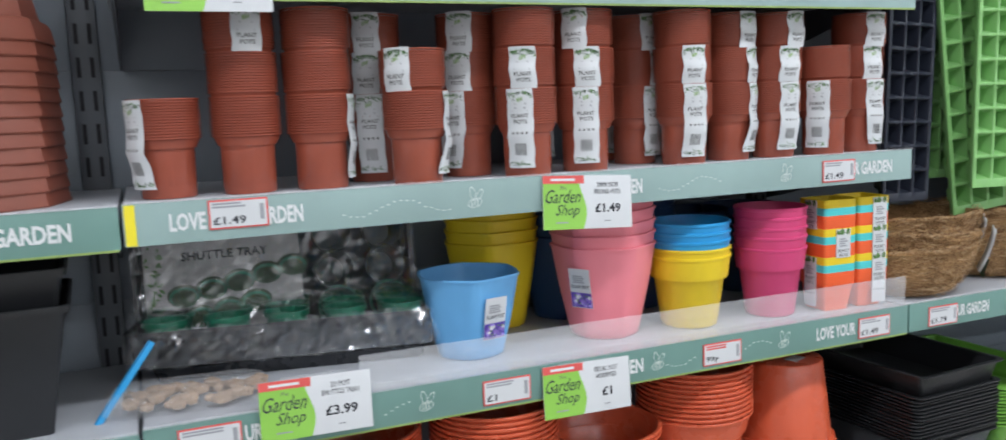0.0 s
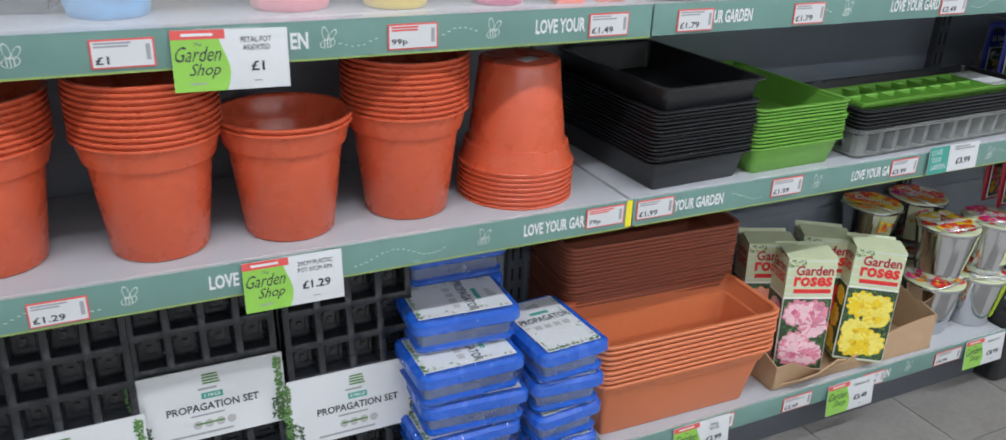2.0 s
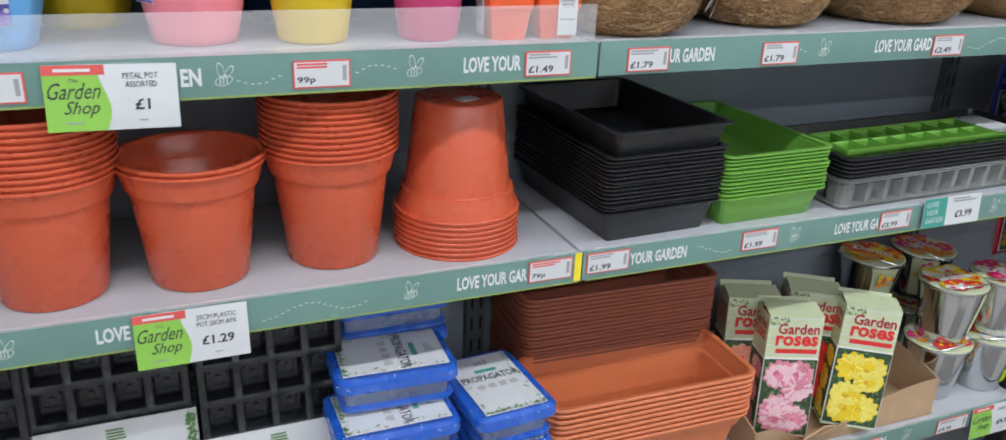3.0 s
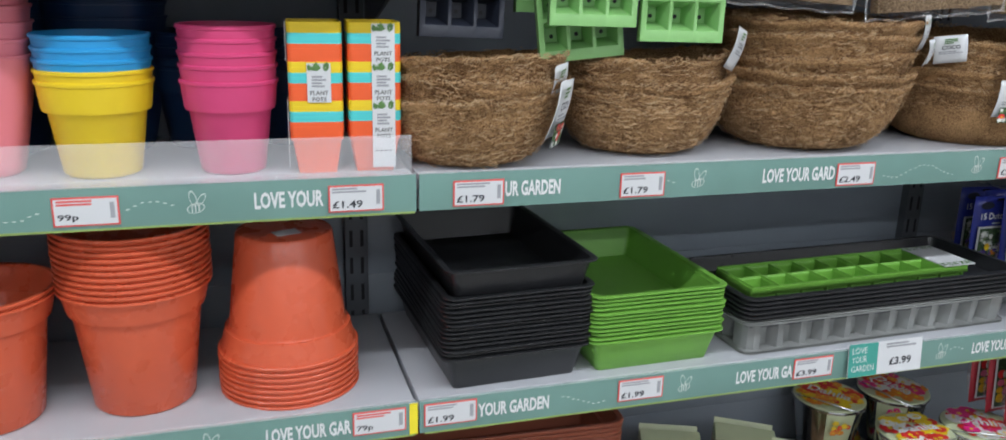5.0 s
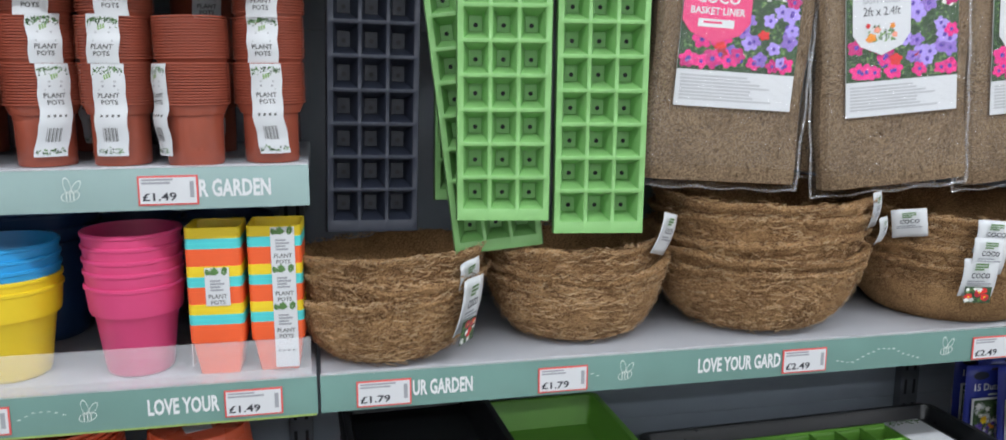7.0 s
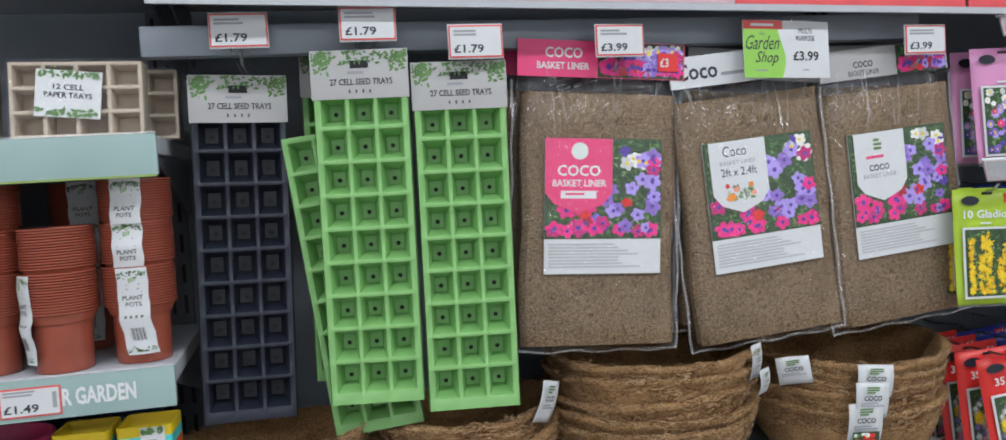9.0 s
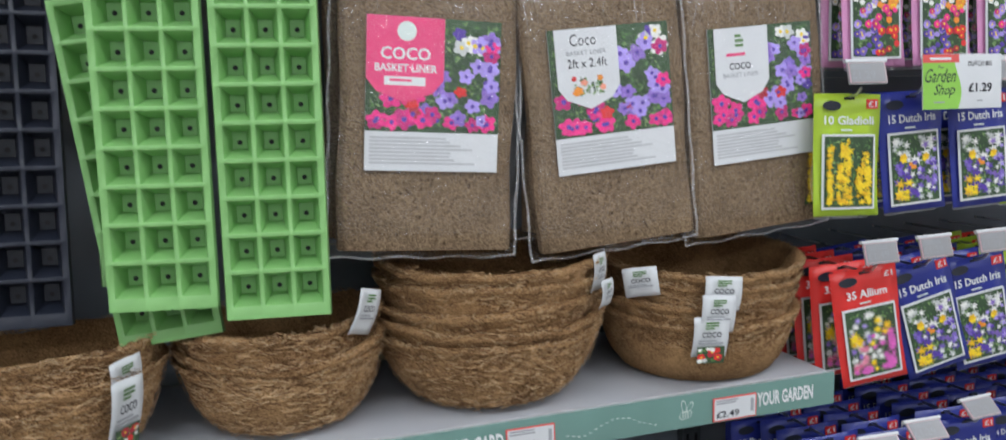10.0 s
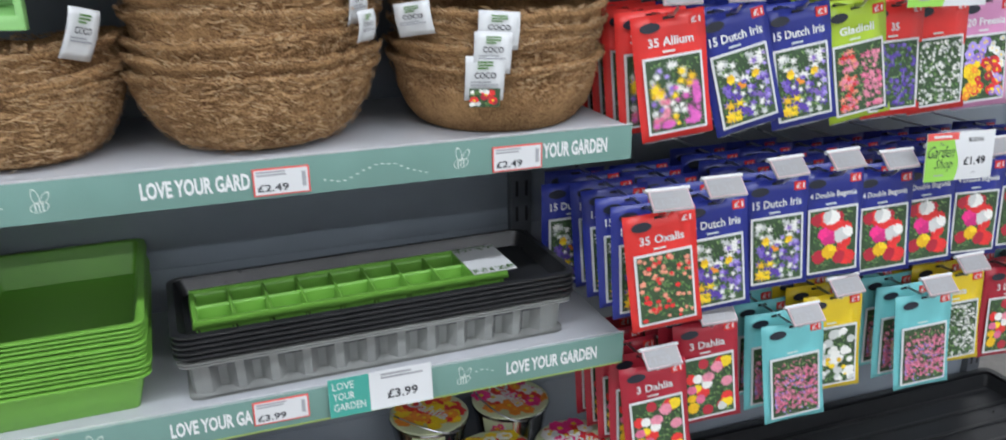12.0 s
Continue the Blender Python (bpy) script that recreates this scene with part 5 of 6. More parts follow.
T_BLACK, T_GREEN = tray_meshes(0.112, 0.168, 0.056, BLACK), tray_meshes(0.112, 0.168, 0.056, GREEN_TRAY)
for i in range(15):
    rimmed("seed_tray", T_BLACK, "black plastic seed tray nested in a stack", "seed tray", "black seed trays", pose(1.352 + random.uniform(-0.002, 0.002), 0.186 + random.uniform(-0.003, 0.003), C_Z + 0.0068 * i, 0, 0, 2 + random.uniform(-0.7, 0.7)))
rimmed("seed_tray", T_BLACK, "black plastic seed tray lying on top of the stack", "seed tray", "black seed trays", pose(1.352, 0.178, C_Z + 0.137, 0, 0, 3))
for i in range(12):
    rimmed("seed_tray", T_GREEN, "lime green plastic seed tray nested in a stack", "seed tray", "green seed trays", pose(1.586 + random.uniform(-0.002, 0.002), 0.188 + random.uniform(-0.003, 0.003), C_Z + 0.0068 * i, 0, 0, 1 + random.uniform(-0.6, 0.6)))

# ---- long windowsill propagators ----
long_y = 0.128


def lid_mesh():
    """A clear ribbed cover."""
    n, rings = 88, []
    for d, z in ((0.0, 0.0), (-0.006, 0.002), (-0.003, 0.052), (0.004, 0.054), (0.005, 0.058)):
        ring = []
        for x, y, _ in rrect(0.283 + d, 0.098 + d, 0.015, 0, 2):
            ring.append((x, y, z))
        fine = []
        for (ax, ay, az), (bx, by, bz) in zip(ring, ring[1:] + ring[:1]):
            m = 46 if abs(ax - bx) > 0.2 else (14 if abs(ay - by) > 0.05 else 1)
            for k in range(m):
                f = k / m
                px, py = ax + (bx - ax) * f, ay + (by - ay) * f
                groove = 0.016 if (m > 1 and (k % 4) in (2, 3) and 0.001 < z < 0.053) else 0
                fine.append((px - math.copysign(groove, px) * (m == 14), py - math.copysign(groove, py) * (m == 46), z))
        rings.append(fine)
    return finish("cover", loft(rings, True, False), SMOKE, angle=20)


LID = lid_mesh()
LONG = (finish("shell", rloft(0.29, 0.105, 0.018, [(-0.012, 0), (-0.003, 0.0238), (-0.0045, 0.024), (-0.013, 0.004), (-0.02, 0.0035)]), BLACK), finish("rim", rloft(0.29, 0.105, 0.018, [(-0.0035, 0.0235), (0.005, 0.0235), (0.0068, 0.0245), (0.0068, 0.0272), (0.005, 0.028), (-0.003, 0.028), (-0.0045, 0.0235)], False, False), BLACK))
LID_RIM = finish("rim", rloft(0.288, 0.103, 0.015, [(-0.001, 0.0545), (0.0045, 0.0545), (0.005, 0.0575), (-0.001, 0.0575)], False, False), SMOKE)
for i in range(2):
    rimmed("propagator_cover", (LID, LID_RIM), "smoky clear ribbed propagator cover in a stack", "propagator cover", "propagator covers", pose(2.03, long_y, C_Z + 0.0045 * i + 0.001, 0, 0, 1.6))
for i in range(5):
    rimmed("propagator_tray", LONG, "black plastic windowsill propagator tray in a stack", "propagator tray", "propagator trays", pose(2.03 + random.uniform(-0.001, 0.001), long_y, C_Z + 0.046 + 0.0078 * i, 0, 0, 1.6 + random.uniform(-0.3, 0.3)))
insert = thing("propagator_insert", "lime green divided insert tray with a paper sleeve at one end", "seed tray", m=pose(2.0, 0.105, C_Z + 0.077, 0, 0, 2.2))
cell_tray(insert, GREEN_TRAY, 9, 2, 0.46, 0.105, 0.006, 0.003, 0.028, 0.9, 0.012, m=pose(-0.235, -0.052, 0.032, -90))
part("rear_wall", boxed(-0.235, 0.225, 0.05, 0.053, 0.005, 0.036), GREEN_TRAY, insert)
for i in range(10):
    part("divider", boxed(-0.232 + i * 0.05, -0.2305 + i * 0.05, -0.05, 0.05, 0.01, 0.034), GREEN_TRAY, insert)
slv = part("paper_sleeve", boxed(0.17, 0.24, -0.054, 0.054, 0.0345, 0.036), PAPER, insert, "white printed paper sleeve")
rnd = random.Random(4)
bm = bmesh.new()
for i in range(90):
    x, y, k, a = rnd.uniform(0.172, 0.238), rnd.choice((-0.045, 0.045)) + rnd.uniform(-0.007, 0.007), 0.003, rnd.uniform(0, 6)
    bm.faces.new([bm.verts.new((x + k * math.cos(a + q), y + k * (1 if q % 3.14 < 1 else 0.5) * math.sin(a + q), 0.0362)) for q in (0, 1.57, 3.14, 4.71)])
part("leaf_print", bm, LEAF_PRINT, slv, smooth=False)


# ---- shuttle trays in film ----
def shuttle_tray(m, label, upright):
    ob = thing("shuttle_tray", label, "shuttle tray", "shuttle trays", m)
    w, d, h = 0.44, 0.2, 0.06
    part("tray", rloft(w / 2, d / 2, 0.012, [(-0.006, 0), (-0.002, h - 0.012), (0.003, h - 0.011), (0.003, h - 0.007), (-0.004, h - 0.008), (-0.008, 0.004)]), BLACK_SOFT, ob, m=pose(0, 0, 0))
    for i in range(5):
        for j in range(3):
            bm = lathe([(0.022, 0.004), (0.03, h - 0.006), (0.0335, h - 0.005), (0.034, h + 0.003), (0.031, h + 0.003), (0.025, 0.012), (0.01, 0.01)], 20)
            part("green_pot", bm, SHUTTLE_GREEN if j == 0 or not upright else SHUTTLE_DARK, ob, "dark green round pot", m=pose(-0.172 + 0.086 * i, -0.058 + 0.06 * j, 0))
    rows = []
    for d2, z in ((0.002, 0.0), (0.006, 0.01), (0.006, h * 0.5), (0.006, h), (0.001, h + 0.006)):
        rows.append([(x + 0.002 * noise.noise(Vector((x * 40, y * 40, z * 60))), y + 0.002 * noise.noise(Vector((x * 40, y * 40, z * 60 + 9))), z) for x, y, _ in rrect(w / 2 + d2, d / 2 + d2, 0.014, z, 4)])
    part("film", loft(rows), CRINKLE, ob, "glossy crinkled shrink film")
    def crumple(point, nu, nv, seed, high):
        r2, bm = random.Random(seed), bmesh.new()
        grid = [[bm.verts.new(point((i + r2.uniform(-0.35, 0.35)) / nu, (j + r2.uniform(-0.35, 0.35)) / nv, r2.uniform(-high, high))) for i in range(nu + 1)] for j in range(nv + 1)]
        for a, b in zip(grid, grid[1:]):
            for i in range(nu):
                bm.faces.new((a[i], a[i + 1], b[i + 1]))
                bm.faces.new((a[i], b[i + 1], b[i]))
        part("crumpled_film", bm, FOLD, ob, "glossy crumpled film with white glints", smooth=False)

    if upright:
        crumple(lambda u, v, k: (w * (u - 0.5), d * (v - 0.5), h + 0.013 + k), 40, 19, 3, 0.004)
    else:
        crumple(lambda u, v, k: (w * (u - 0.5), -d / 2 - 0.0105 + k, 0.002 + (h - 0.004) * v), 52, 7, 5, 0.0062)
        crumple(lambda u, v, k: (w * (u - 0.5), d * (v - 0.5), h + 0.013 + k), 46, 18, 6, 0.0062)
    if upright:
        card = part("printed_card", boxed(-0.205, 0.03, -0.09, 0.095, h + 0.0035, h + 0.005), PAPER_GREY, ob, "grey printed card with green pots")
        bm = bmesh.new()
        rnd = random.Random(12)
        for i in range(110):
            x, y = (rnd.uniform(-0.2, 0.025), rnd.uniform(0.075, 0.093)) if i < 60 else (rnd.uniform(-0.203, -0.18), rnd.uniform(-0.085, 0.09))
            k, a = rnd.uniform(0.003, 0.006), rnd.uniform(0, 6)
            bm.faces.new([bm.verts.new((x + k * (1, 0.5)[q % 2] * math.cos(a + q * 1.57), y + k * (1, 0.5)[q % 2] * math.sin(a + q * 1.57), h + 0.0053)) for q in range(4)])
        part("leaf_print", bm, LEAF_PRINT, card, smooth=False)
        bm = bmesh.new()
        for i in range(9):
            cx, cy = -0.15 + 0.042 * (i % 5) - 0.02 * (i > 4), -0.015 + 0.008 * (i % 5) - 0.042 * (i > 4)
            for k, rr in enumerate((0.025, 0.0215, 0.0185)):
                f = bm.faces.new([bm.verts.new((cx + rr * math.cos(q * 0.4), cy - 0.002 * k + 0.72 * rr * math.sin(q * 0.4), h + 0.0054 + 0.0001 * i + 0.00003 * k)) for q in range(15)])
                f.material_index = (0, 1, 2)[k]
        part("pot_print", bm, [LEAF_DARK, SHUTTLE_GREEN, LEAF_DARK], card, smooth=False)
        t = piece("lettering", text_mesh("SHUTTLE TRAY", INK, True), card, Matrix.Translation((-0.15, 0.038, h + 0.0056)) @ pose(0, 0, 0, -90) @ Matrix.Diagonal((0.13, 1, 0.014, 1)))
    return ob


shuttle_tray(pose(0.158, 0.245, B_Z + 0.022, -3, 0, -10), "film-wrapped black shuttle tray of dark green pots lying flat", False)
shuttle_tray(pose(0.16, 0.352, B_Z + 0.108, 78, 0, 0), "film-wrapped black shuttle tray standing on edge with a printed card", True)
support = thing("shuttle_tray_pack", "black folded shuttle tray under the film-wrapped tray", "shuttle tray", m=pose(0.165, 0.25, B_Z, 0, 0, -10))
part("tray", rloft(0.2, 0.085, 0.012, [(-0.006, 0), (0, 0.02), (-0.004, 0.0205), (-0.01, 0.004)]), BLACK_SOFT, support)

# a clear bag of pellets with a blue edge
pel = thing("pellet_bag", "clear bag of brown compost pellets with a blue edge strip", "bag", m=pose(0.0, 0.085, B_Z, 0, 0, -6))
bm = bmesh.new()
rnd = random.Random(5)
for i in range(60):
    x, y, r = rnd.uniform(-0.075, 0.09), rnd.uniform(-0.035, 0.035), rnd.uniform(0.008, 0.012)
    z = r + max(0, 0.016 - abs(y) * 0.4) * rnd.random()
    for v in bmesh.ops.create_icosphere(bm, subdivisions=1, radius=r, matrix=Matrix.Translation((x, y, z)) @ Matrix.Diagonal((1.2, 1, 0.8, 1)))["verts"]:
        pass
tagged(part("pellets", bm, BULB, pel, "brown compressed pellets"), kind="stuff")
part("bag", rloft(0.105, 0.048, 0.02, [(-0.01, 0.0), (0.0, 0.008), (-0.008, 0.024), (-0.03, 0.034)]), POUCH, pel, "crinkled clear bag")
part("blue_edge", boxed(-0.17, 0.0, -0.0045, 0.0045, -0.004, 0.004, 0.0015), SKY, pel, "blue folded strip", m=pose(-0.07, -0.01, 0.05, 0, -52, 20) @ pose(0.05, 0, 0))


# ---- propagation sets ----
def propagation_set(x, y, lean, sleeve_z, turn=0, words=True):
    ob = thing("propagation_set", "black propagation set standing upright in a white printed sleeve", "propagation set", "propagation sets", pose(x, y, D_Z, lean, 0, turn))
    w, h = 0.225, 0.43
    cell_tray(ob, BLACK_SOFT, 4, 7, w, h, 0.010, 0.011, 0.034, 0.8, 0.03, m=pose(-w / 2, 0, 0.002), extra=drain_star)
    part("outer_tray", boxed(-w / 2 - 0.004, w / 2 + 0.004, 0.037, 0.075, 0, h + 0.003, 0.006), BLACK_SOFT, ob, "black base tray behind the cells")
    s = part("paper_sleeve", boxed(-w / 2 - 0.006, w / 2 + 0.006, -0.0045, -0.0015, sleeve_z, sleeve_z + 0.125), PAPER, ob, "white printed sleeve with leaf borders")
    for side in (-1, 1):
        leaf_border(s, side * (w / 2 + 0.002) - 0.012, side * (w / 2 + 0.002) + 0.0, sleeve_z + 0.004, sleeve_z + 0.12, -0.0047, 150, 3 + side)
        leaf_border(s, side * (w / 2 - 0.006) - 0.012, side * (w / 2 - 0.006) + 0.008, sleeve_z + 0.004, sleeve_z + 0.045, -0.0049, 60, 7 + side, LEAF_DARK)
    z = sleeve_z
    bars(s, -0.012, 0.016, z + 0.094, z + 0.114, 4, -0.005, LEAF_PRINT, 5, "mark")
    bars(s, -0.02, 0.022, z + 0.084, z + 0.09, 1, -0.005, INK_GREY)
    bm = bmesh.new()
    quad(bm, -0.016, 0.018, z + 0.07, z + 0.081, -0.005)
    part("teal_flash", bm, TEAL, s, smooth=False)
    letters(s, "3 PIECE", -0.012, 0.014, z + 0.073, z + 0.0785, -0.0054, PRINT_WHITE, True)
    letters(s, "PROPAGATION SET", -0.072, 0.074, z + 0.05, z + 0.0635, -0.005, INK, True)
    bars(s, -0.036, 0.04, z + 0.039, z + 0.044, 1, -0.005)
    bm = bmesh.new()
    for i in range(4):
        cx = -0.027 + 0.018 * i
        bm.faces.new([bm.verts.new((cx + 0.0075 * math.cos(q * 0.6), -0.005, z + 0.026 + 0.0075 * math.sin(q * 0.6))) for q in range(10)])
    part("icon_ring", bm, PAPER_GREY, s, smooth=False)
    bars(s, -0.03, 0.036, z + 0.024, z + 0.029, 1, -0.0054, LEAF_PRINT)
    bars(s, -0.072, 0.072, z + 0.006, z + 0.012, 1, -0.005)
    return ob


propagation_set(0.262, 0.055, -9, 0.13)
propagation_set(0.485, 0.075, -9, 0.176)
propagation_set(0.722, 0.06, -9, 0.126)
propagation_set(0.03, 0.05, -9, 0.13)
propagation_set(0.28, 0.15, -7, 0.19)
propagation_set(0.5, 0.165, -7, 0.19)


# ---- blue propagators ----
def propagator(m, words=True):
    ob = thing("propagator", "shrink-wrapped blue plastic propagator with a white printed card", "propagator", "blue propagators", m)
    hx, hy = 0.07, 0.096
    part("cover", rloft(hx, hy, 0.016, [(-0.016, 0), (-0.014, 0.002), (-0.009, 0.041), (-0.01, 0.042)], True, True), FROST, ob, "frosted clear cover")
    part("base", rloft(hx, hy, 0.018, [(-0.008, 0.042), (0.001, 0.0425), (0.004, 0.046), (0.003, 0.062), (-0.004, 0.067), (-0.012, 0.0655), (-0.02, 0.064)]), ROYAL, ob, "royal blue base tray")
    part("rim", rloft(hx, hy, 0.018, [(-0.014, 0.004), (-0.006, 0.005), (-0.003, 0.012), (-0.008, 0.014)], True, True), ROYAL, ob, "royal blue rim")
    card = part("card", boxed(-hx + 0.014, hx - 0.014, -hy + 0.01, hy - 0.01, 0.0672, 0.0684), PAPER, ob, "white card printed with leaves")
    rnd, bm = random.Random(3), bmesh.new()
    for i in range(110):
        x, y = rnd.uniform(-hx + 0.016, hx - 0.016), -hy + 0.012 + abs(rnd.gauss(0, 0.004))
        if i % 3 == 0:
            x, y = rnd.choice((-1, 1)) * (hx - 0.017 - abs(rnd.gauss(0, 0.004))), rnd.uniform(-hy + 0.012, hy - 0.012)
        k, a = rnd.uniform(0.002, 0.004), rnd.uniform(0, 6)
        bm.faces.new([bm.verts.new((x + k * (1, 0.5)[q % 2] * math.cos(a + q * 1.57), y + k * (1, 0.5)[q % 2] * math.sin(a + q * 1.57), 0.0687)) for q in range(4)])
    part("leaf_print", bm, LEAF_PRINT, card, smooth=False)
    flat = Matrix.Translation((0, 0, 0.0688)) @ pose(0, 0, 0, -90)
    piece("lettering", text_mesh("PROPAGATOR", INK, True), card, Matrix.Translation((-0.053, 0.008, 0.0688)) @ pose(0, 0, 0, -90) @ Matrix.Diagonal((0.106, 1, 0.018, 1)))
    bm = bmesh.new()
    box(bm, -0.02, 0.02, 0.033, 0.042, 0.0685, 0.0688)
    part("teal_flash", bm, TEAL, card, smooth=False)
    bm = bmesh.new()
    for i in range(4):
        box(bm, -0.036 + 0.02 * i, -0.022 + 0.02 * i, -0.016, -0.003, 0.0685, 0.0688)
    for i in range(3):
        box(bm, -0.012 + 0.009 * i, -0.005 + 0.009 * i, 0.056, 0.066 + 0.003 * i, 0.0685, 0.0688)
    part("icon_row", bm, PAPER_GREY, card, smooth=False)
    part("film", rloft(hx, hy, 0.018, [(-0.012, -0.0005), (-0.002, 0.004), (0.003, 0.03), (0.007, 0.058), (-0.006, 0.0705)], True, True), WRAP, ob, "glossy crinkled film")
    return ob


first = propagator(pose(0.905, 0.055, D_Z, 0, 0, -92))
for x, y, z, turn in ((0.898, 0.05, 1, -89), (0.91, 0.046, 2, -94), (0.895, 0.042, 3, -90), (0.908, 0.09, 4, -93), (0.93, 0.2, 5.0, -90)):
    copy_thing(first, pose(x, y, D_Z + 0.0715 * z, 0, 0, turn))
for k in range(5):
    copy_thing(first, pose(0.93, 0.21, D_Z + 0.0715 * k, 0, 0, -90))
for x, y, z, turn in ((1.092, 0.07, 0, -3), (1.085, 0.065, 1, 5), (1.09, 0.062, 2, -4), (1.082, 0.055, 3, 4)):
    copy_thing(first, pose(x, y, D_Z + 0.0715 * z, 0, 0, turn))

# ---- troughs ----
def trough_meshes(material):
    shell = [(-0.04, 0), (-0.038, 0.002), (-0.036, 0.006), (-0.0165, 0.112), (-0.0125, 0.1135), (-0.011, 0.117), (-0.0035, 0.141), (-0.007, 0.141), (-0.015, 0.113), (-0.0195, 0.111), (-0.039, 0.006), (-0.045, 0.005)]
    rim = [(-0.004, 0.1405), (0.001, 0.1405), (0.0035, 0.142), (0.004, 0.1455), (0.002, 0.148), (-0.004, 0.148), (-0.0068, 0.146), (-0.0072, 0.1405)]
    return finish("shell", rloft(0.212, 0.092, 0.024, shell), material), finish("rim", rloft(0.212, 0.092, 0.026, rim, False, False), material)


TR_O, TR_B = trough_meshes(TERRA_ORANGE), trough_meshes(TERRA_DARK)
for i in range(9):
    rimmed("planter_trough", TR_O, "orange terracotta plastic window trough in a nested stack", "planter", "orange troughs", pose(1.385 + random.uniform(-0.0015, 0.0015), 0.085, D_Z + 0.011 * i, 0, 0, -1.5 + random.uniform(-0.4, 0.4)))
for i in range(25):
    rimmed("planter_trough", TR_B, "dark brown plastic window trough in a tall nested stack", "planter", "brown troughs", pose(1.405 + random.uniform(-0.002, 0.002), 0.262, D_Z + 0.0087 * i, 0, 0, -2 + random.uniform(-0.5, 0.5)))


# ---- boxed roses in a cardboard tray ----
def rose_box(m, bloom, title):
    ob = thing("rose_box", title, "boxed rose", "boxed roses", m)
    w, d, h = 0.112, 0.075, 0.27
    bm = loft([[(-w / 2, 0, z), (w / 2, 0, z), (w / 2, d, z), (-w / 2, d, z)] for z in (0, h)], True, False)
    part("carton", bm, C_CREAM, ob, smooth=False)
    bm = bmesh.new()
    for pts in (((-w / 2, d, h), (w / 2, d, h), (w / 2, d + 0.006, h + 0.012), (-w / 2, d + 0.006, h + 0.012)), ((-w / 2, 0, h), (w / 2, 0, h), (w / 2, d * 0.7, h + 0.012), (-w / 2, d * 0.7, h + 0.012))):
        bm.faces.new([bm.verts.new(p) for p in pts])
    part("flap", bm, C_CREAM, ob, smooth=False).modifiers.new("thick", "SOLIDIFY").thickness = 0.0008
    big = [(bloom, 1, 0.034, 0.041, 11, cell) for cell in ((0.0, 0.1, 0.8, 0.9), (0.9, 1, 0.9, 1), (0.8, 1, 0.55, 0.65), (0, 0.1, 0.36, 0.46), (0.75, 0.9, 0.2, 0.28), (0.0, 0.1, 0.0, 0.04))]
    front = part("front_print", boxed(-w / 2, w / 2, -0.0012, -0.0004, 0.004, 0.18), F_WHITE, ob)
    me = picture(w - 0.002, 0.17, big, int(m.translation.x * 100))
    piece("picture", me, front, pose(-w / 2 + 0.001, -0.0016, 0.006))
    side = part("side_print", boxed(-w / 2 - 0.0012, -w / 2 - 0.0004, 0, d, 0.004, 0.18), F_WHITE, ob)
    piece("picture", picture(d - 0.002, 0.17, [(bloom, 3, 0.01, 0.016, 7, (0, 1, 0, 1)), (bloom, 1, 0.028, 0.033, 11, (0.3, 0.7, 0, 0.3)), (bloom, 1, 0.028, 0.033, 11, (0.3, 0.8, 0.4, 0.6)), (bloom, 1, 0.027, 0.033, 11, (0.2, 0.8, 0.8, 1))], 77), side, pose(-w / 2 - 0.0016, d - 0.001, 0.006, 0, 0, -90))
    letters(ob, "Garden", -0.036, 0.05, 0.231, 0.254, -0.001, C_DKRED, True)
    letters(ob, "roses", -0.038, 0.05, 0.205, 0.228, -0.001, C_RED, 1.6)
    bm = bmesh.new()
    quad(bm, -0.036, 0.05, 0.189, 0.199, -0.0008)
    part("red_ribbon", bm, C_RED, ob, smooth=False)
    piece("lettering", text_mesh("Garden", C_DKRED, True), ob, pose(-w / 2 - 0.001, d - 0.008, 0.236, 0, 0, -90) @ Matrix.Diagonal((d - 0.016, 1, 0.022, 1)))
    piece("lettering", text_mesh("roses", C_RED, True), ob, pose(-w / 2 - 0.001, d - 0.008, 0.211, 0, 0, -90) @ Matrix.Diagonal((d - 0.016, 1, 0.022, 1)))
    leaf_border(ob, -w / 2 + 0.002, -w / 2 + 0.04, 0.25, h - 0.004, -0.0007, 26, 5)
    for i in range(5):
        bm = bmesh.new()
        quad(bm, -w / 2, w / 2, 0.187 + i * 0.019, 0.1895 + i * 0.019, -0.0005)
        part("pale_stripe", bm, PRINT_CREAM, ob, smooth=False)
    return ob


rose_box(pose(1.728, 0.04, D_Z + 0.022, -6, 1, -20), F_ROSE, "tall carton of a garden rose with pink blooms")
rose_box(pose(1.888, 0.015, D_Z + 0.025, -7, 3, -30), F_YELLOW, "tall carton of a garden rose with yellow blooms")
rose_box(pose(1.70, 0.13, D_Z + 0.022, -6, 0, -22), F_SALMON, "tall carton of a garden rose with salmon blooms")
rose_box(pose(1.83, 0.12, D_Z + 0.022, -5, 3, -28), F_RED, "tall carton of a garden rose with red blooms")
ctray = thing("cardboard_tray", "torn brown cardboard display tray holding rose cartons", "cardboard tray", m=pose(1.88, 0.13, D_Z, 0, 0, -1))
bm = bmesh.new()
pts = [(-0.235, -0.115), (0.26, -0.105), (0.26, 0.11), (-0.235, 0.11)]
box(bm, -0.235, 0.26, -0.112, 0.11, 0.001, 0.005)
part("bottom", bm, CARD, ctray)


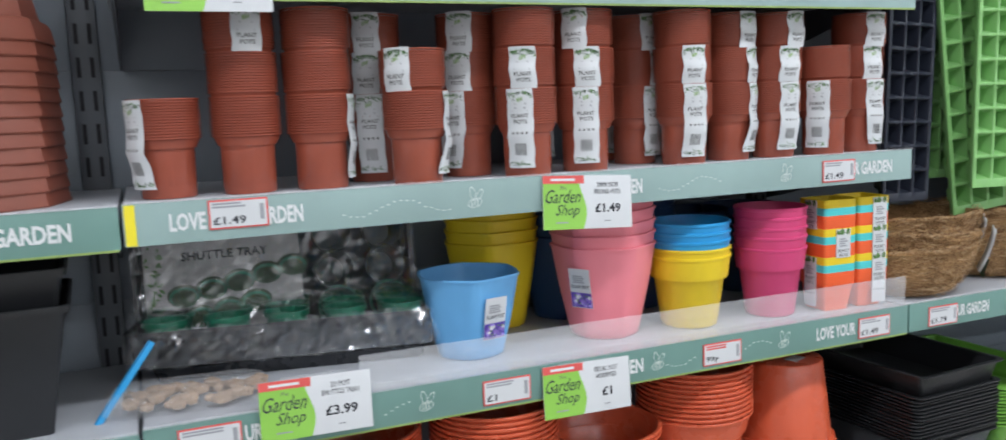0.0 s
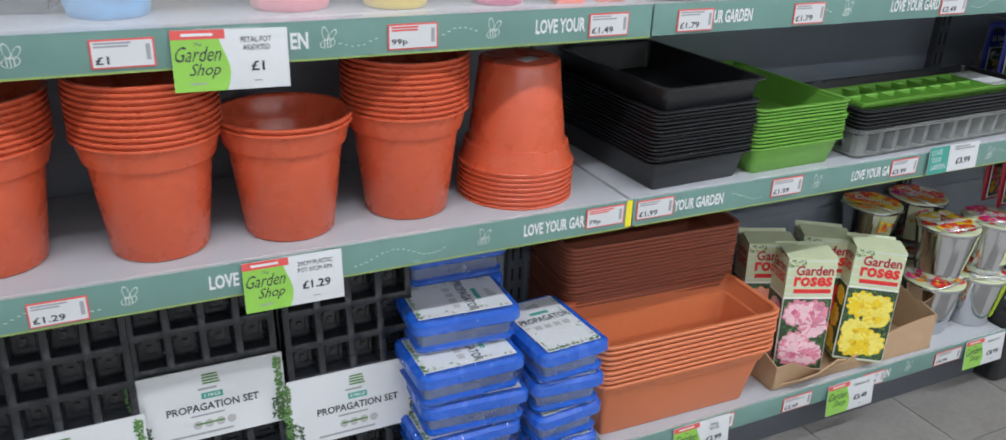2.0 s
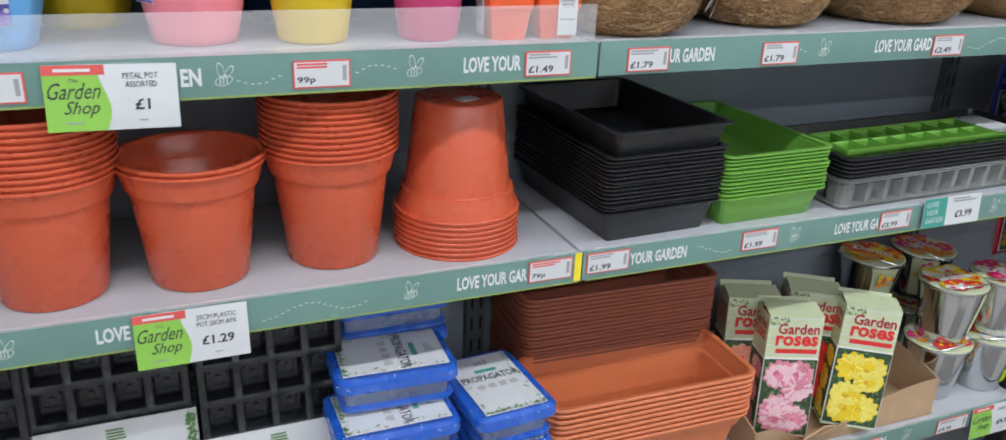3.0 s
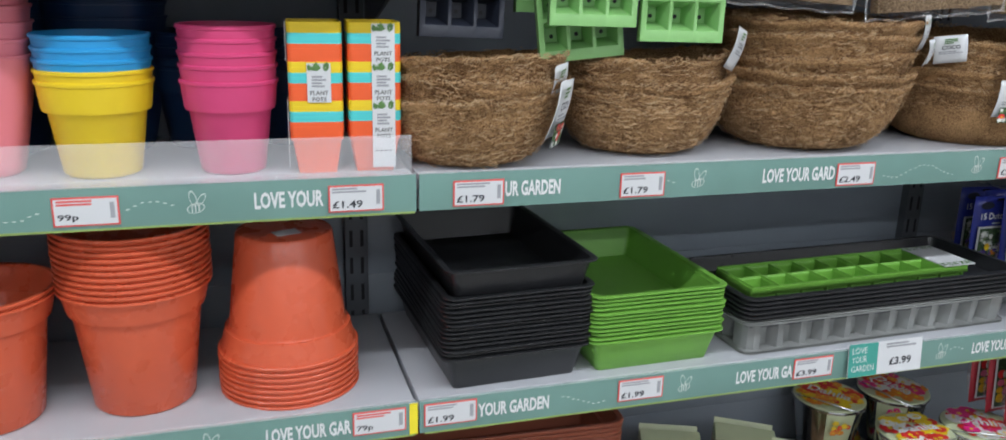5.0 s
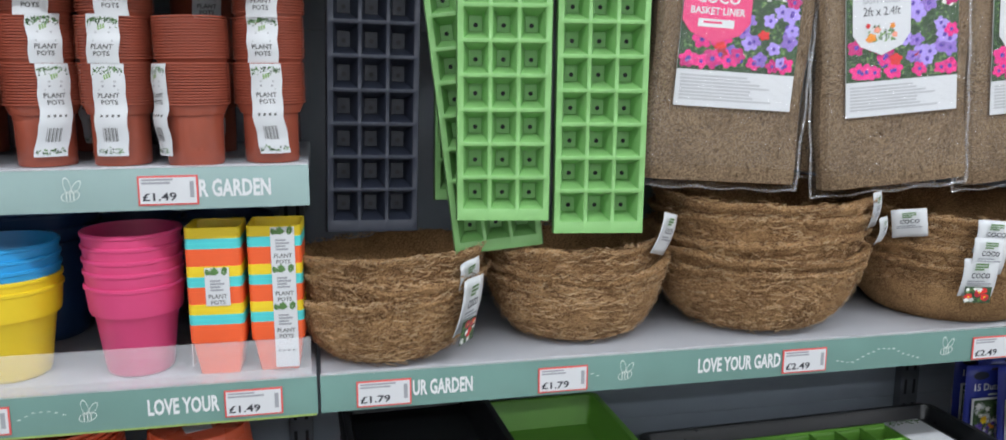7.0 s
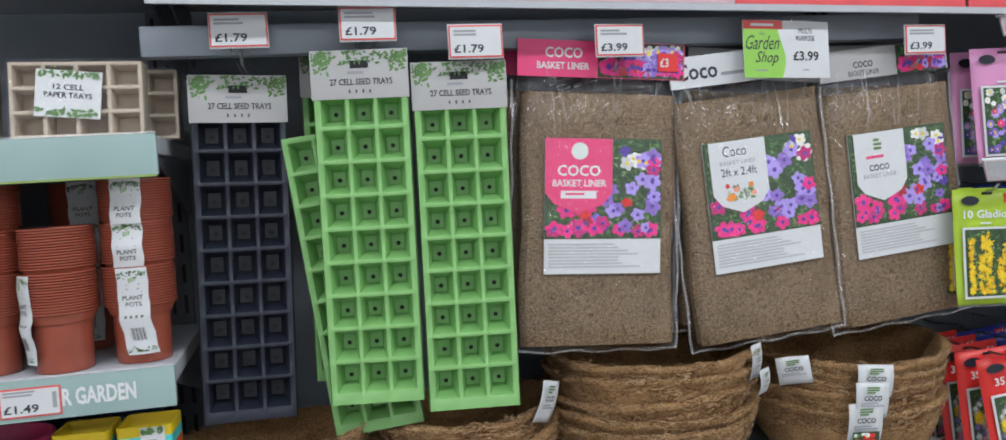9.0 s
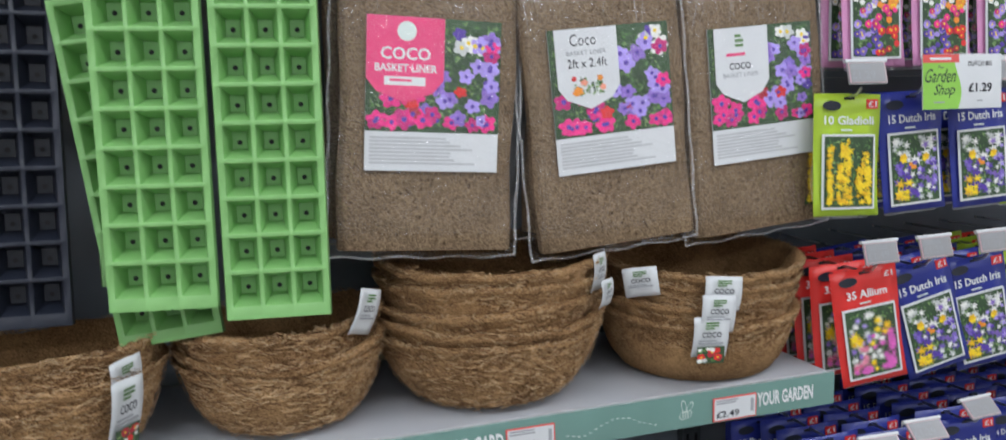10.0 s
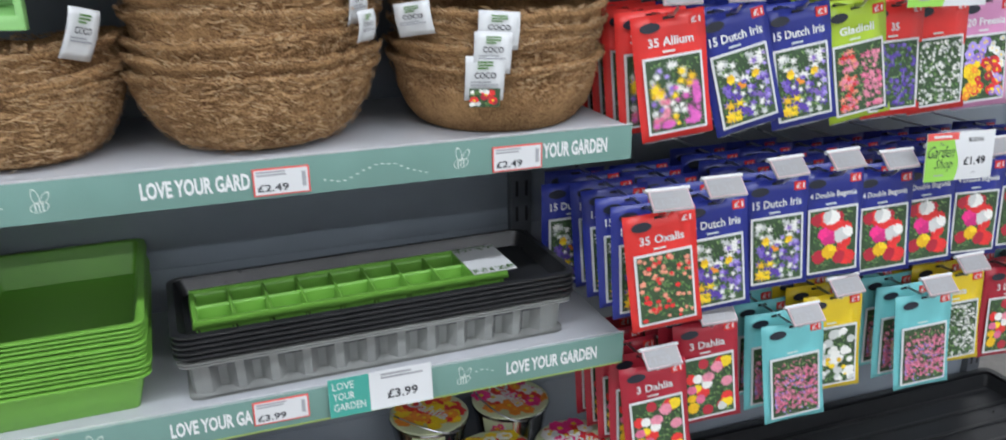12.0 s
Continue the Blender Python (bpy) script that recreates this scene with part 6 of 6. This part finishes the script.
def torn_wall(x0, y0, x1, y1, heights):
    n = len(heights)
    d = Vector((y1 - y0, x0 - x1, 0)).normalized() * 0.0018
    rings = []
    for i, hh in enumerate(heights):
        f = i / (n - 1)
        x, y = x0 + (x1 - x0) * f, y0 + (y1 - y0) * f
        lean = d.normalized() * (0.012 * math.sin(f * 6))
        rings.append([(x - d.x, y - d.y, 0.005), (x + d.x, y + d.y, 0.005), (x + d.x + lean.x, y + d.y + lean.y, hh), (x - d.x + lean.x, y - d.y + lean.y, hh)])
    return loft(rings)


part("front_wall", torn_wall(-0.235, -0.115, 0.26, -0.108, (0.062, 0.07, 0.05, 0.034, 0.03, 0.033, 0.043, 0.06, 0.066, 0.07, 0.076, 0.084, 0.09)), CARD, ctray, "torn cardboard front")
part("side_wall", torn_wall(0.26, -0.108, 0.26, 0.11, (0.09, 0.095, 0.11, 0.13, 0.15)), CARD, ctray)
part("side_wall", torn_wall(-0.235, 0.11, -0.235, -0.115, (0.15, 0.12, 0.09, 0.07, 0.062)), CARD, ctray)
part("rear_wall", torn_wall(0.26, 0.11, -0.235, 0.11, (0.15, 0.17, 0.2, 0.24, 0.24, 0.2, 0.16)), CARD, ctray)
flap = part("fallen_flap", torn_wall(-0.2, 0, 0.03, 0, (0.012, 0.04, 0.055, 0.058, 0.05, 0.03, 0.01)), CARD, ctray, m=pose(-0.02, -0.11, 0.006, 32))


# ---- metal buckets with flower lids ----
def bucket(m, blooms, seed, tag=False):
    ob = thing("bulb_bucket", "galvanised metal bucket of bulbs with a printed flower lid", "bucket", "bulb buckets", m)
    prof = [(0.05, 0), (0.052, 0.002), (0.053, 0.006), (0.072, 0.128), (0.0745, 0.13), (0.0755, 0.133), (0.0745, 0.136), (0.072, 0.134), (0.05, 0.006), (0.02, 0.005)]
    part("pail", lathe(prof, 40), STEEL, ob, "shiny galvanised pail")
    lid = part("lid", lathe([(0.071, 0.131), (0.0735, 0.137), (0.072, 0.1385), (0.03, 0.1392)], 36), C_CREAM, ob, "printed flower lid")
    rnd, bm = random.Random(seed), bmesh.new()
    slots = [F_YELLOW] + list(blooms)
    for i in range(46):
        r, a, d = rnd.uniform(0.012, 0.022), rnd.uniform(0, 6.28), 0.056 * math.sqrt(rnd.random())
        rosette(bm, d * math.cos(a), d * math.sin(a), r, -0.0001 * (i + 1), 1 + i % len(blooms), 7, 0, rnd)
    piece("flower_print", finish("flower_print", bm, slots, smooth=False), lid, pose(0, 0, 0.1395, -90))
    words = piece("lettering", text_mesh("Dahlia", PRINT_WHITE, True), lid, Matrix.Translation((-0.045, -0.012, 0.1445)) @ pose(0, 0, 0, -90) @ Matrix.Diagonal((0.09, 1, 0.026, 1)))
    hoop = [(0.076 * math.cos(a), 0.05 * math.sin(a) - 0.01, 0.132 + 0.018 * math.sin(a) ** 2) for a in [math.pi * (1 + k / 14) for k in range(15)]]
    part("handle", tube(hoop, 0.0016), WIRE, ob, "thin wire handle")
    w = 0.052
    sl = part("side_label", curved_label(0.0575, 0.0735, 0.03, 0.13, 0.42), C_LIME if tag else C_CREAM, ob, "printed paper side label", m=pose(0, 0, 0, 0, 0, 38))
    bm = bmesh.new()
    for i in range(10):
        rosette(bm, rnd.uniform(-0.018, 0.018), rnd.uniform(0.09, 0.122), rnd.uniform(0.005, 0.008), -0.0745 - 0.0002 * i, 1 + i % len(blooms), 6, 0, rnd)
    piece("flower_print", finish("flower_print", bm, slots, smooth=False), sl)
    return ob


LIDS = ((F_PINK, F_ORANGE, F_WHITE, F_RED), (F_WHITE, F_YELLOW, F_RED), (F_RED, F_PINK, F_WHITE), (F_YELLOW, F_ORANGE, F_RED))
for i, (x, y, n) in enumerate(((2.212, 0.1, 2), (2.358, 0.085, 2), (2.14, 0.27, 2), (2.30, 0.265, 2))):
    for k in range(n):
        bucket(pose(x + 0.006 * k, y + 0.004 * k, D_Z + 0.1455 * k, 0, 0, 10 - 25 * i - 14 * k), LIDS[(i + k) % 4], i * 5 + k, i == 1 and k == 0)


# ---- seed packets on hooks ----
ALLIUM_PINK = mat("print_allium_pink", (0.66, 0.12, 0.46), 0.4, var=0.3, scale=250)
IRIS = [(F_WHITE, 26, 0.006, 0.011, -6, (0, 1, 0.55, 1)), (F_PURPLE, 44, 0.006, 0.010, -5, (0, 1, 0, 0.62)), (F_WHITE, 14, 0.005, 0.009, -5, (0, 1, 0, 0.5)), (F_YELLOW, 9, 0.008, 0.013, -6, (0.02, 0.4, 0, 0.3)), (F_YELLOW, 2, 0.006, 0.008, 5, (0.2, 0.32, 0.62, 0.7)), (F_YELLOW, 2, 0.005, 0.007, 5, (0.68, 0.8, 0.6, 0.68)), (F_ORANGE, 3, 0.003, 0.005, 5, (0.4, 0.55, 0.48, 0.56)), (F_LILAC, 10, 0.005, 0.008, -5, (0.45, 1, 0.1, 0.9))]
ALLIUM = [(F_WHITE, 22, 0.007, 0.011, -9, (0, 0.75, 0.1, 0.95)), (F_LILAC, 8, 0.007, 0.01, -9, (0, 0.5, 0.2, 0.9)), (F_ROSE, 10, 0.008, 0.012, -9, (0, 0.4, 0, 0.6)), (ALLIUM_PINK, 24, 0.006, 0.012, -9, (0.5, 1, 0, 0.62)), (ALLIUM_PINK, 8, 0.006, 0.01, -9, (0, 0.4, 0, 0.12)), (F_YELLOW, 5, 0.008, 0.012, -10, (0.6, 0.85, 0.6, 0.8)), (F_YELLOW, 5, 0.008, 0.012, -10, (0, 0.25, 0.5, 0.68)), (F_YELLOW, 4, 0.006, 0.009, -10, (0.4, 0.6, 0, 0.5))]
GLAD = [(F_YELLOW, 70, 0.005, 0.009, -5, (0.27, 0.55, 0, 0.8)), (F_YELLOW, 20, 0.004, 0.006, -5, (0.34, 0.48, 0.7, 0.95)), (F_YELLOW, 55, 0.005, 0.009, -5, (0.66, 0.97, 0, 0.6)), (F_YELLOW, 16, 0.004, 0.006, -5, (0.75, 0.9, 0.5, 0.76)), (F_YELLOW, 40, 0.005, 0.008, -5, (0, 0.14, 0, 0.85))]
GLADPINK = [(F_SALMON, 60, 0.005, 0.009, -5, (0.08, 0.42, 0, 0.95)), (F_ROSE, 60, 0.005, 0.009, -5, (0.55, 0.95, 0, 0.85)), (F_ROSE, 24, 0.005, 0.008, -5, (0.1, 0.45, 0, 0.9))]
WHITEF = [(F_WHITE, 170, 0.003, 0.0055, -5, (0, 1, 0, 1))]
FREESIA = [(F_LILAC, 14, 0.006, 0.011, 6, (0, 0.6, 0.5, 1)), (F_WHITE, 9, 0.006, 0.009, 6, (0.55, 1, 0.4, 1)), (F_YELLOW, 14, 0.007, 0.011, 6, (0, 0.45, 0.1, 0.65)), (F_RED, 16, 0.007, 0.012, 6, (0.2, 0.9, 0.1, 0.6)), (F_ORANGE, 8, 0.006, 0.01, 6, (0, 1, 0, 0.6)), (F_LILAC, 7, 0.006, 0.01, 6, (0.6, 1, 0, 0.4))]
BEGONIA = [(F_RED, 9, 0.014, 0.0155, 10, (0, 1, 0, 1)), (F_PINK, 3, 0.014, 0.0165, 10, (0.15, 0.45, 0.4, 0.7)), (F_WHITE, 2, 0.014, 0.0165, 11, (0.65, 0.9, 0.5, 0.62)), (F_WHITE, 2, 0.013, 0.0155, 11, (0.35, 0.5, 0.85, 1)), (F_YELLOW, 2, 0.013, 0.015, 10, (0.38, 0.48, 0.3, 0.38)), (F_RED, 2, 0.014, 0.016, 10, (0.6, 1, 0, 0.2))]
DAHLIA = [(F_RED, 8, 0.009, 0.013, 10, (0, 1, 0, 1)), (F_YELLOW, 5, 0.009, 0.013, 10, (0, 1, 0, 1)), (F_WHITE, 3, 0.009, 0.012, 10, (0, 1, 0, 1)), (F_ROSE, 5, 0.009, 0.012, 10, (0, 1, 0, 1))]
SPIKES = [(F_ROSE, 230, 0.003, 0.0062, -6, (0, 1, 0.1, 0.8)), (F_LILAC, 60, 0.002, 0.004, -6, (0, 1, 0, 0.7)), (F_ROSE, 40, 0.0018, 0.003, -6, (0.1, 0.9, 0.7, 0.96))]
PUFF = [(F_WHITE, 14, 0.008, 0.012, 12, (0.2, 1, 0.4, 0.95)), (F_WHITE, 34, 0.004, 0.008, 12, (0, 1, 0, 0.6)), (F_YELLOW, 7, 0.003, 0.006, 9, (0.3, 0.8, 0.1, 0.5))]
OXALIS = [(F_SALMON, 70, 0.003, 0.0052, 5, (0, 1, 0, 1))]
DARKF = [(F_PURPLE, 110, 0.004, 0.007, -6, (0, 1, 0, 1))]
MIXED = [(F_WHITE, 12, 0.005, 0.008, 6, (0, 1, 0.5, 1)), (F_LILAC, 12, 0.005, 0.008, 6, (0, 0.5, 0.3, 0.8)), (F_ORANGE, 10, 0.005, 0.008, 6, (0.5, 1, 0.4, 0.9)), (F_PURPLE, 14, 0.005, 0.008, 6, (0, 0.6, 0, 0.4)), (F_RED, 12, 0.005, 0.008, 6, (0.5, 1, 0, 0.4)), (F_PINK, 8, 0.005, 0.008, 6, (0, 1, 0.4, 0.7))]
PACKS = {"iris": (C_BLUE, IRIS, "15 Dutch Iris", "blue"), "allium": (C_RED, ALLIUM, "35 Allium", "red"), "glad": (C_LIME, GLAD, "10 Gladioli", "lime green"), "gladpink": (C_LIME, GLADPINK, "Gladioli", "lime green"), "white": (C_RED, WHITEF, "", "red"), "dark": (C_RED, DARKF, "35", "red"),
         "freesia": (C_LILAC, FREESIA, "20 Freesia", "lilac pink"), "begonia": (C_BLUE, BEGONIA, "4 Double Begonia", "dark blue"), "dahlia": (C_DKRED, DAHLIA, "3 Dahlia", "crimson"), "aqua": (C_AQUA, SPIKES, "", "pale aqua"), "puff": (C_YELLOW, PUFF, "", "yellow"), "hosta": (C_YELLOW, WHITEF[:1], "Hosta", "yellow"), "oxalis": (C_ORANGE, OXALIS, "35", "orange red"), "oxred": (C_RED, OXALIS, "35 Oxalis", "red"), "mixed": (C_LILAC, MIXED, "", "lilac pink")}
MADE = {}
PW, PH = 0.112, 0.182


def packet(kind, m):
    if kind in MADE:
        return copy_thing(MADE[kind], m)
    colour, flowers, title, tone = PACKS[kind]
    ob = thing("bulb_packet", tone + " card packet of flower bulbs on a wire hook", "seed packet", tone + " packets", m)
    bm = bmesh.new()
    rows = []
    for j in range(9):
        z = -PH + PH * j / 8
        rows.append([bm.verts.new((PW * (i / 4 - 0.5), 0.004 * math.sin(j * 0.6) * (i / 4) + 0.0025 * math.sin(i * 1.1 + j * 0.3), z)) for i in range(5)])
    for a, b in zip(rows, rows[1:]):
        for i in range(4):
            bm.faces.new((a[i], a[i + 1], b[i + 1], b[i]))
    card = part("card", bm, colour, ob)
    card.modifiers.new("thick", "SOLIDIFY").thickness = 0.0007
    tilt = pose(0, -0.0055, 0, 0, 0, 0)
    bm = boxed(-0.046, 0.046, -0.0006, 0.001, -0.172, -0.06)
    border = part("picture_border", bm, PAPER, ob, "white picture border", m=tilt)
    piece("picture", picture(0.085, 0.105, flowers, len(kind) * 7 + ord(kind[0])), border, pose(-0.0425, -0.0012, -0.1685))
    if title:
        wide = min(0.086, 0.0078 * len(title))
        letters(ob, title, -wide / 2, wide / 2, -0.046, -0.033, -0.0058, PRINT_WHITE, True)
    bars(ob, -0.014, 0.014, -0.057, -0.0525, 1, -0.0058, PRINT_CREAM)
    bm = bmesh.new()
    bm.faces.new([bm.verts.new((-0.03 + 0.016 * math.cos(q * 0.5), -0.0056, -0.018 + 0.0075 * math.sin(q * 0.5))) for q in range(13)])
    part("brand_oval", bm, SLATE, ob, "dark oval mark", smooth=False)
    flash = part("price_flash", boxed(0.03, 0.05, -0.006, -0.0052, -0.022, -0.008), C_RED, ob, "red price flash")
    letters(flash, "£1", 0.0325, 0.0475, -0.0195, -0.0105, -0.0064, PRINT_WHITE, True)
    part("hang_slot", boxed(-0.009, 0.009, -0.0057, -0.005, -0.009, -0.005), SLOT, ob)
    rings = []
    for j in range(9):
        f = j / 8
        z = -0.05 - (PH - 0.045) * f
        fat = 0.004 + 0.022 * math.sin(min(1, f * 1.15) * math.pi) ** 0.7 * (0.4 + 0.6 * f)
        rings.append([((PW / 2 - 0.008) * math.cos(a) * (1 + 0.05 * noise.noise(Vector((a, f * 4, 3)))), 0.008 + fat * (0.55 + 0.45 * math.sin(a)) + 0.004 * noise.noise(Vector((a * 2, f * 7, 1))), z) for a in [2 * math.pi * k / 18 for k in range(18)]])
    part("pouch", loft(rings), POUCH, ob, "clear bulb pouch")
    rnd, bm = random.Random(ord(kind[0])), bmesh.new()
    for i in range(16):
        r = rnd.uniform(0.009, 0.014)
        bmesh.ops.create_icosphere(bm, subdivisions=1, radius=r, matrix=Matrix.Translation((rnd.uniform(-0.036, 0.036), 0.02 + rnd.uniform(-0.005, 0.006), rnd.uniform(-PH + 0.012, -0.09))) @ Matrix.Diagonal((1, 0.8, 1.15, 1)))
    tagged(part("bulbs", bm, BULB, ob, "dry brown bulbs"), kind="stuff")
    MADE[kind] = ob
    return ob


def packet_hook(x, z, kind, y=0.0, lean=0.0, twist=0.0, tick="£1.29", behind=2, back_kind=None, gap=0.045):
    """A hook and the packets on it, the front one at x, y."""
    hook(x, z, y - 0.03, tick, False, 0.07)
    for i in range(behind + 1):
        j = random.uniform(-1, 1)
        packet(kind if i == 0 else (back_kind or kind), pose(x + (0.0 if i == 0 else 0.003 * j), y + gap * i, z + 0.005, -4 if i == 0 else -2, lean if i == 0 else lean * 0.5 + j, twist if i == 0 else twist * 0.5 + 2 * j))


# upper collage packets
for i, x in enumerate((2.47, 2.60, 2.73, 2.86, 2.99, 3.12, 3.25, 3.38)):
    packet_hook(x, 1.668, "mixed", 0.03, 0, 0, "£1.49", 1)
for i, (x, kind, lean, tick) in enumerate(((2.418, "glad", 2, "£1.29"), (2.532, "iris", -3, None), (2.668, "iris", -3, "£1.29"), (2.765, "gladpink", -3, "£1.29"), (2.88, "glad", 0, "£1.29"), (3.0, "iris", 0, "£1.29"), (3.12, "white", 0, "£1.29"), (3.25, "freesia", 0, "£1.29"))):
    packet_hook(x, 1.446, kind, 0.012, lean, -3, tick, 3)
big_ticket(2.53, 1.46, "£1.29", ("DUTCH IRIS",), pose(2.505, -0.045, 1.425, -4, 0, -4), 0.14, 0.08)
for i, (x, kind, lean, tick) in enumerate(((2.452, "allium", -7, "£1.49"), (2.556, "iris", -14, "£1.29"), (2.672, "iris", -9, "£1.29"), (2.78, "gladpink", -9, "£1.29"), (2.86, "dark", -3, None), (2.952, "white", -4, "£1.29"), (3.05, "freesia", -3, "£1.29"), (3.16, "freesia", 0, "£1.29"), (3.28, "freesia", 0, "£1.29"), (3.4, "iris", 0, "£1.29"))):
    packet_hook(x, 1.18, kind, 0.008, lean, -6 if i < 3 else -3, tick, 4)
big_ticket(2.8, 1.2, "£1.29", ("FREESIA",), pose(2.835, -0.045, 1.18, -4, 0, -6), 0.14, 0.08)
for i, (x, kind, lean, y) in enumerate(((2.418, "oxred", -6, -0.055), (2.525, "iris", -5, -0.03), (2.652, "iris", -3, -0.012), (2.765, "begonia", -3, -0.008), (2.875, "begonia", -3, -0.005), (2.975, "begonia", -3, 0), (3.09, "begonia", 0, 0), (3.2, "begonia", 0, 0), (3.32, "begonia", 0, 0))):
    packet_hook(x, 0.905 + (0.012 if i in (2, 3) else 0), kind, y, lean, -6, "£1.29", 5, "iris" if i == 0 else None)
for x in (2.35, 2.385):
    packet("iris", pose(x + 0.03, 0.16 + (x - 2.35) * 2, 0.9, -2, 0, 0))
big_ticket(2.8, 0.95, "£1.49", ("BEGONIA",), pose(2.905, -0.06, 0.9, -4, 0, -6), 0.13, 0.08)
for i, (x, kind, lean, y, z) in enumerate(((2.441, "dahlia", -6, -0.02, 0.635), (2.545, "dahlia", -5, -0.005, 0.685), (2.7, "aqua", -5, -0.03, 0.668), (2.805, "puff", -3, 0.0, 0.69), (2.98, "aqua", -4, -0.03, 0.675), (3.085, "hosta", -3, 0.0, 0.69), (3.22, "dahlia", 0, 0, 0.68), (3.34, "aqua", 0, 0, 0.68))):
    packet_hook(x, z, kind, y, lean, -6, "£1.29", 4)
bt = thing("base_tray_unit", "black plastic base tray under the hanging packets", "tray", m=pose(3.03, 0.17, 0))
part("bed", rloft(0.63, 0.18, 0.02, [(-0.01, 0.0), (-0.002, 0.005), (-0.002, 0.192), (-0.014, 0.192), (-0.02, 0.16), (-0.03, 0.158)]), BLACK, bt)
part("rim", rloft(0.63, 0.18, 0.02, [(-0.014, 0.1925), (0.003, 0.1925), (0.004, 0.2), (-0.013, 0.2)], False, False), BLACK, bt)
for rib in range(5):
    part("rib", boxed(-0.6, 0.6, -0.1 + 0.06 * rib, -0.09 + 0.06 * rib, 0.157, 0.163, 0.001), BLACK, bt)

# ---- paper trays on the top shelf ----
def paper_tray(m, film_on=True):
    ob = thing("paper_cell_tray", "film-wrapped pack of beige paper pulp 12-cell trays", "seed tray", "paper cell trays", m)
    cell_tray(ob, PULP, 4, 3, 0.152, 0.094, 0.004, 0.004, 0.03, 0.8, 0.03)
    lab = part("label", boxed(0.025, 0.1, -0.004, -0.003, 0.03, 0.088), PAPER, ob, "white printed label with leaves", m=pose(0, 0, 0, 0, 5))
    leaf_border(lab, 0.028, 0.098, 0.08, 0.087, -0.0045, 50, 2)
    leaf_border(lab, 0.028, 0.098, 0.032, 0.04, -0.0045, 50, 3)
    letters(lab, "12 CELL", 0.045, 0.08, 0.064, 0.071, -0.0045, INK, True)
    letters(lab, "PAPER TRAYS", 0.035, 0.09, 0.054, 0.061, -0.0045, INK, True)
    part("film", boxed(-0.003, 0.155, -0.006, 0.04, -0.002, 0.098, 0.004), WRAP, ob, "crinkled clear film")
    return ob


paper_tray(pose(1.03, 0.02, S_Z + 0.004, -4, 1, 0))
paper_tray(pose(1.06, 0.11, S_Z + 0.004, -4, 1, 0))
paper_tray(pose(0.85, 0.05, S_Z + 0.004, -4, 1, 0))

# ---- first bay: stacked planters and black pots ----
def octo(a, z):
    k = (a % (math.pi / 4)) - math.pi / 8
    return 0.93 / math.cos(k) if abs(k) < 0.36 else 0.995


PLANT = finish("planter_shell", lathe([(0.075, 0), (0.078, 0.004), (0.108, 0.15), (0.116, 0.152), (0.12, 0.158), (0.124, 0.178), (0.123, 0.18), (0.118, 0.179), (0.105, 0.15), (0.076, 0.006), (0.03, 0.005)], 48, octo), PLANTER, angle=25)
for i in range(12):
    single("planter", PLANT, "faceted terracotta plastic planter, upside down in a nested stack", "planter", "stacked planters", pose(-0.245, 0.165, A_Z + 0.178 + 0.0185 * i, 180, 0, 12 + random.uniform(-2, 2)))
SQB = finish("square_pot_shell", rloft(0.105, 0.105, 0.012, [(-0.035, 0), (-0.033, 0.002), (-0.008, 0.15), (-0.001, 0.157), (0, 0.165), (-0.003, 0.166), (-0.005, 0.164), (-0.012, 0.155), (-0.038, 0.006)]), BLACK)
for x in (-0.236, -0.47):
    for i in range(2):
        single("square_planter", SQB, "tall square black plastic pot, nested in pairs", "planter", "black square pots", pose(x, 0.125, B_Z - 0.004 + 0.045 * i, 0, 0, 3))

# ---- floor tiles ----
TILE = finish("tile", boxed(-0.1485, 0.1485, -0.1485, 0.1485, -0.0035, 0, 0.0008), FLOOR_TILE, smooth=False)
TILE_D = finish("tile", boxed(-0.1485, 0.1485, -0.1485, 0.1485, -0.0035, 0, 0.0008), FLOOR_DARK, smooth=False)
rnd = random.Random(2)
for i in range(20):
    for j in range(9):
        x, y = 0.15 + 0.3 * i - 1.2, 0.03 - 0.3 * j - 0.03
        piece("tile", TILE_D if (rnd.random() < 0.2 or j == 0) else TILE, floor, pose(x, y, 0))
